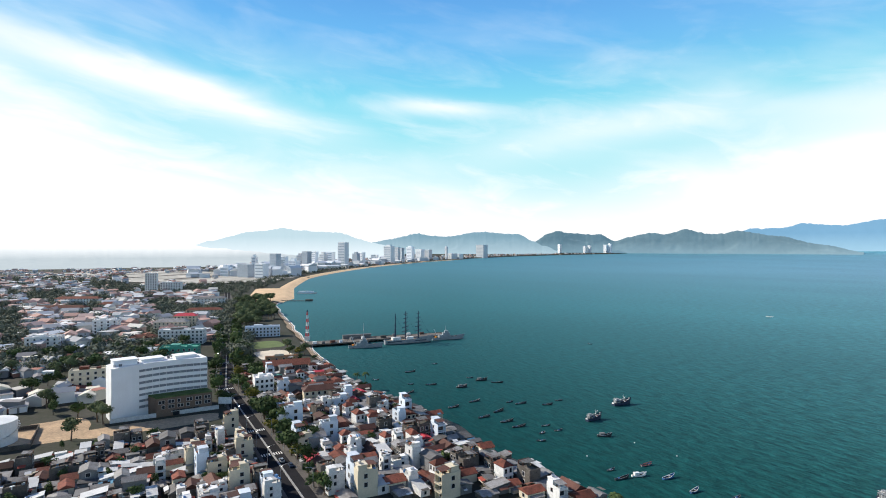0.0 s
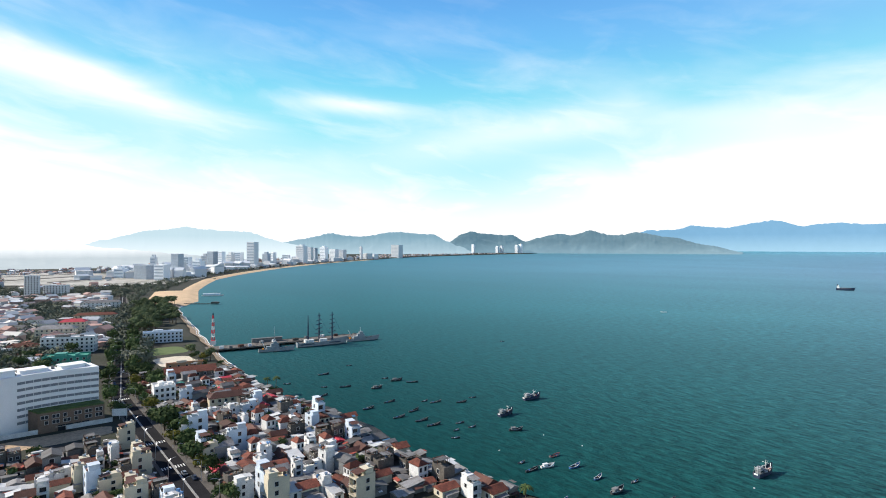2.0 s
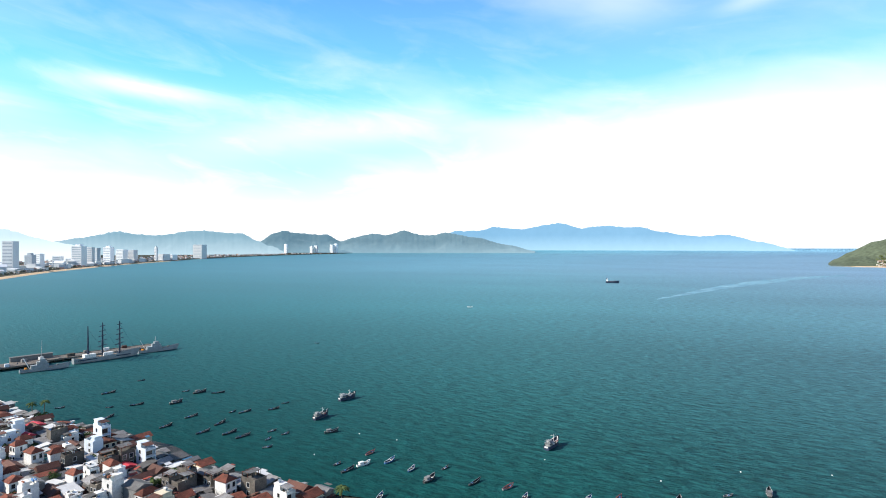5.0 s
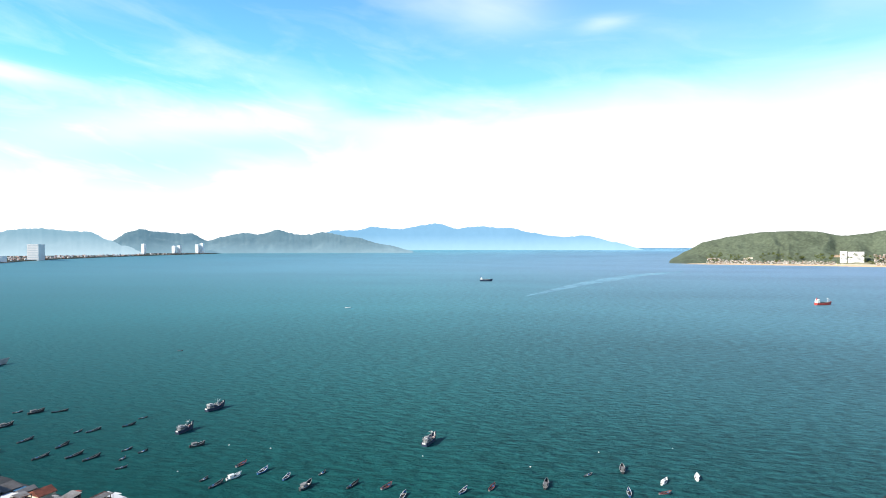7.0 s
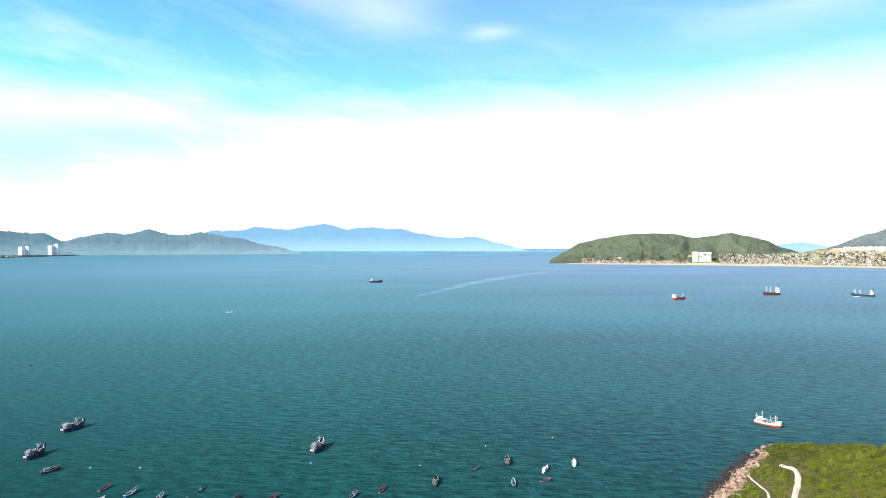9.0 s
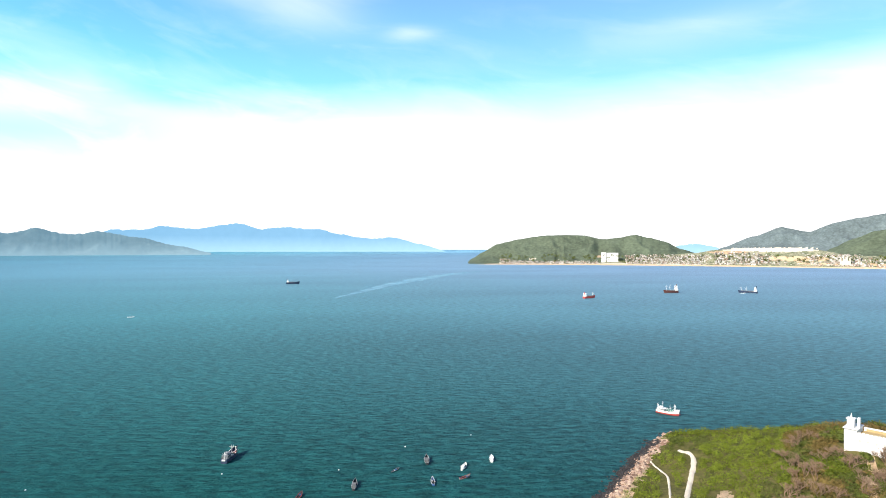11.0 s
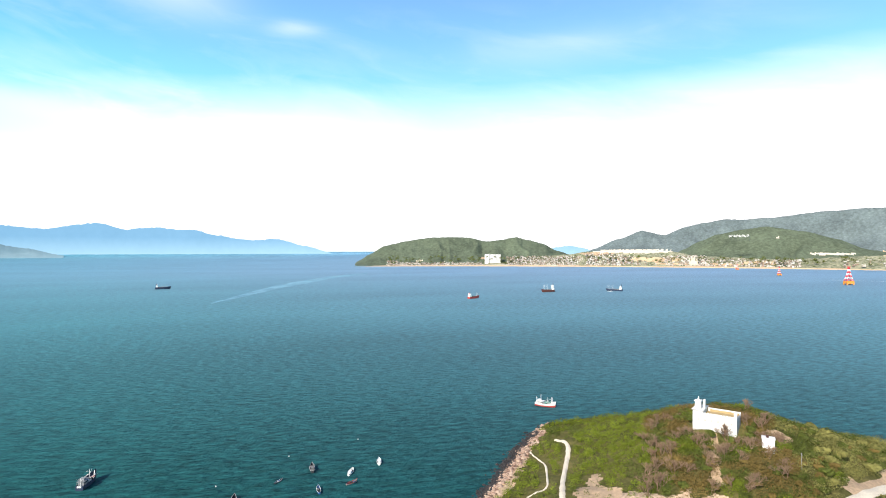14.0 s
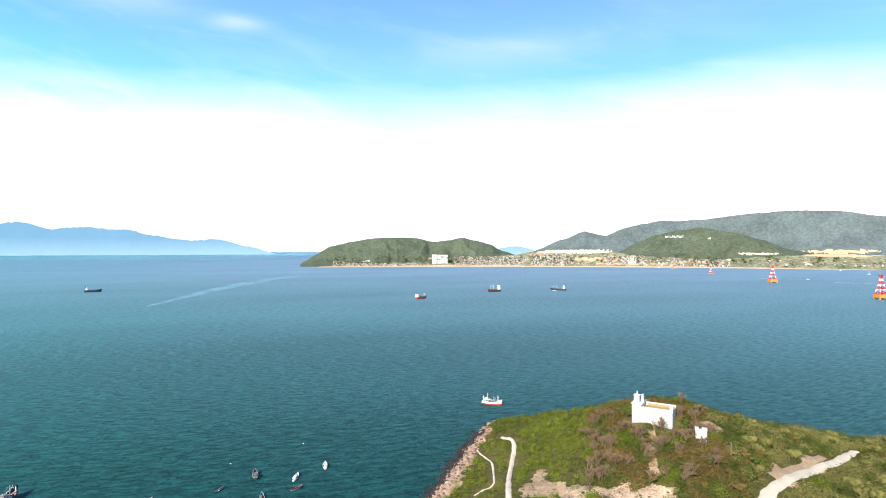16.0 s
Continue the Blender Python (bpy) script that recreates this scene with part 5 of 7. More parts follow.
M_CLUTTER = island_mat("mixed_gear_colours", ((0.70, 0.70, 0.69), (0.07, 0.065, 0.06), (0.30, 0.12, 0.07), (0.10, 0.22, 0.42), (0.40, 0.38, 0.35), (0.55, 0.52, 0.45), (0.12, 0.10, 0.09)))
M_AWNING = island_mat("mixed_awning_colours", ((0.62, 0.62, 0.61), (0.16, 0.07, 0.05), (0.30, 0.29, 0.28), (0.09, 0.085, 0.08), (0.45, 0.41, 0.34), (0.30, 0.07, 0.05), (0.08, 0.20, 0.30), (0.13, 0.12, 0.11)))
joined_boxes("roof_gear", "countless tanks, vents and boxes on flat roofs", "roof gear", GEAR, M_CLUTTER)
joined_boxes("awnings", "countless sheet awnings between the houses", "awnings", AWNINGS, M_AWNING)


def many_houses(name, label, places, size, material, rng):
    """Small pitched and flat houses, joined: places are (azimuth, true distance, ground height)."""
    bm_v, bm_f = [], []
    for az, d, z in places:
        s = sheet_scale(d)
        x, y, zz = bearing(az, d, z)
        w, l, h = rng.uniform(0.6, 1.2) * size * s, rng.uniform(0.8, 1.7) * size * s, rng.choice((0.5, 0.6, 0.9, 1.2)) * size * 0.7 * s
        a = rng.uniform(0, 3.14)
        c, q = math.cos(a), math.sin(a)
        ridge_h = h * (1.35 if rng.random() < 0.6 else 1.0)
        n = len(bm_v)
        e = 1.12
        for px, py, pz in ((-w, -l, -4 * s), (w, -l, -4 * s), (w, l, -4 * s), (-w, l, -4 * s), (-w, -l, h), (w, -l, h), (w, l, h), (-w, l, h),
                           (-w * e, -l * e, h), (w * e, -l * e, h), (w * e, l * e, h), (-w * e, l * e, h), (0, -l * e, ridge_h + 0.1 * s), (0, l * e, ridge_h + 0.1 * s)):
            px, py = px / 2, py / 2
            bm_v.append((x + px * c - py * q, y + px * q + py * c, zz + pz))
        for f in ((0, 1, 5, 4), (1, 2, 6, 5), (2, 3, 7, 6), (3, 0, 4, 7), (8, 9, 12), (10, 11, 13), (9, 10, 13, 12), (11, 8, 12, 13)):
            bm_f.append(tuple(n + i for i in f))
    return tagged(mesh_object(name, bm_v, bm_f, material), label, "houses", kind="stuff")


many_houses("quarter_houses", "crowded low houses with sheet and tile roofs", QUARTER, 8, M_MANY, rng)
places = []
for k in range(3000):
    d = 620 + 2100 * rng.random() ** 1.2
    az = rng.uniform(-46, min(-22.5, coast_az(d) - 4))
    if (1560 < d < 2350 and az > -30 and rng.random() < 0.96) or hills(az * 0.35, d * 0.004, 1.0, 2.0) < -0.05:
        continue
    places.append((az, d, land_z(d)))
for k in range(900):
    d = 2300 * (3.6 ** rng.random())
    ca = coast_az(d)
    places.append((ca - math.degrees(rng.uniform(60, 900) / d), d, land_z(d)))
tall = []
for k in range(150):
    d = 1850 * (2.3 ** rng.random())
    tall.append((coast_az(d) - math.degrees(rng.uniform(70, 420) / d), d, land_z(d)))
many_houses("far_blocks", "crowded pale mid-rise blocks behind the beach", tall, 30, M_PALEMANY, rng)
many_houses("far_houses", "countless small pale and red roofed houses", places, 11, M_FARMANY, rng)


def far_woods(name, label, count, region, size, material, seed):
    rng2 = np.random.default_rng(seed)
    blobs = []
    while len(blobs) < count:
        d, az, z = region(rng2)
        x, y, zz = bearing(az, d, z)
        s = size * rng2.uniform(0.6, 1.4) * sheet_scale(d)
        blobs.append((x, y, zz + s * 0.5, s, s, s * 0.7))
    return tagged(leaf_cloud(name, blobs, count * 44, size * 0.22, material, seed), label, "trees", kind="stuff")


def town_woods(r):
    while True:
        d = 520 + 1580 * r.random() ** 1.2
        az = r.uniform(-44, min(-19.5, coast_az(d) - 1.5))
        if 1560 < d < 2350 and az > -30:
            continue
        if hills(az * 0.35, d * 0.004, 1.0, 2.0) < 0.22:
            return d, az, 3.0


def beach_woods(r):
    d = 1350 * (2.4 ** r.random())
    return d, coast_az(d) - math.degrees(r.uniform(55, 130) / d), 3.0


far_woods("far_woods", "haze greyed green tree belts between the houses", 4200, town_woods, 6.5, M_HAZELEAF, 5)
far_woods("beach_woods", "haze greyed green tree line behind the beach", 420, beach_woods, 6.0, M_HAZELEAF, 6)
for k in range(150):
    d, az = rng.uniform(700, 1040), rng.uniform(-20.6, -17.0)
    if az > coast_az(d) - 0.7 or (d < 760 and az > -18.6):
        continue
    x, y, _ = bearing(az, d, 3)
    put(TREES[1], pose(x, y, 3, 0, 0, rng.uniform(0, 360)) @ sized(rng, 0.85, 1.4))
for k in range(50):
    u = 205 + k * 10.5
    a = avenue_v(u)
    if rng.random() < 0.86:
        put(TREES[rng.choice((0, 0, 3, 2, 4))], town_pose(u + rng.uniform(-4, 4), a + 7.8 + rng.uniform(-1.5, 1.8), rng.uniform(0, 360), 3.2) @ sized(rng, 0.6, 1.35))
    if k > 14:
        put(TREES[rng.choice((0, 4, 2))], town_pose(u + rng.uniform(-3, 3), a - 6.8 + rng.uniform(-1, 1), rng.uniform(0, 360), 3.2) @ sized(rng, 0.6, 1.3))
for k in range(130):
    u, v = rng.uniform(360, 620), rng.uniform(-250, 60)
    if v > avenue_v(u) - 14 or any(abs(u - a) < c and abs(v - b) < d for a, b, c, d in KEEP):
        continue
    put(rng.choice(TREES[:3] + TREES[4:]), town_pose(u, v, rng.uniform(0, 360)))
for k in range(70):
    u, v = rng.uniform(205, 470), rng.uniform(74, 140)
    put(TREES[2], town_pose(u, v, rng.uniform(0, 360)) @ sized(rng, 0.5, 1.0))
for k in range(30):
    u, v = rng.uniform(210, 320), rng.uniform(-40, 40)
    put(TREES[2], town_pose(u, v, rng.uniform(0, 360)) @ sized(rng, 0.5, 1.0))
for u, v in ((500, 128), (508, 133), (515, 130), (492, 134), (486, 138), (540, 92), (528, 96), (580, 96), (610, 100), (640, 108), (455, 84), (440, 80), (425, 84), (410, 82), (300, 72), (318, 74), (285, 76), (262, 74), (358, -14), (330, -24), (374, -24), (352, -11)):
    put(rng.choice(TREES), town_pose(u, v, rng.uniform(0, 360)))
pm = palm("tall coconut palm on the shore", 9, 4)
put(pm, pose(61.5, 196, 2.6))
put(pm, pose(-55, 386, 2.6))
put(pm, pose(-60, 384, 2.6, 0, 0, 120))


# ---- hulls ----
def hull(bm, L, B, H, sheer=0.25, stern=0.75, keel=0.4, n=10, thick=0.0):
    """A boat's hull along x, bow at +x, waterline at z = 0, with an open or decked top."""
    rows = []
    for i in range(n + 1):
        f = i / n
        x = -L / 2 + L * f
        w = B / 2 * (stern + (1 - stern) * math.sin(min(1.0, f * 2.2) * math.pi / 2)) * (1 - max(0.0, (f - 0.55) / 0.45) ** 2.2 * 0.97)
        z = H * (1 + sheer * ((f - 0.35) * 1.7) ** 2 * (1.6 if f > 0.35 else 0.8))
        rake = L * 0.06 * max(0.0, (f - 0.7) / 0.3)
        rows.append([bm.verts.new(p) for p in ((x - rake * 0.6, -w * 0.45, -keel), (x, -w * 0.92, H * 0.15), (x + rake, -w, z), (x + rake, w, z), (x, w * 0.92, H * 0.15), (x - rake * 0.6, w * 0.45, -keel))])
    for p, q in zip(rows, rows[1:]):
        for k in (0, 1, 3, 4):
            bm.faces.new((p[k], q[k], q[k + 1], p[k + 1]))
        bm.faces.new((p[5], q[5], q[0], p[0]))
    bm.faces.new(rows[0][::-1])
    bm.faces.new(rows[-1])
    return rows


def deck(bm, L, B, z, stern=0.75, f0=0.03, f1=0.93, n=8):
    vs = []
    for i in range(n + 1):
        f = f0 + (f1 - f0) * i / n
        w = 0.93 * B / 2 * (stern + (1 - stern) * math.sin(min(1.0, f * 2.2) * math.pi / 2)) * (1 - max(0.0, (f - 0.55) / 0.45) ** 2.2 * 0.97)
        vs.append((bm.verts.new((-L / 2 + L * f, -w, z)), bm.verts.new((-L / 2 + L * f, w, z))))
    for p, q in zip(vs, vs[1:]):
        bm.faces.new((p[0], q[0], q[1], p[1]))


def sampan(label, L, B, hull_m, cabin=False, trim=False):
    t = thing("sampan", label, "boat", group="moored small boats")
    bm = bmesh.new()
    rows = [[v.co.copy() for v in r] for r in hull(bm, L, B, L * 0.085, 0.9, 0.45, 0.3)]
    part("hull", bm, hull_m, t)
    bm = bmesh.new()
    loop = [r[2] for r in rows] + [r[3] for r in rows[::-1]]
    rings = [[bm.verts.new((p.x, p.y * a, p.z + b)) for a, b in ((1.06, -0.06), (1.06, 0.10), (0.92, 0.10), (0.92, -0.06))] for p in loop]
    for p, q in zip(rings, rings[1:] + rings[:1]):
        for k in range(4):
            bm.faces.new((p[k], q[k], q[(k + 1) % 4], p[(k + 1) % 4]))
    bmesh.ops.recalc_face_normals(bm, faces=bm.faces)
    part("gunwale", bm, M_REDHULL if trim else (M_FRAMEGREY if hull_m is M_WOODHULL else M_WHITEHULL), t)
    rg = random.Random(int(L * 7))
    for k in range(2):
        x, y, s = rg.uniform(-0.3, 0.3) * L, rg.uniform(-0.2, 0.2) * B, rg.uniform(0.2, 0.42)
        part("basket", boxes((x - s, x + s, y - s, y + s, L * 0.05, L * 0.05 + s * 1.3)), rg.choice((M_BLUEHULL, M_WHITEHULL, M_GREY, M_WOODHULL)), t)
    bm = bmesh.new()
    deck(bm, L, B, L * 0.05, 0.45)
    part("deck", bm, M_DARKDECK, t)
    for x in (0.1,):
        part("thwart", boxes((x * L, x * L + 0.3, -B * 0.4, B * 0.4, L * 0.075, L * 0.09)), M_DARKDECK, t)
    if cabin:
        part("cabin", boxes((-L * 0.32, -L * 0.02, -B * 0.3, B * 0.3, L * 0.05, L * 0.05 + 1.5), (-L * 0.35, L * 0.02, -B * 0.36, B * 0.36, L * 0.05 + 1.5, L * 0.05 + 1.62)), M_WHITEHULL if hull_m is M_WHITEHULL else M_GREY, t)
    else:
        bm = bmesh.new()
        tube(bm, (-L * 0.42, 0, L * 0.08), (-L * 0.5, 0, L * 0.02 + 0.9), 0.06, n=5)
        box(bm, -L * 0.44, -L * 0.36, -0.3, 0.3, L * 0.06, L * 0.06 + 0.6)
        part("outboard_motor", bm, M_NAVY, t)
    return t


def trawler(label, L, B, hull_m, cabin_m):
    t = thing("fishing_boat", label, "fishing boat", group="fishing boats")
    H = L * 0.12
    bm = bmesh.new()
    hull(bm, L, B, H, 0.7, 0.8, 0.6)
    part("hull", bm, hull_m, t)
    bm = bmesh.new()
    deck(bm, L, B, H * 0.75, 0.8)
    part("deck", bm, M_DARKDECK, t)
    D = H * 0.75
    c = part("wheelhouse", boxes((-L * 0.40, -L * 0.14, -B * 0.3, B * 0.3, D, D + 2.0), (-L * 0.44, -L * 0.06, -B * 0.38, B * 0.38, D + 2.0, D + 2.12), (-L * 0.34, -L * 0.22, -B * 0.2, B * 0.2, D + 2.12, D + 3.0), (-L * 0.36, -L * 0.20, -B * 0.24, B * 0.24, D + 3.0, D + 3.1)), cabin_m, t)
    part("stern_board", boxes((-L * 0.515, -L * 0.47, -B * 0.22, B * 0.22, H * 0.7, H + 0.2)), M_WHITEHULL, t)
    part("bow_post", boxes((L * 0.43, L * 0.455, -0.2, 0.2, H, H + 2.2)), M_WHITEHULL, t)
    for y in (-B * 0.15, B * 0.15):
        part("window", boxes((-L * 0.14, -L * 0.14 + 0.04, y - 0.35, y + 0.35, D + 1.0, D + 1.6)), M_GLASS, c)
    for s in (-1, 1):
        for k in range(3):
            x = -L * 0.36 + k * L * 0.08
            part("window", boxes((x, x + L * 0.05, s * B * 0.3 - 0.03, s * B * 0.3 + 0.03, D + 1.0, D + 1.6)), M_GLASS, c)
    # frame over the fore deck, hung with lamps
    bm = bmesh.new()
    for x in (-L * 0.04, L * 0.14, L * 0.30):
        for y in (-B * 0.34, B * 0.34):
            tube(bm, (x, y, D), (x, y, D + 2.1), 0.07, n=5)
    for y in (-B * 0.34, B * 0.34):
        tube(bm, (-L * 0.05, y, D + 2.1), (L * 0.31, y, D + 2.1), 0.07, n=5)
    part("deck_frame", bm, M_GREY, t)
    rl = random.Random(int(L * 3))
    for k in range(8):
        x, y = -L * 0.04 + L * 0.045 * k, (-1) ** k * B * 0.34
        part("lamp", boxes((x - 0.16, x + 0.16, y - 0.16, y + 0.16, D + 1.6, D + 2.0)), M_WHITEHULL, t)
    for k in range(3):
        x = L * (0.0 + 0.11 * k)
        bm = bmesh.new()
        bmesh.ops.create_icosphere(bm, subdivisions=2, radius=1.0)
        for v in bm.verts:
            v.co = Vector((x + v.co.x * 0.9, rl.uniform(-0.05, 0.05) + v.co.y * B * 0.26, D + max(0.0, v.co.z) * rl.uniform(0.6, 0.9)))
        part("net_heap", bm, M_GREENSHEET if cabin_m is M_WHITEHULL and k != 1 else M_DARKDECK, t)
    for x, h in ((L * 0.12, 4.6), (-L * 0.42, 3.4)):
        bm = bmesh.new()
        tube(bm, (x, 0, H * 0.7), (x, 0, H + h), 0.12, 0.07, 6)
        tube(bm, (x, 0, H + h * 0.4), (x + L * 0.16, 0, H + h * 0.85), 0.08, 0.05, 6)
        tube(bm, (x, -B * 0.35, H + h * 0.75), (x, B * 0.35, H + h * 0.75), 0.05, n=5)
        part("mast", bm, M_WHITEHULL, t)
    bm = bmesh.new()
    for y in (-1, 1):
        for i in range(9):
            f = -0.4 + 0.1 * i
            box(bm, f * L, f * L + 0.08, y * B * 0.43 - 0.05, y * B * 0.43 + 0.05, H * 0.9, H + 1.0)
        box(bm, -L * 0.4, L * 0.41, y * B * 0.43 - 0.05, y * B * 0.43 + 0.05, H + 0.9, H + 1.0)
    part("rail", bm, M_GREY, t)
    rg = random.Random(int(L * 10))
    for k in range(7):
        x, y, s = rg.uniform(-0.05, 0.35) * L, rg.uniform(-0.25, 0.25) * B, rg.uniform(0.3, 0.7)
        part("fish_crate", boxes((x - s, x + s, y - s, y + s, H * 0.75, H * 0.75 + s)), rg.choice((M_BLUEHULL, M_REDHULL, M_WHITEHULL, M_WOODHULL)), t)
    return t


SAMPANS = [sampan("weathered dark wooden sampan moored in the bay", 8.5, 2.0, M_WOODHULL), sampan("small dark wooden rowing boat at its mooring", 5.5, 1.5, M_WOODHULL),
           sampan("blue wooden open boat with outboard motor", 8.0, 2.1, M_BLUEHULL), sampan("dark wooden boat with small pale cabin", 10.0, 2.6, M_WOODHULL, True),
           sampan("white passenger boat with cabin roof", 8.6, 2.4, M_WHITEHULL, True), sampan("pale grey open fishing boat with red gunwale", 7.6, 2.0, M_GREY, False, True)]
# the first moorings off the houses, x and y in metres, turn in degrees
for kind, spots in ((0, ((-26.6, 442.9, 23), (-8.8, 401.8, 7), (-23.1, 379.9, 44), (40.3, 408.4, -5), (6.7, 345.4, 31), (20.6, 358.6, 31), (50.2, 353.6, 22), (66.9, 351.2, 13), (34.3, 337.0, 40), (24.4, 325.3, 27), (37.0, 317.1, 26), (42.8, 308.1, 24), (78.1, 239.0, 24), (122.0, 201.0, 20))),
                    (1, ((-51.3, 416.2, -5), (-23.8, 403.2, -5), (-7.3, 473.2, 11), (20.6, 423.2, 8), (43.4, 357.0, 30), (76.1, 361.0, 4), (58.1, 309.6, 17), (63.6, 301.7, 23), (54.0, 297.7, 38), (76.0, 248.1, 25), (51.2, 285.5, 0), (206.3, 142.0, -13), (118.2, 220.6, 25), (153, 571, -40))),
                    (2, ((98.7, 239.7, 26), (104.0, 226.4, 34), (80.9, 206.9, 45), (153.4, 166.1, 16), (131.9, 178.8, 35), (203.5, 120.4, 37))),
                    (3, ((29.1, 415.3, 19), (13.6, 395.0, 27), (86.3, 292.8, 0), (106.1, 212.6, 27), (183.8, 147.5, 33), (222.3, 134.9, 34))),
                    (4, ((86.6, 242.0, 15), (239.7, 109.2, 26), (224.7, 116.5, 10))),
                    (5, ((131.8, 190.2, 12), (164.7, 160.7, 22), (214.7, 110.9, -30), (94.3, 253.8, 25)))):
    for x, y, a in spots:
        put(SAMPANS[kind], pose(x * 0.989, y * 0.989, 0.05, 0, 0, a) @ sized(rng, 0.82, 1.0))
DARKBOAT = trawler("dark wooden fishing boat with masts and crates", 15.5, 4.6, M_NAVY, M_FRAMEGREY)
BLUEBOAT = trawler("dark blue fishing boat with pale wheelhouse and masts", 15.0, 4.6, M_NAVY, M_FRAMEGREY)
put(DARKBOAT, pose(113.5, 348.0, 0.1, 0, 0, 22) @ Matrix.Diagonal((0.86, 0.86, 0.95, 1)))
put(DARKBOAT, pose(87.4, 317.2, 0.1, 0, 0, 32) @ Matrix.Diagonal((0.86, 0.86, 0.95, 1)))
put(BLUEBOAT, pose(177.0, 216.8, 0.1, 0, 0, 24) @ Matrix.Diagonal((0.86, 0.86, 0.95, 1)))
REDWHITE = trawler("white fishing trawler with red stripe and green deck gear", 15.0, 4.4, M_WHITEHULL, M_WHITEHULL)
put(REDWHITE, pose(355.5, 45.6, 0.1, 0, 0, -102) @ Matrix.Diagonal((0.86, 0.9, 0.92, 1)))
for x, h in ((-6.9, 4.6), (-3.4, 6.4), (4.6, 5.4), (5.4, 5.0)):
    bm = bmesh.new()
    tube(bm, (x, 0.5, 1.4), (x, 0.5, 1.4 + h), 0.2, 0.14, 6)
    tube(bm, (x, -1.0, h), (x, 2.0, h), 0.12, n=5)
    part("gallows", bm, M_WHITEHULL, REDWHITE, "white steel gallows post")
for x in (0.4, 2.2, 3.6):
    part("net_drum", tube(bmesh.new(), (x, -1.3, 2.6), (x, 1.3, 2.6), 0.7, n=10), M_GREENSHEET, REDWHITE, "green net drum")
bm = bmesh.new()
hull(bm, 15.15, 4.55, 0.95, 0.3, 0.8, 0.5)
part("boot_stripe", bm, M_REDHULL, REDWHITE, "dull red waterline stripe")
rng3 = random.Random(5)
buoy_bm = bmesh.new()
bmesh.ops.create_uvsphere(buoy_bm, u_segments=8, v_segments=6, radius=0.35)
buoy = part("buoy", buoy_bm, M_WHITEHULL)
tagged(buoy, "small white mooring buoy afloat", "buoy", "mooring buoys")
for x, y in ((112, 262), (163, 205), (192, 163), (69, 262), (231, 153), (263, 132), (98, 280)):
    put(buoy, pose(x, y, 0.1))


# ---- ships in the roads ----
def cargo_ship(label, L, B, H, hull_m, gear, aft_house):
    t = thing("cargo_ship", label, "ship", group="anchored ships")
    bm = bmesh.new()
    hull(bm, L, B, H, 0.25, 0.85, 0.8)
    part("hull", bm, hull_m, t)
    bm = bmesh.new()
    deck(bm, L, B, H * 0.9, 0.85)
    part("deck", bm, M_RUST, t)
    x0 = -L * 0.46
    s = part("superstructure", boxes((x0, x0 + L * 0.15, -B * 0.42, B * 0.42, H * 0.8, H + aft_house * 0.45), (x0 + L * 0.02, x0 + L * 0.13, -B * 0.34, B * 0.34, H + aft_house * 0.45, H + aft_house * 0.8), (x0 + L * 0.04, x0 + L * 0.12, -B * 0.5, B * 0.5, H + aft_house * 0.8, H + aft_house)), M_WHITEHULL, t)
    for k in range(3):
        part("window_band", boxes((x0 + L * (0.151 - 0.02 * (k > 0)), x0 + L * (0.152 - 0.02 * (k > 0)), -B * 0.3, B * 0.3, H + aft_house * (0.2 + 0.3 * k), H + aft_house * (0.28 + 0.3 * k))), M_GLASS, s)
    bm = bmesh.new()
    tube(bm, (x0 + L * 0.03, 0, H), (x0 + L * 0.03, 0, H + aft_house * 1.35), B * 0.09, n=10)
    part("funnel", bm, hull_m, t)
    for i in range(4):
        part("hatch", boxes((L * (-0.27 + 0.16 * i), L * (-0.15 + 0.16 * i), -B * 0.33, B * 0.33, H * 0.9, H + 1.4)), M_GREY, t)
    for x in gear:
        bm = bmesh.new()
        tube(bm, (x * L, 0, H * 0.9), (x * L, 0, H + aft_house * 1.2), B * 0.04, B * 0.02, 6)
        tube(bm, (x * L, 0, H + aft_house * 0.3), (x * L + L * 0.1, 0, H + aft_house * 0.95), B * 0.025, n=6)
        tube(bm, (x * L, -B * 0.3, H + aft_house), (x * L, B * 0.3, H + aft_house), B * 0.02, n=5)
        part("mast", bm, M_WHITEHULL, t)
    return t


put(cargo_ship("red tanker with white aft superstructure at anchor", 30, 8, 4.0, M_REDHULL, (0.3,), 6.5), pose(1110, 290, 0, 0, 0, -30))
put(cargo_ship("dark hulled coaster with white masts at anchor", 34, 9, 5.0, mat("dull_red_black_hull", (0.10, 0.04, 0.035), 0.6, 0.3), (0.05, 0.3), 11), pose(1336, 164.5, 0, 0, 0, 130))
put(cargo_ship("grey coaster with white superstructure under way", 38, 8, 4.0, M_NAVY, (0.1, 0.34), 9), pose(1418, 12, 0, 0, 0, 80))
put(cargo_ship("long dark cargo ship low in the water", 35, 9, 5.0, M_NAVY, (), 7), pose(1136, 1132, 0, 0, 0, -45))
bm = bmesh.new()
hull(bm, 9, 2.6, 0.9, 0.5, 0.7, 0.3)
sp = thing("speedboat", "small white speedboat on the bay", "boat", pose(468, 786, 0, 0, 0, -40))
part("hull", bm, M_WHITEHULL, sp)
part("windscreen", boxes((0.2, 0.5, -0.8, 0.8, 0.9, 1.7)), M_GLASS, sp)


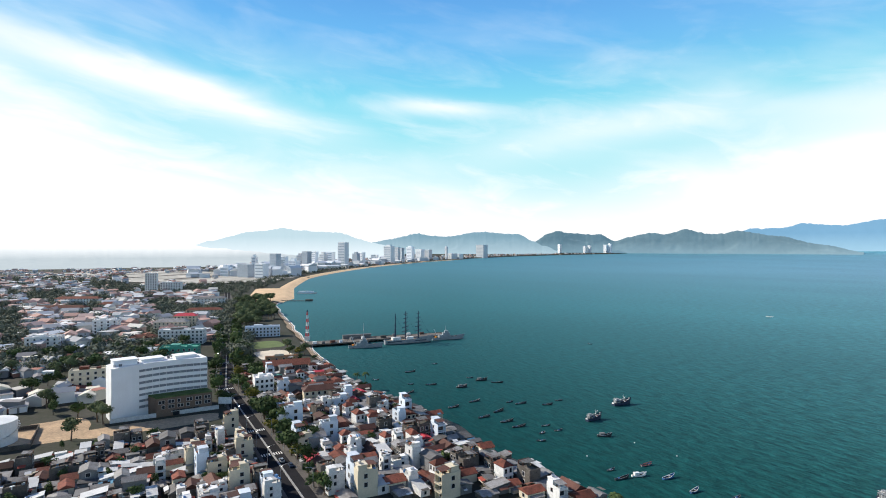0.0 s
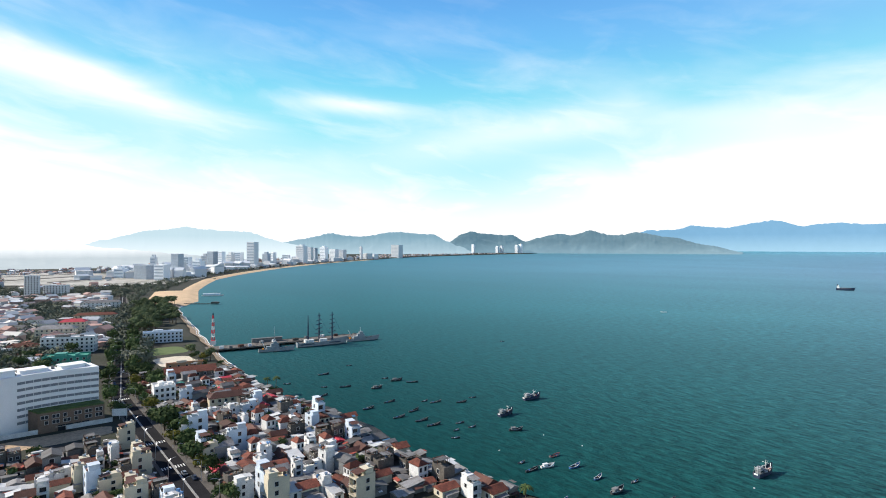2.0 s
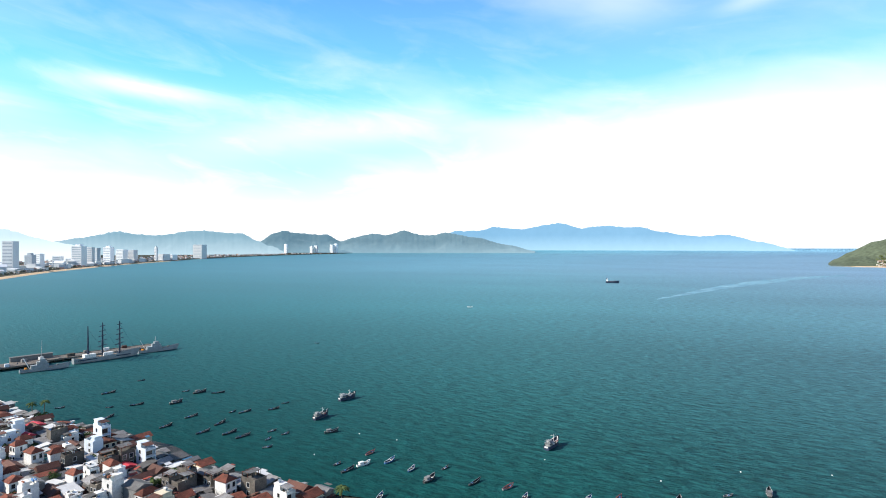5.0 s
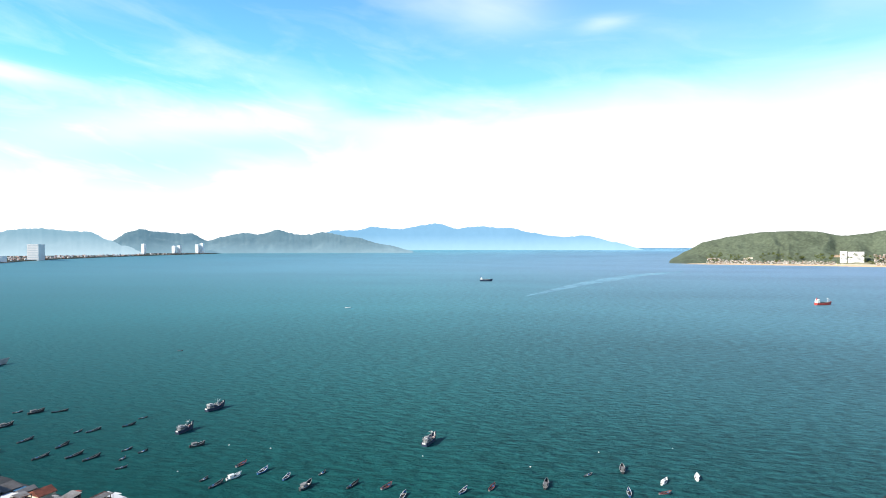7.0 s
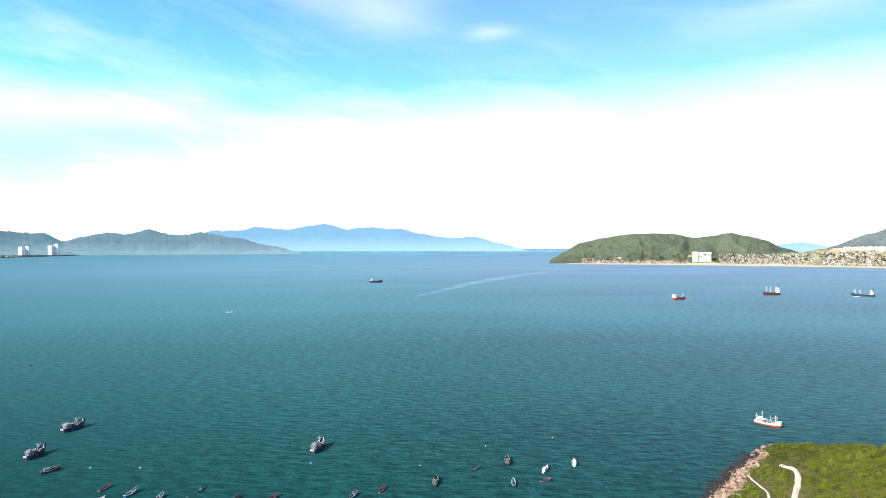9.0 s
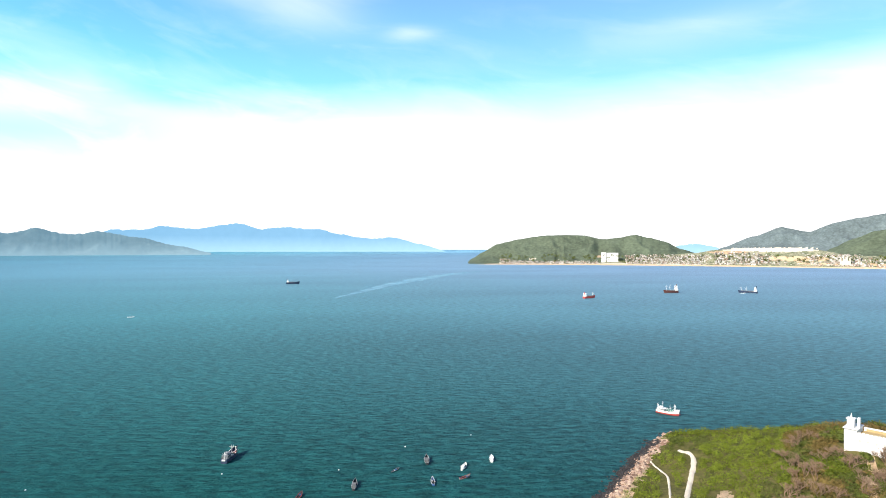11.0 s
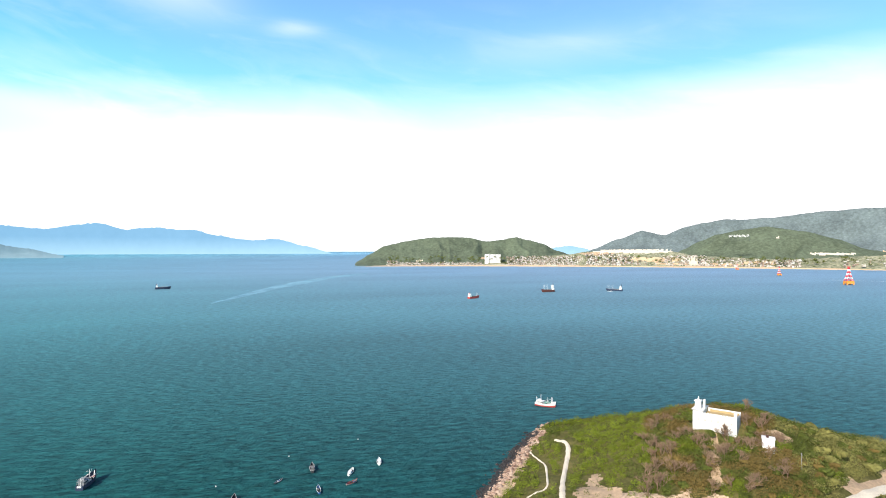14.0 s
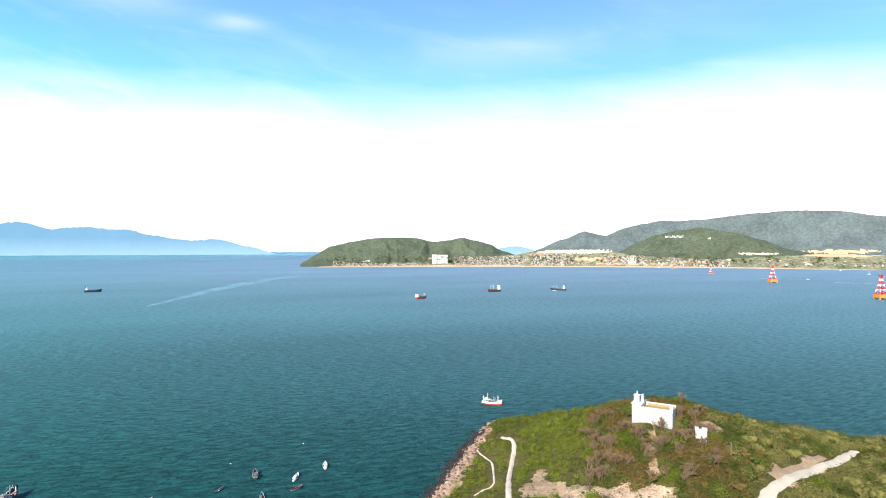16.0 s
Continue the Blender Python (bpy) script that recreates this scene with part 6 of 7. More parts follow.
def wake(x, y, a, length, w0, w1):
    """A pale churned trail on the water, behind a boat that heads along a."""
    vv, ff = [], []
    n = 24
    for i in range(n + 1):
        f = i / n
        w = w0 + (w1 - w0) * f + w1 * 0.4 * noise.noise(Vector((i * 0.6, x * 0.01, 0)))
        for s in (-1, 1):
            px, py = -length * f, s * w / 2 + 0.03 * length * math.sin(f * 2)
            c, q = math.cos(radians(a)), math.sin(radians(a))
            p = far(x + px * c - py * q, y + px * q + py * c, 0.12)
            vv.append(p)
    for i in range(n):
        ff.append((2 * i, 2 * i + 1, 2 * i + 3, 2 * i + 2))
    return tagged(mesh_object("wake", vv, ff, M_FOAM), "pale foam wake on the water", "wake", kind="stuff")


# ---- naval pier, ships alongside, beacon ----
PIER = Matrix.Translation((-140, 558, 0)) @ Matrix.Rotation(radians(21), 4, "Z")
pier = thing("pier", "grey concrete pier on piles with a rail", "pier", PIER)
part("deck_slab", boxes((-8, 150, -6, 6, 1.8, 2.6), (-8, 62, -15, -6, 1.8, 2.6), (40, 160, 6, 13, 1.8, 2.6)), M_STAIN, pier)
part("kerb", boxes((62, 150, -6, -5.6, 2.6, 3.0), (-8, 62, -15, -14.6, 2.6, 3.0), (40, 160, 12.6, 13, 2.6, 3.0)), M_PAVE, pier)
pile = bmesh.new()
tube(pile, (0, 0, -3), (0, 0, 1.8), 0.5, n=8)
pile_ob = part("pile", pile, M_STAIN, pier)
pile_ob.matrix_basis = pose(0, -4.5, 0)
for i in range(25):
    for y in (-4.5, 4.5):
        shared("pile", pile_ob.data, pier, (i * 6.2, y, 0))
part("shed", boxes((40, 70, 8.2, 12, 2.6, 6.2), (39.5, 70.5, 7.8, 12.3, 6.2, 6.5)), M_GREY, pier)
for i in range(9):
    shared("bollard", part("bollard", tube(bmesh.new(), (0, 0, 2.6), (0, 0, 3.5), 0.3, 0.4), M_NAVY, pier).data if i == 0 else bpy.data.meshes["bollard"], pier, (12 + i * 15, -5, 0))


M_SHIPGREY = mat("ship_grey_paint", (0.27, 0.30, 0.32), 0.55, 0.3, 0.3, 2.0)


for i, (x, y, w, m_) in enumerate(((8, -10, 4, M_WHITEHULL), (16, -12, 3, M_GREY), (26, -9, 5, M_RUST), (34, -11, 3, M_BLUE), (48, 2, 4, M_GREY), (60, 3, 3, M_WHITEHULL), (82, 2, 6, M_STAIN), (96, 9, 4, M_GREY), (112, 9, 6, M_WHITEHULL), (128, 9, 4, M_RUST))):
    c = part("container", boxes((-w / 2, w / 2, -1.2, 1.2, 0, 2.4)), m_)
    tagged(c, "freight container standing on the pier", "container", "pier freight")
    c.matrix_basis = PIER @ pose(x, y, 2.6, 0, 0, 12 * (i % 3))


def tall_ship():
    L, B, H = 52, 8.5, 4.2
    t = thing("sailing_ship", "white three masted sailing ship moored at the pier", "sailing ship", pose(-36, 572, 0, 0, 0, 24))
    bm = bmesh.new()
    hull(bm, L, B, H, 0.35, 0.7, 0.8, 14)
    part("hull", bm, M_SHIPGREY, t)
    part("bulwark_band", boxes((-L * 0.45, L * 0.36, -B * 0.47, -B * 0.46, H * 0.55, H * 0.75)), M_NAVY, t)
    bm = bmesh.new()
    deck(bm, L, B, H * 0.9, 0.7)
    part("deck", bm, M_DECK, t)
    part("deckhouse", boxes((-18, -9, -2.6, 2.6, H * 0.9, H + 2.6), (-3, 5, -2.2, 2.2, H * 0.9, H + 2.2)), M_WHITEHULL, t)
    bm = bmesh.new()
    tube(bm, (L * 0.47, 0, H * 1.3), (L * 0.47 + 12, 0, H * 1.3 + 4), 0.3, 0.12)
    part("bowsprit", bm, M_DECK, t)
    for x, h, yards in ((-14.5, 27, 0), (-3, 29, 5), (11, 29, 5)):
        bm = bmesh.new()
        tube(bm, (x, 0, H * 0.9), (x, 0, H + h), 0.85, 0.4, 8)
        m = part("mast", bm, M_NAVY, t)
        for k in range(yards):
            bm = bmesh.new()
            z = H + h * (0.3 + 0.15 * k)
            w = 8.0 - 1.0 * k
            tube(bm, (x - 0.72 * w, -0.7 * w, z), (x + 0.72 * w, 0.7 * w, z), 0.36, n=6)
            part("yard", bm, M_NAVY, m)
        bm = bmesh.new()
        for y in (-B * 0.48, B * 0.48):
            for dx in (-2, 0, 2):
                tube(bm, (x + dx, y, H), (x, 0, H + h * 0.75), 0.06, n=3)
        tube(bm, (x, 0, H + h * 0.9), (x + 13, 0, H + 3), 0.07, n=3)
        part("rigging", bm, M_NAVY, m)
    return t


tall_ship()


def patrol_ship(label, m, L, mast):
    t = thing("patrol_ship", label, "ship", m)
    B, H = L * 0.17, L * 0.075
    bm = bmesh.new()
    hull(bm, L, B, H, 0.5, 0.8, 0.6)
    part("hull", bm, M_SHIPGREY, t)
    bm = bmesh.new()
    deck(bm, L, B, H * 0.9, 0.8)
    part("deck", bm, M_STAIN, t)
    s = part("superstructure", boxes((-L * 0.28, L * 0.08, -B * 0.36, B * 0.36, H * 0.8, H + 2.6), (-L * 0.16, L * 0.05, -B * 0.3, B * 0.3, H + 2.6, H + 5.0), (-L * 0.1, L * 0.01, -B * 0.24, B * 0.24, H + 5.0, H + 7.0)), M_SHIPGREY, t)
    part("window_band", boxes((L * 0.05, L * 0.05 + 0.05, -B * 0.26, B * 0.26, H + 3.6, H + 4.4)), M_GLASS, s)
    bm = bmesh.new()
    tube(bm, (-L * 0.06, 0, H + 5), (-L * 0.06, 0, H + mast), 0.3, 0.12, 6)
    tube(bm, (-L * 0.06, -2, H + mast * 0.7), (-L * 0.06, 2, H + mast * 0.7), 0.1, n=5)
    part("mast", bm, M_STEEL, t)
    bm = bmesh.new()
    tube(bm, (-L * 0.3, 0, H), (-L * 0.42, 2, H + 9), 0.3, 0.2, 6)
    part("derrick", bm, M_WHITEHULL, t)
    part("life_raft", boxes((-L * 0.4, -L * 0.35, -1, 1, H, H + 1.2)), M_ORANGE, t)
    part("gun_mount", boxes((L * 0.24, L * 0.3, -0.8, 0.8, H, H + 1.6)), M_GREY, t)
    return t


patrol_ship("grey patrol ship with tall mast beside the pier", pose(-77, 545, 0, 0, 0, 17), 33, 22)
patrol_ship("grey white naval ship at the pier head", pose(5, 594, 0, 0, 0, 20), 36, 12)

beacon = thing("beacon_tower", "red and white banded lattice beacon tower", "tower", pose(-143, 578, 2.8) @ Matrix.Diagonal((0.68, 0.68, 1, 1)))
part("base", boxes((-3.5, 3.5, -3.5, 3.5, -1, 3.2)), M_WHITE, beacon)
for k in range(7):
    z0, z1 = 3.2 + k * 3.7, 6.9 + k * 3.7
    r0, r1 = 2.3 - 0.23 * k, 2.07 - 0.23 * k
    bm = bmesh.new()
    for sx, sy in ((-1, -1), (1, -1), (1, 1), (-1, 1)):
        tube(bm, (sx * r0, sy * r0, z0), (sx * r1, sy * r1, z1), 0.3, n=5)
        tube(bm, (sx * r0, sy * r0, z0), (sy * r1, -sx * r1, z1), 0.16, n=4)
    box(bm, -r0, r0, -r0, r0, z0, z0 + 0.4)
    part("tower_section", bm, M_REDPAINT if k % 2 == 0 else M_WHITEHULL, beacon)
part("lantern", boxes((-0.6, 0.6, -0.6, 0.6, 29.5, 31.0), (-1.0, 1.0, -1.0, 1.0, 29.1, 29.5)), M_NAVY, beacon)
jetty = thing("jetty", "thin dark jetty off the beach", "pier", pose(-300, 1010, 0, 0, 0, -8))
part("walkway", boxes((-10, 58, -1.6, 1.6, 1.4, 2.0), (50, 62, -4, 4, 1.4, 4.5)), M_STAIN, jetty)
for i in range(8):
    part("pile", tube(bmesh.new(), (i * 7, 0, -2), (i * 7, 0, 1.4), 0.4), M_STAIN, jetty)
ferry = thing("floating_restaurant", "long pale green moored passenger boat", "boat", pose(-292, 1175, 0, 0, 0, 2))
bm = bmesh.new()
hull(bm, 40, 9, 2, 0.2, 0.85, 0.6)
part("hull", bm, M_WHITEHULL, ferry)
part("cabin", boxes((-17, 14, -3.6, 3.6, 1.8, 5.0), (-18, 15, -4, 4, 5.0, 5.3)), M_BLUE, ferry)

# ---- high-rise hotels along the far beach ----
def highrise(name_label, az, d, w, h, wall, depth=0.8, crown=0.0, turn=0.0):
    s = sheet_scale(d)
    x, y, z = bearing(az, d, 3)
    t = thing("high_rise", name_label, "tower block", pose(x, y, z, 0, 0, -az + turn), group="beach hotels")
    w, h, dp = w * s, h * s, w * depth * s
    fl = 9.0 * s
    n = max(3, min(9, int(h / fl)))
    bm = boxes((-w / 2, w / 2, -dp / 2, dp / 2, -4, h))
    if crown:
        box(bm, -w * crown / 2, w * crown / 2, -dp * 0.3, dp * 0.3, h, h + 9 * s)
    part("wall", bm, wall, t)
    for k in range(n):
        part("window_band", boxes((-w * 0.44, w * 0.44, -dp / 2 - 0.4 * s, -dp / 2 + 0.3, h * (k + 0.25) / n, h * (k + 0.62) / n)), M_FARWIN, t)
    return t


# azimuth, true distance, width, height
for k, (az, d, w, h, dark) in enumerate(((-21.55, 1951, 32, 30, 0), (-19.7, 1857, 46, 42, 1), (-18.3, 1777, 34, 46, 0), (-18.95, 2050, 18, 62, 0), (-17.0, 1902, 30, 75, 1), (-16.2, 2347, 30, 58, 0), (-15.2, 2135, 34, 46, 0),
                                         (-13.95, 2444, 34, 78, 1), (-13.15, 2638, 28, 76, 0), (-12.3, 2800, 34, 62, 0), (-11.6, 2862, 40, 70, 0), (-10.3, 2768, 44, 120, 0), (-9.0, 3000, 34, 62, 1), (-8.4, 3224, 34, 66, 0), (-7.1, 3452, 40, 50, 0),
                                         (-5.6, 3326, 54, 102, 0), (-4.75, 3500, 30, 96, 0), (-4.3, 3600, 30, 92, 1), (-3.4, 4033, 50, 96, 0), (-2.4, 4412, 60, 80, 0), (-1.6, 4500, 60, 76, 0), (0.35, 4424, 20, 96, 0), (4.05, 5192, 90, 118, 0),
                                         (12.0, 9000, 50, 145, 0), (14.5, 9200, 50, 110, 0), (14.95, 9200, 50, 125, 0), (16.5, 9400, 55, 140, 0), (16.9, 9400, 55, 150, 0), (0.9, 4500, 80, 46, 0), (1.6, 4600, 70, 40, 0), (-14.6, 2500, 26, 60, 0), (-16.6, 2100, 22, 44, 0))):
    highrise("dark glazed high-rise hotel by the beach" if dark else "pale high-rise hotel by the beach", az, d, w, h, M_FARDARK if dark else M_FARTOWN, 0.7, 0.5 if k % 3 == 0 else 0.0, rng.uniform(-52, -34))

# ---- island resort ----
already = set(scene.objects)
rs = sheet_scale(3650)
x, y, z = bearing(77.05, 3650, 22)
hotel = thing("resort_hotel", "wide white resort hotel block on the island shore", "hotel", pose(x, y, z, 0, 0, -77))
W, HH = 104 * rs, 54 * rs
part("wing", boxes((-W / 2, -W * 0.2, -9, 9, -14, HH)), M_WHITE, hotel)
part("wing", boxes((-W * 0.16, W / 2, -9, 9, -14, HH * 0.96)), M_WHITE, hotel)
part("link", boxes((-W * 0.2, -W * 0.16, -6, 7, -14, HH * 0.9)), M_GREY, hotel)
for k in range(9):
    part("window_band", boxes((-W * 0.48, -W * 0.22, -9.5, -8.8, HH * (k + 0.3) / 9.6, HH * (k + 0.6) / 9.6)), M_FRAME, hotel)
    part("window_band", boxes((-W * 0.14, W * 0.48, -9.5, -8.8, HH * (k + 0.3) / 9.6, HH * (k + 0.6) / 9.6)), M_FRAME, hotel)


def shore_spots(n, a0, a1, low, high, seed, d=3520):
    r = random.Random(seed)
    out = []
    for i in range(n):
        az = a0 + (a1 - a0) * r.random()
        el = low + (high - low) * r.random() ** 1.3
        dd = d + 260 * (el - low) / max(0.01, high - low)
        out.append((az, dd, EYE + dd * math.tan(radians(el)) - 1))
    return out


many_houses("resort_villas", "countless tan and red roofed resort villas", shore_spots(800, 66, 76, -1.52, -1.05, 1) + shore_spots(1000, 78.5, 86.5, -1.5, -0.55, 2), 4.8, M_RESORT, rng)
many_houses("resort_town", "crowded pale resort buildings on the shore", shore_spots(300, 86.5, 90, -1.45, -0.3, 6) + shore_spots(800, 90, 97.5, -1.5, -0.5, 3) + shore_spots(260, 97.5, 105, -1.45, -0.8, 4) + shore_spots(60, 108, 117, -1.3, -0.8, 5), 6.5, M_RESORT, rng)


def isle_woods(r):
    az = r.uniform(66, 118)
    el = r.uniform(-1.45, -0.6)
    d = 3540 + 300 * r.random()
    return d, az, EYE + d * math.tan(radians(el)) - 4


far_woods("resort_trees", "green trees among the resort houses", 650, isle_woods, 9, M_BUSHDARK, 9)


# resort castle with spires
x, y, z = bearing(96.4, 3560, 20)
castle = thing("castle", "pale resort castle with pointed towers", "castle", pose(x, y, z, 0, 0, -96))
part("keep", boxes((-22, 22, -8, 8, -20, 14), (-10, 10, -7, 7, 14, 24)), M_CREAM, castle)
for xx, h in ((-18, 36), (-6, 46), (8, 42), (19, 34)):
    bm = bmesh.new()
    tube(bm, (xx, -4, -10), (xx, -4, h * 0.7), 3, n=8)
    tube(bm, (xx, -4, h * 0.7), (xx, -4, h), 3.4, 0.1, n=8)
    part("turret", bm, M_CREAM, castle)

# hillside sign: plain white bars
sign = thing("hillside_sign", "row of white sign shapes on the wooded hill", "sign", pose(*bearing(100.25, 4050, EYE + 4050 * math.tan(radians(1.22))), 0, 0, -100))
for i in range(8):
    w = 9.5
    x0 = (i - 4) * 13.2
    bm = boxes((x0, x0 + 2.4, -0.5, 0.5, 0, 13), (x0 + 2.4, x0 + w, -0.5, 0.5, 10.2, 13) if i % 2 else (x0 + 2.4, x0 + w, -0.5, 0.5, 0, 2.8), (x0 + w - 2.4, x0 + w, -0.5, 0.5, 3, 10))
    part("sign_shape", bm, M_WHITE, sign)
part("scaffold", boxes((-56, 54, 1.5, 2.0, 1, 2), (-56, 54, 1.5, 2.0, 9, 10), *[(x, x + 0.6, 1.5, 2.2, -22, 12) for x in range(-52, 56, 13)]), M_NAVY, sign)


# ---- cable car towers in the strait ----
def cable_tower(x, y, h, turn):
    d = math.hypot(x, y)
    s = sheet_scale(d)
    X, Y, Z = far(x, y, 0)
    t = thing("cable_tower", "red and white lattice cable car tower on orange footing", "tower", pose(X, Y, Z, 0, 0, turn), group="cable car towers")
    h *= s * 0.88
    w = h * 0.21
    part("footing", boxes((-w * 0.9, w * 0.9, -w * 0.9, w * 0.9, h * 0.07, h * 0.2), *[(a * w * 0.75 - w * 0.13, a * w * 0.75 + w * 0.13, b * w * 0.75 - w * 0.13, b * w * 0.75 + w * 0.13, -4, h * 0.07) for a in (-1, 1) for b in (-1, 1)]), M_ORANGE, t)
    n = 7
    for k in range(n):
        f0, f1 = k / n, (k + 1) / n
        z0, z1 = h * (0.2 + 0.75 * f0), h * (0.2 + 0.75 * f1)
        r0, r1 = (w * (0.62 * (1 - f) ** 1.5 + 0.12) for f in (f0, f1))
        bm = bmesh.new()
        for a, b in ((-1, -1), (1, -1), (1, 1), (-1, 1)):
            tube(bm, (a * r0, b * r0, z0), (a * r1, b * r1, z1), w * 0.085, n=5)
            tube(bm, (a * r0, b * r0, z0), (b * r1, -a * r1, z1), w * 0.05, n=4)
        box(bm, -r1, r1, -r1, r1, z1 - w * 0.06, z1)
        part("lattice_section", bm, M_REDPAINT if k % 2 == 0 else M_WHITEHULL, t)
    part("cross_arm", boxes((-w * 0.6, w * 0.6, -w * 0.12, w * 0.12, h * 0.95, h * 1.0)), M_REDPAINT, t)
    return t


for x, y, h in ((1281, -624, 57), (1880, -624, 60), (2467, -587, 38), (3150, -560, 34), (820, -640, 60)):
    cable_tower(x, y, h, 10)
SAIL = thing("yacht", "small white moored yacht by the resort", "yacht", group="yachts")
bm = bmesh.new()
hull(bm, 16, 4.5, 1.6, 0.4, 0.7, 0.4)
part("hull", bm, M_WHITEHULL, SAIL)
part("mast", tube(bmesh.new(), (0, 0, 1), (0, 0, 17), 0.35, 0.15), M_WHITEHULL, SAIL)
part("cabin", boxes((-4, 3, -1.4, 1.4, 1.5, 3.0)), M_WHITEHULL, SAIL)
for az, el, big in ((86.3, -1.35, 1.0), (87.2, -1.3, 1.3), (88.6, -1.3, 0.7), (89.9, -1.45, 1.2), (90.6, -1.5, 1.5), (91.0, -1.5, 1.0), (82.6, -1.5, 0.9), (98.9, -1.65, 1.0), (79.3, -1.4, 0.8), (113.3, -1.75, 1.0), (112.0, -1.7, 0.7), (115.2, -2.0, 0.9)):
    d = EYE / math.tan(radians(-el))
    x, y, z = bearing(az, d)
    put(SAIL, pose(x, y, z, 0, 0, rng.uniform(0, 360)) @ Matrix.Diagonal((big, big, big * 0.9, 1)))
for az, el, ln in ((111.0, -2.55, 150), (116.5, -2.75, 130)):
    d = EYE / math.tan(radians(-el))
    a = radians(az)
    wake(math.sin(a) * d, math.cos(a) * d, -az, ln, 2, 9)
    put(SAIL, pose(math.sin(a) * d, math.cos(a) * d, 0, 0, 0, -az) @ Matrix.Diagonal((0.7, 0.7, 0.25, 1)))
wake(1436, 19, -15, 45, 4, 9)
# a long calm slick where two currents meet
M_SLICK = mat("calm_slick", (0.17, 0.34, 0.42), 0.5, 0.35, 0.012, 0.06, 0.0, tint=(0.06, 0.22, 0.32))
vv, ff = [], []
for i in range(61):
    f = i / 60
    az, d = 49.0 + 15.0 * f, 1130 + 1300 * f ** 1.2
    w = (36 + 170 * f) * (0.5 + math.sin(math.pi * min(1.0, f * 1.05))) * (1 + 0.7 * noise.noise(Vector((i * 0.35, 1, 0))))
    o = 20 * noise.noise(Vector((i * 0.2, 5, 0)))
    vv += [bearing(az, d + o - w * 0.5, 0.15), bearing(az, d + o + w * 0.5, 0.15)]
for i in range(60):
    ff.append((2 * i, 2 * i + 1, 2 * i + 3, 2 * i + 2))
tagged(mesh_object("slick", vv, ff, M_SLICK), "long pale slick of calm water in the bay", "water", kind="structure")


# ---- scrub headland ----
def west_shore(x):
    return 54 - 0.10 * (x - 216) + 2.5 * noise.noise(Vector((x * 0.08, 0, 0)))


def far_shore(y):
    return 342 - 27 * max(0.0, (y + 12) / 56) ** 2 + 4 * noise.noise(Vector((0, y * 0.05, 4))) - 0.0012 * max(0.0, -y - 60) ** 2


def hill_z(x, y):
    dy = y + 45
    sy = 41 if dy > 0 else 53
    z = 23.6 * math.exp(-((x - 272) / (92 if x < 272 else 66)) ** 2 - (dy / sy) ** 2)
    z += 6.0 * math.exp(-((x - 200) / 45) ** 2 - ((y - 12) / 26) ** 2)
    z += 2.0 * math.exp(-((x - 282) / 14) ** 2 - ((y - 26) / 12) ** 2)
    z += 2.0 * math.exp(-((x - 240) / 50) ** 2 - ((y + 150) / 50) ** 2)
    z -= 4.5 * math.exp(-((x - 251) / 12) ** 2 - ((y + 41) / 15) ** 2)
    z += 2.2 + 1.6 * hills(x, y, 0.03, 1.0) + 0.5 * hills(x, y, 0.12, 2.0)
    edge = min(west_shore(x) - y, far_shore(y) - x)
    ramp = 0.62 * edge
    z = min(z, ramp) if edge > 0 else -3.0 + max(-3.0, edge * 0.4) + 3.0 * (edge > -1) * 0
    return max(z, -4.0)


HX, HY = 290, 330
verts, faces = [], []
for i in range(HX + 1):
    for j in range(HY + 1):
        x, y = 168 + 200 * i / HX, 66 - 306 * j / HY
        verts.append((x, y, hill_z(x, y)))
for i in range(HX):
    for j in range(HY):
        a = i * (HY + 1) + j
        faces.append((a, a + 1, a + HY + 2, a + HY + 1))
HEADLAND = tagged(mesh_object("headland", verts, faces, M_HILLSOIL, True), "scrub covered hill headland above the sea", "headland", kind="structure")


def track(name, label, points, width, material, lift=0.25):
    """A footpath or dirt track laid on the hill through (x, y) points."""
    pts = []
    for (x0, y0), (x1, y1) in zip(points, points[1:]):
        for k in range(8):
            f = k / 8
            pts.append(Vector((x0 + (x1 - x0) * f, y0 + (y1 - y0) * f, 0)))
    pts = [sum((pts[max(0, min(len(pts) - 1, i + o))] for o in range(-4, 5)), Vector()) / 9 for i in range(len(pts))]
    vv, ff = [], []
    for i, p in enumerate(pts):
        q = pts[min(i + 1, len(pts) - 1)] - pts[max(i - 1, 0)]
        side = Vector((-q.y, q.x, 0)).normalized()
        w = width * (1 + 0.35 * noise.noise(Vector((i * 0.3, width, 0))))
        for s in (-1, -0.5, 0, 0.5, 1):
            c = p + side * w * s / 2
            c.z = hill_z(c.x, c.y) + (lift if abs(s) < 1 else -0.3)
            vv.append(tuple(c))
    for i in range(len(pts) - 1):
        for k in range(4):
            a = 5 * i + k
            ff.append((a, a + 1, a + 6, a + 5))
    tagged(mesh_object(name, vv, ff, material, True), label, "path", kind="structure")
    return pts


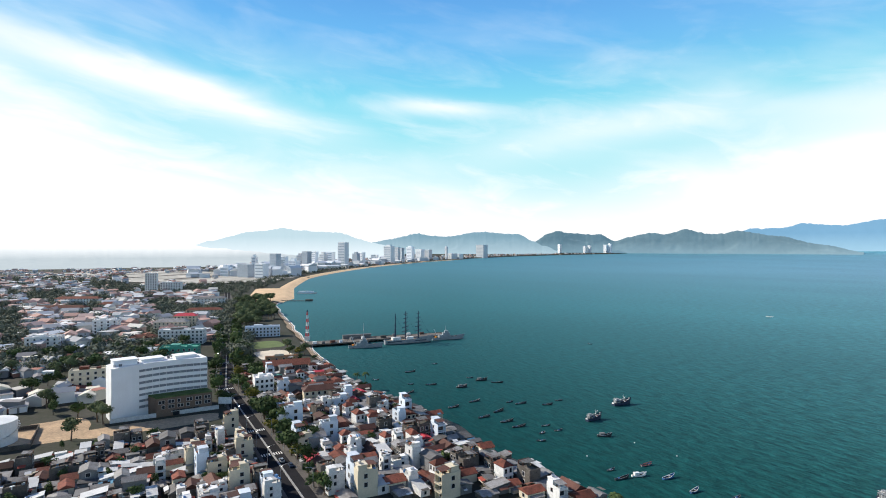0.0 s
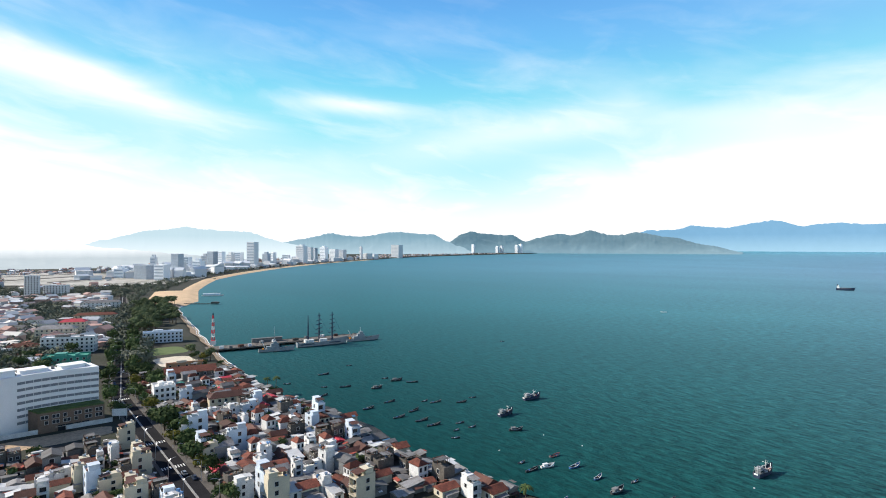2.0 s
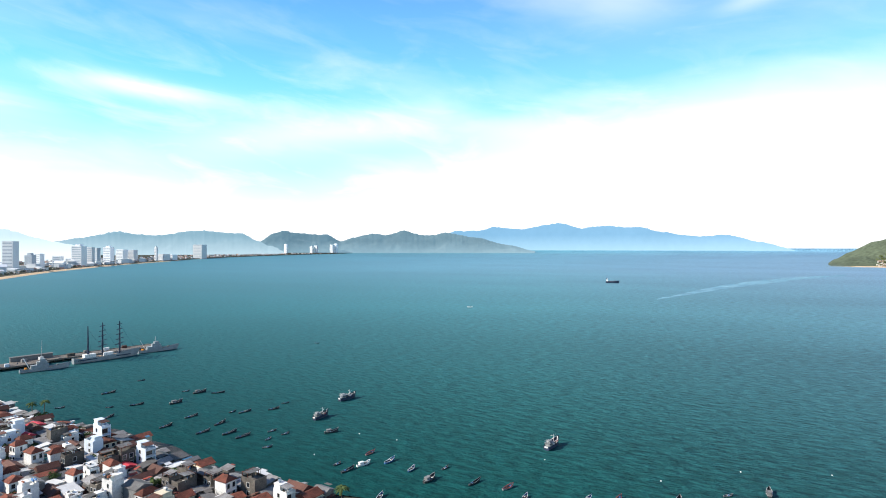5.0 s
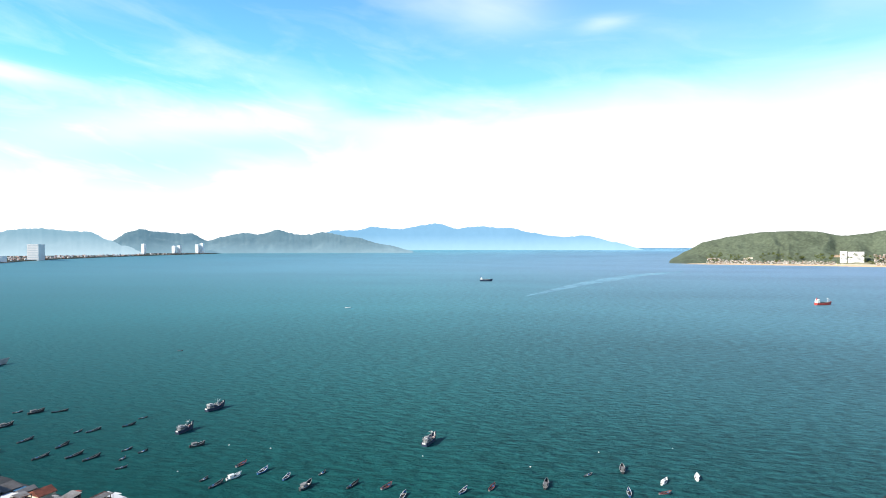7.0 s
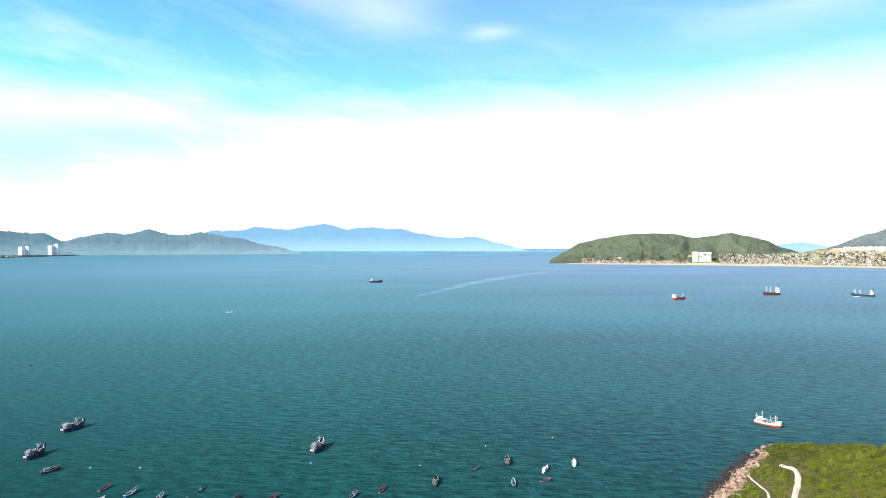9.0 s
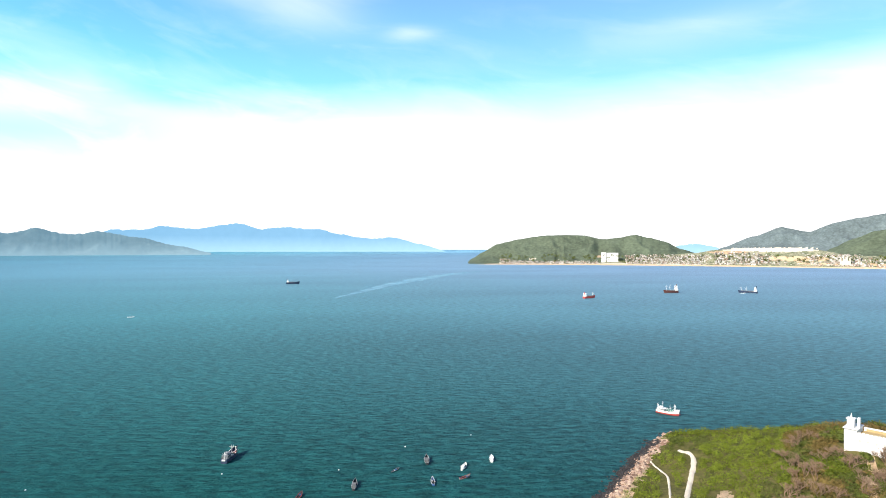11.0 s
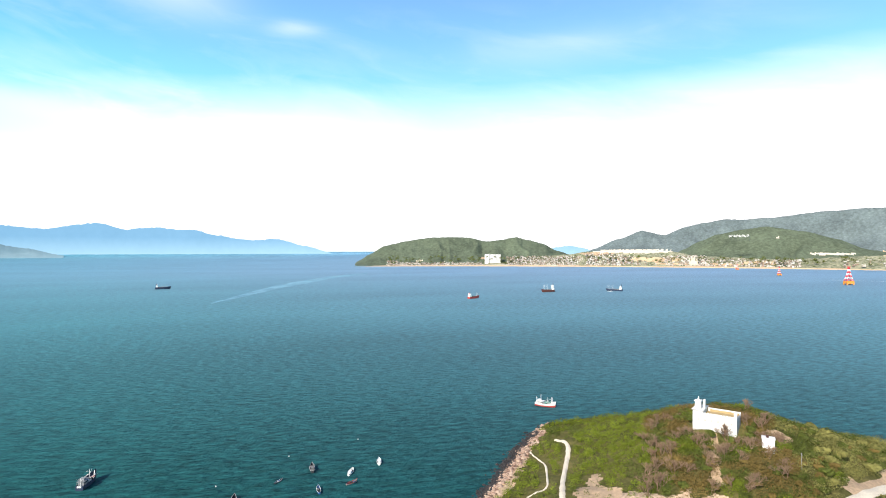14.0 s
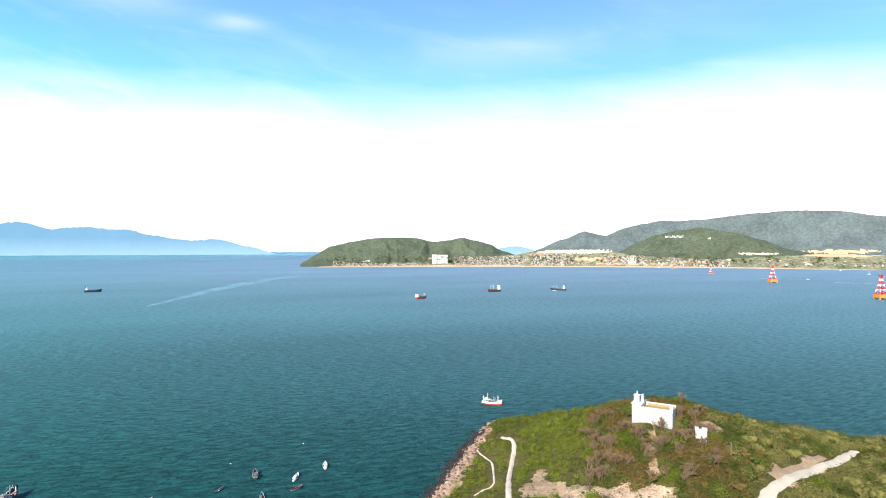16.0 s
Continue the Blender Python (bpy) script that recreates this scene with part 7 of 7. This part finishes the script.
PATHS = track("hill_path", "pale concrete footpath up the headland", ((196, 20), (204, 21), (218, 22.5), (232, 23.5), (251, 24.2), (265, 24.4), (274, 25.5), (278, 29), (282, 33.5)), 2.7, M_CHALK, 0.35)
PATHS += track("side_path", "narrow pale dirt path to the rocks", ((266, 43), (261, 41), (257, 36.5), (249, 33), (238, 31), (228, 29.5), (218, 28), (213, 32), (208, 36)), 1.3, M_CHALK)
PATHS += track("dirt_track", "pale dirt track cut into the hillside", ((190, -56), (202, -63), (212, -69), (225, -78), (240, -89), (259, -104), (276, -118), (291, -129), (300, -136)), 5.0, M_CHALK, 0.4)
PATHS += track("track_spoil", "pinkish earth bank above the dirt track", ((224, -73), (238, -84), (254, -96), (268, -106), (278, -113)), 5.5, M_EARTH, 0.2)


# bare rock and earth: x, y and half sizes of each ragged patch, and its slot on the headland
BARE = ((212, 9, 12, 8, 1), (226, 10.5, 8, 3, 1), (207, -4, 8, 8, 2), (204, -16, 7, 9, 2), (202, -30, 6, 8, 2), (249, -36, 8, 2.5, 1), (232, -33.5, 10, 2, 1), (219, -32, 7, 2, 1),
        (262, -62, 4, 5, 1), (240, 47, 40, 5, 1), (285, 46, 22, 4, 1), (232, -80, 9, 4, 1), (262, -101, 12, 4, 1))
HEADLAND.data.materials.append(M_EARTH)
HEADLAND.data.materials.append(M_PINKROCK)


def patch_slot(x, y):
    for a, b, c, d, slot in BARE:
        q = ((x - a) / c) ** 2 + ((y - b) / d) ** 2
        if q < 1.9 and q + 1.1 * hills(x, y, 0.22, 5.0) < 0.9:
            return slot
    return 0


for f in HEADLAND.data.polygons:
    f.material_index = patch_slot(f.center.x, f.center.y)

# boulders of the western shore
def boulder_mesh(seed):
    bm = bmesh.new()
    bmesh.ops.create_icosphere(bm, subdivisions=2, radius=1.0)
    for v in bm.verts:
        v.co *= 1 + 0.38 * noise.noise(v.co * 1.3 + Vector((seed * 7, 0, 0)))
        v.co.z *= 0.62
    return bm


ROCKS = []
for k in range(4):
    ROCKS.append(tagged(part("boulder", boulder_mesh(k), M_ROCK if k < 3 else M_WETROCK), "reddish weathered shore boulder" if k < 3 else "dark wet boulder at the waterline", "boulder", "shore boulders"))
rr = random.Random(21)
for k in range(190):
    x = rr.uniform(196, 318)
    off = rr.gauss(2.0, 2.6) if rr.random() < 0.85 else rr.uniform(-4, 0)
    y = west_shore(x) - off
    if x > 300:
        y = min(y, 46)
    z = max(-0.2, hill_z(x, y))
    s = rr.uniform(0.4, 1.25) * (1.5 if rr.random() < 0.1 else 1)
    put(ROCKS[3] if off < -1.5 else ROCKS[rr.randrange(3)], pose(x, y, z + 0.1, 0, 0, rr.uniform(0, 360)) @ Matrix.Diagonal((s, s * rr.uniform(0.7, 1.2), s, 1)))
for x, y, s in ((299, 45.5, 2.8), (296, 49, 2.0), (303, 46, 2.4), (301, 50, 1.2), (300, 51, 1.6), (238, 58, 1.0), (244, 57, 0.8)):
    put(ROCKS[2] if s > 2.2 else ROCKS[3], pose(x, y, 0.2, 0, 0, x) @ Matrix.Diagonal((s, s * 0.8, s * 0.8, 1)))


def rubble(name, label, count, spread, material, seed, size):
    """Countless angular stones along the western shore, joined."""
    r = random.Random(seed)
    shapes = []
    for k in range(6):
        bm = bmesh.new()
        bmesh.ops.create_icosphere(bm, subdivisions=1, radius=1.0)
        for i, v in enumerate(bm.verts):
            v.index = i
            v.co *= 1 + 0.5 * noise.noise(v.co * 1.7 + Vector((k * 9 + seed, 0, 0)))
        shapes.append(([v.co.copy() for v in bm.verts], [tuple(v.index for v in f.verts) for f in bm.faces]))
        bm.free()
    vv, ff = [], []
    for k in range(count):
        x = r.uniform(192, 302)
        off = r.gauss(*spread)
        y = west_shore(x) - off
        if x > 300:
            y = min(y, 48 - (x - 300) * 0.5)
        z = max(-0.25, hill_z(x, y))
        q = size * r.uniform(0.35, 1.3)
        m = pose(x, y, z, 0, 0, r.uniform(0, 360)) @ Matrix.Diagonal((q, q * r.uniform(0.6, 1.1), q * r.uniform(0.45, 0.8), 1))
        co, fc = shapes[k % 6]
        n = len(vv)
        vv += [tuple(m @ c) for c in co]
        ff += [tuple(n + i for i in f) for f in fc]
    return tagged(mesh_object(name, vv, ff, material), label, "rocks", kind="stuff")


rubble("shore_rubble", "pinkish broken stones heaped along the shore", 1300, (3.4, 1.8), M_RUBBLE, 3, 0.8)
rubble("wet_rubble", "dark wet stones awash at the waterline", 1700, (-0.8, 1.5), M_WETROCK, 4, 1.0)


# scrub in three kinds, by place
def free(x, y, r):
    if any((x - p.x) ** 2 + (y - p.y) ** 2 < (r + 1.6) ** 2 for p in PATHS[::2]):
        return False
    if patch_slot(x, y):
        return rr.random() < 0.12
    return not (255.5 < x < 273 and abs(y + 38) < 11)


groups = {"bright": [], "green": [], "dry": [], "olive": []}
n_try = 0
while n_try < 13500:
    n_try += 1
    x, y = rr.uniform(185, 345), rr.uniform(-235, 50)
    edge = min(west_shore(x) - y, far_shore(y) - x)
    if edge < (8 if x < 300 else 4):
        continue
    z = hill_z(x, y)
    r = rr.uniform(0.7, 2.0) * (1.0 if y > -8 else 1.45)
    if not free(x, y, r):
        continue
    f = hills(x, y, 0.05, 9.0)
    if y > -10:
        kind = "bright" if f > -0.25 else "green"
    elif y > -62:
        kind = "dry" if f > 0.0 else ("green" if f > -0.3 else "bright")
    else:
        kind = "olive" if f > -0.12 else ("bright" if f < -0.35 and x < 235 else "green")
    h = r * rr.uniform(0.6, 1.0)
    groups[kind].append((x, y, z + h * 0.5, r, r, h))
for kind, m_, per, size in (("bright", M_BUSH, 58, 0.27), ("green", M_BUSHDARK, 62, 0.29), ("dry", M_BUSHDRY, 62, 0.29), ("olive", M_BUSHOLIVE, 60, 0.29)):
    tagged(leaf_cloud(kind + "_scrub", groups[kind], len(groups[kind]) * per, size, m_, 31 + per, None, 0.9), {"bright": "bright yellow green low scrub", "green": "mid green dense bushes", "dry": "dry olive brown scrub", "olive": "pale olive green scrub"}[kind] + " on the hill", "scrub", kind="stuff")


def bare_tree(label, height, seed):
    rb = random.Random(seed)
    t = thing("bare_tree", label, "tree", group="bare hill trees")
    bm = bmesh.new()

    def grow(p, d, length, r, depth):
        q = p + d * length
        tube(bm, p, q, r, r * 0.6, 4)
        if depth:
            for k in range(3):
                nd = (d + Vector((rb.uniform(-0.9, 0.9), rb.uniform(-0.9, 0.9), rb.uniform(-0.1, 0.5)))).normalized()
                grow(q, nd, length * rb.uniform(0.55, 0.8), r * 0.6, depth - 1)
    for k in range(3):
        grow(Vector((0, 0, -0.3)), Vector((rb.uniform(-0.5, 0.5), rb.uniform(-0.5, 0.5), 1)).normalized(), height * 0.36, 0.16, 4)
    part("bough", bm, M_TWIG, t)
    return t


BARES = [bare_tree("leafless pale pinkish brown hill tree", 5.0, 2), bare_tree("leafless dry shrub with grey twigs", 4.0, 3)]
HILLTREES = [tree("dense round olive green hill tree", 6.5, 4.2, M_BUSHDARK, 12, 1300, "hill_tree"), tree("dry olive hill tree with thin crown", 5.5, 3.6, M_BUSHDRY, 13, 1100, "hill_tree"),
             tree("pale olive rounded hill tree", 5.5, 4.2, M_BUSHOLIVE, 14, 1300, "hill_tree")]
for k in range(85):
    x, y = rr.uniform(205, 285), rr.uniform(-60, -8)
    if far_shore(y) - x < 10 or not free(x, y, 1.0):
        continue
    put(rr.choice(BARES), pose(x, y, hill_z(x, y) - 0.2, 0, 0, rr.uniform(0, 360)) @ sized(rr, 0.9, 1.4))
for k in range(150):
    x, y = rr.uniform(210, 325), rr.uniform(-220, -35)
    if far_shore(y) - x < 12 or not free(x, y, 2.5) or (y > -70 and rr.random() < 0.4):
        continue
    put(HILLTREES[2] if y < -62 and rr.random() < 0.7 else HILLTREES[0] if rr.random() < 0.4 else HILLTREES[1], pose(x, y, hill_z(x, y) - 0.3, 0, 0, rr.uniform(0, 360)) @ sized(rr, 0.6, 1.0))
for x, y in ((276, -62), (283, -68), (288, -76), (274, -58), (284, -60), (270, -30), (275, -26), (296, 34), (291, 36)):
    put(HILLTREES[0], pose(x, y, hill_z(x, y) - 0.3, 0, 0, x * 7) @ Matrix.Diagonal((0.9, 0.9, 0.8, 1)))

for k in range(90):
    x, y = rr.uniform(205, 290), rr.uniform(-82, -14)
    if far_shore(y) - x < 12 or not free(x, y, 2.0):
        continue
    put(HILLTREES[1] if rr.random() < 0.7 else HILLTREES[0], pose(x, y, hill_z(x, y) - 0.4, 0, 0, rr.uniform(0, 360)) @ sized(rr, 0.5, 0.85))
for x, y in ((254.5, -27), (252, -32), (254.5, -35), (250, -43), (252, -50), (258, -51)):
    put(HILLTREES[int(x) % 2], pose(x, y, hill_z(x, y) - 0.3, 0, 0, x * 9) @ Matrix.Diagonal((0.72, 0.72, 0.95, 1)))

# white villa on the crest
# panes kept pale: glare on the villa front put into their colour
window_small = window_mesh(0.9, 1.0, mat("shuttered_pane", (0.42, 0.40, 0.36), 0.5, 0.3), M_WHITE)
VZ = 22.3
villa = thing("villa", "white two storey villa with tower and ochre roof terrace", "house", pose(263, -38.5, VZ + 0.3, 0, 0, -109) @ Matrix.Diagonal((0.82, 0.82, 0.95, 1)))
part("wall", boxes((-10.5, 10.5, -5, 6, -9, 6.2), (-10.5, 10.5, -5, -4.7, 6.2, 7.4), (10.2, 10.5, -4.7, 6, 6.2, 7.1), (-10.5, -5.5, -4.7, 6, 6.2, 8.4), (-11, -5, -5.4, 6.3, 8.4, 8.7)), M_WHITE, villa)
part("roof_terrace", boxes((-5.4, 10.1, -4.6, 5.6, 6.2, 6.4), (-4, 10.0, 5.4, 6.0, 6.2, 7.3)), mat("ochre_terrace", (0.40, 0.30, 0.15), 0.85, 0.2), villa, "ochre yellow roof terrace")
part("parapet", boxes((-5.0, 10.6, 5.9, 6.3, 6.2, 7.9),  *[(x, x + 1.1, -5.05, -4.65, 7.4, 7.75) for x in [-5 + 1.5 * i for i in range(10)]]), M_WHITE, villa)
bm = boxes((-9.8, -7.0, -3, 0, 8.7, 12.0), (-10.1, -6.7, -3.3, 0.3, 12.0, 12.3), (-6.2, -5.2, -1, 1, 8.7, 12.5))
tube(bm, (-8.4, -1.5, 12.3), (-8.4, -1.5, 14.2), 0.5, 0.1)
part("tower", bm, M_WHITE, villa)
part("chimney", boxes((9.2, 10.6, -5.2, -4.0, 6.2, 9.6)), M_WHITE, villa)
for i in range(6):
    shared("window", window_small, villa, (-7.5 + 3.1 * i, -5, 3.9))
hut = thing("pump_hut", "small white flat roofed hut in the scrub", "hut", pose(241, -53.5, hill_z(241, -53.5) + 2.2, 0, 0, -100) @ Matrix.Diagonal((0.8, 0.8, 0.8, 1)))
part("wall", boxes((-2.6, 2.6, -2.2, 2.2, -5, 3.8)), M_WHITE, hut)
part("roof", boxes((-2.9, 2.9, -2.5, 2.5, 3.8, 4.0)), M_WHITE, hut)
part("roof_vent", boxes((-1, 0.2, -0.5, 0.5, 4.0, 5.0)), M_RUST, hut)
pole = thing("utility_pole", "pale concrete utility pole in the scrub", "pole", pose(231, -62, hill_z(231, -62)))
part("post", tube(bmesh.new(), (0, 0, -0.5), (0, 0, 6.0), 0.13, 0.09), M_KERB, pole)
part("cross_arm", boxes((-0.9, 0.9, -0.07, 0.07, 5.4, 5.55)), M_KERB, pole)

# the island resort and the headland are laid out on a grid turned by a quarter degree
for ob in scene.objects:
    if ob not in already and ob.parent is None and ob.matrix_basis.translation.x > -20:
        ob.matrix_basis = Matrix.Rotation(radians(-0.28), 4, "Z") @ ob.matrix_basis

# ---- avenue furniture: lamps and vehicles ----
LAMP = thing("street_lamp", "slim grey street lamp with curved arm", "street lamp", group="avenue lamps")
bm = bmesh.new()
tube(bm, (0, 0, 0), (0, 0, 8.5), 0.14, 0.08, 6)
part("post", bm, M_STEEL, LAMP)
bm = bmesh.new()
tube(bm, (0, 0, 8.4), (1.0, 0, 9.2), 0.07, n=5)
tube(bm, (1.0, 0, 9.2), (2.4, 0, 9.4), 0.06, n=5)
part("arm", bm, M_STEEL, LAMP)
part("lamp_head", boxes((2.2, 3.1, -0.18, 0.18, 9.3, 9.5)), M_GREY, LAMP)
for k in range(22):
    u = 215 + k * 24
    a = avenue_v(u)
    put(LAMP, town_pose(u, a + 5.4, 180, 3.2))
    put(LAMP, town_pose(u + 8, a - 5.4, 0, 3.2))


def car(label, body_m):
    t = thing("car", label, "car", group="cars on the avenue")
    b = part("body", boxes((-0.88, 0.88, -2.15, 2.15, 0.35, 0.95)), body_m, t)
    bm = bmesh.new()
    box(bm, -0.82, 0.82, -1.5, 1.1, 0.95, 1.5, taper=0.28)
    part("cabin", bm, M_GLASS, t)
    part("roof", boxes((-0.55, 0.55, -1.15, 0.75, 1.5, 1.55)), body_m, t)
    for x in (-0.85, 0.85):
        for y in (-1.35, 1.35):
            part("wheel", tube(bmesh.new(), (x - 0.1, y, 0.33), (x + 0.1, y, 0.33), 0.33, n=10), M_NAVY, t)
    return t


CARS = [car("white car driving on the avenue", M_WHITEHULL), car("silver grey car on the avenue", M_STEEL), car("dark car parked by the kerb", M_NAVY), car("dark blue car on the avenue", M_BLUEHULL)]
for k in range(14):
    u = rr.uniform(212, 620)
    side = rr.choice((-3.9, -1.7, 1.7, 3.9))
    put(rr.choice(CARS), town_pose(u, avenue_v(u) + side, 0 if side > 0 else 180, 3.07))
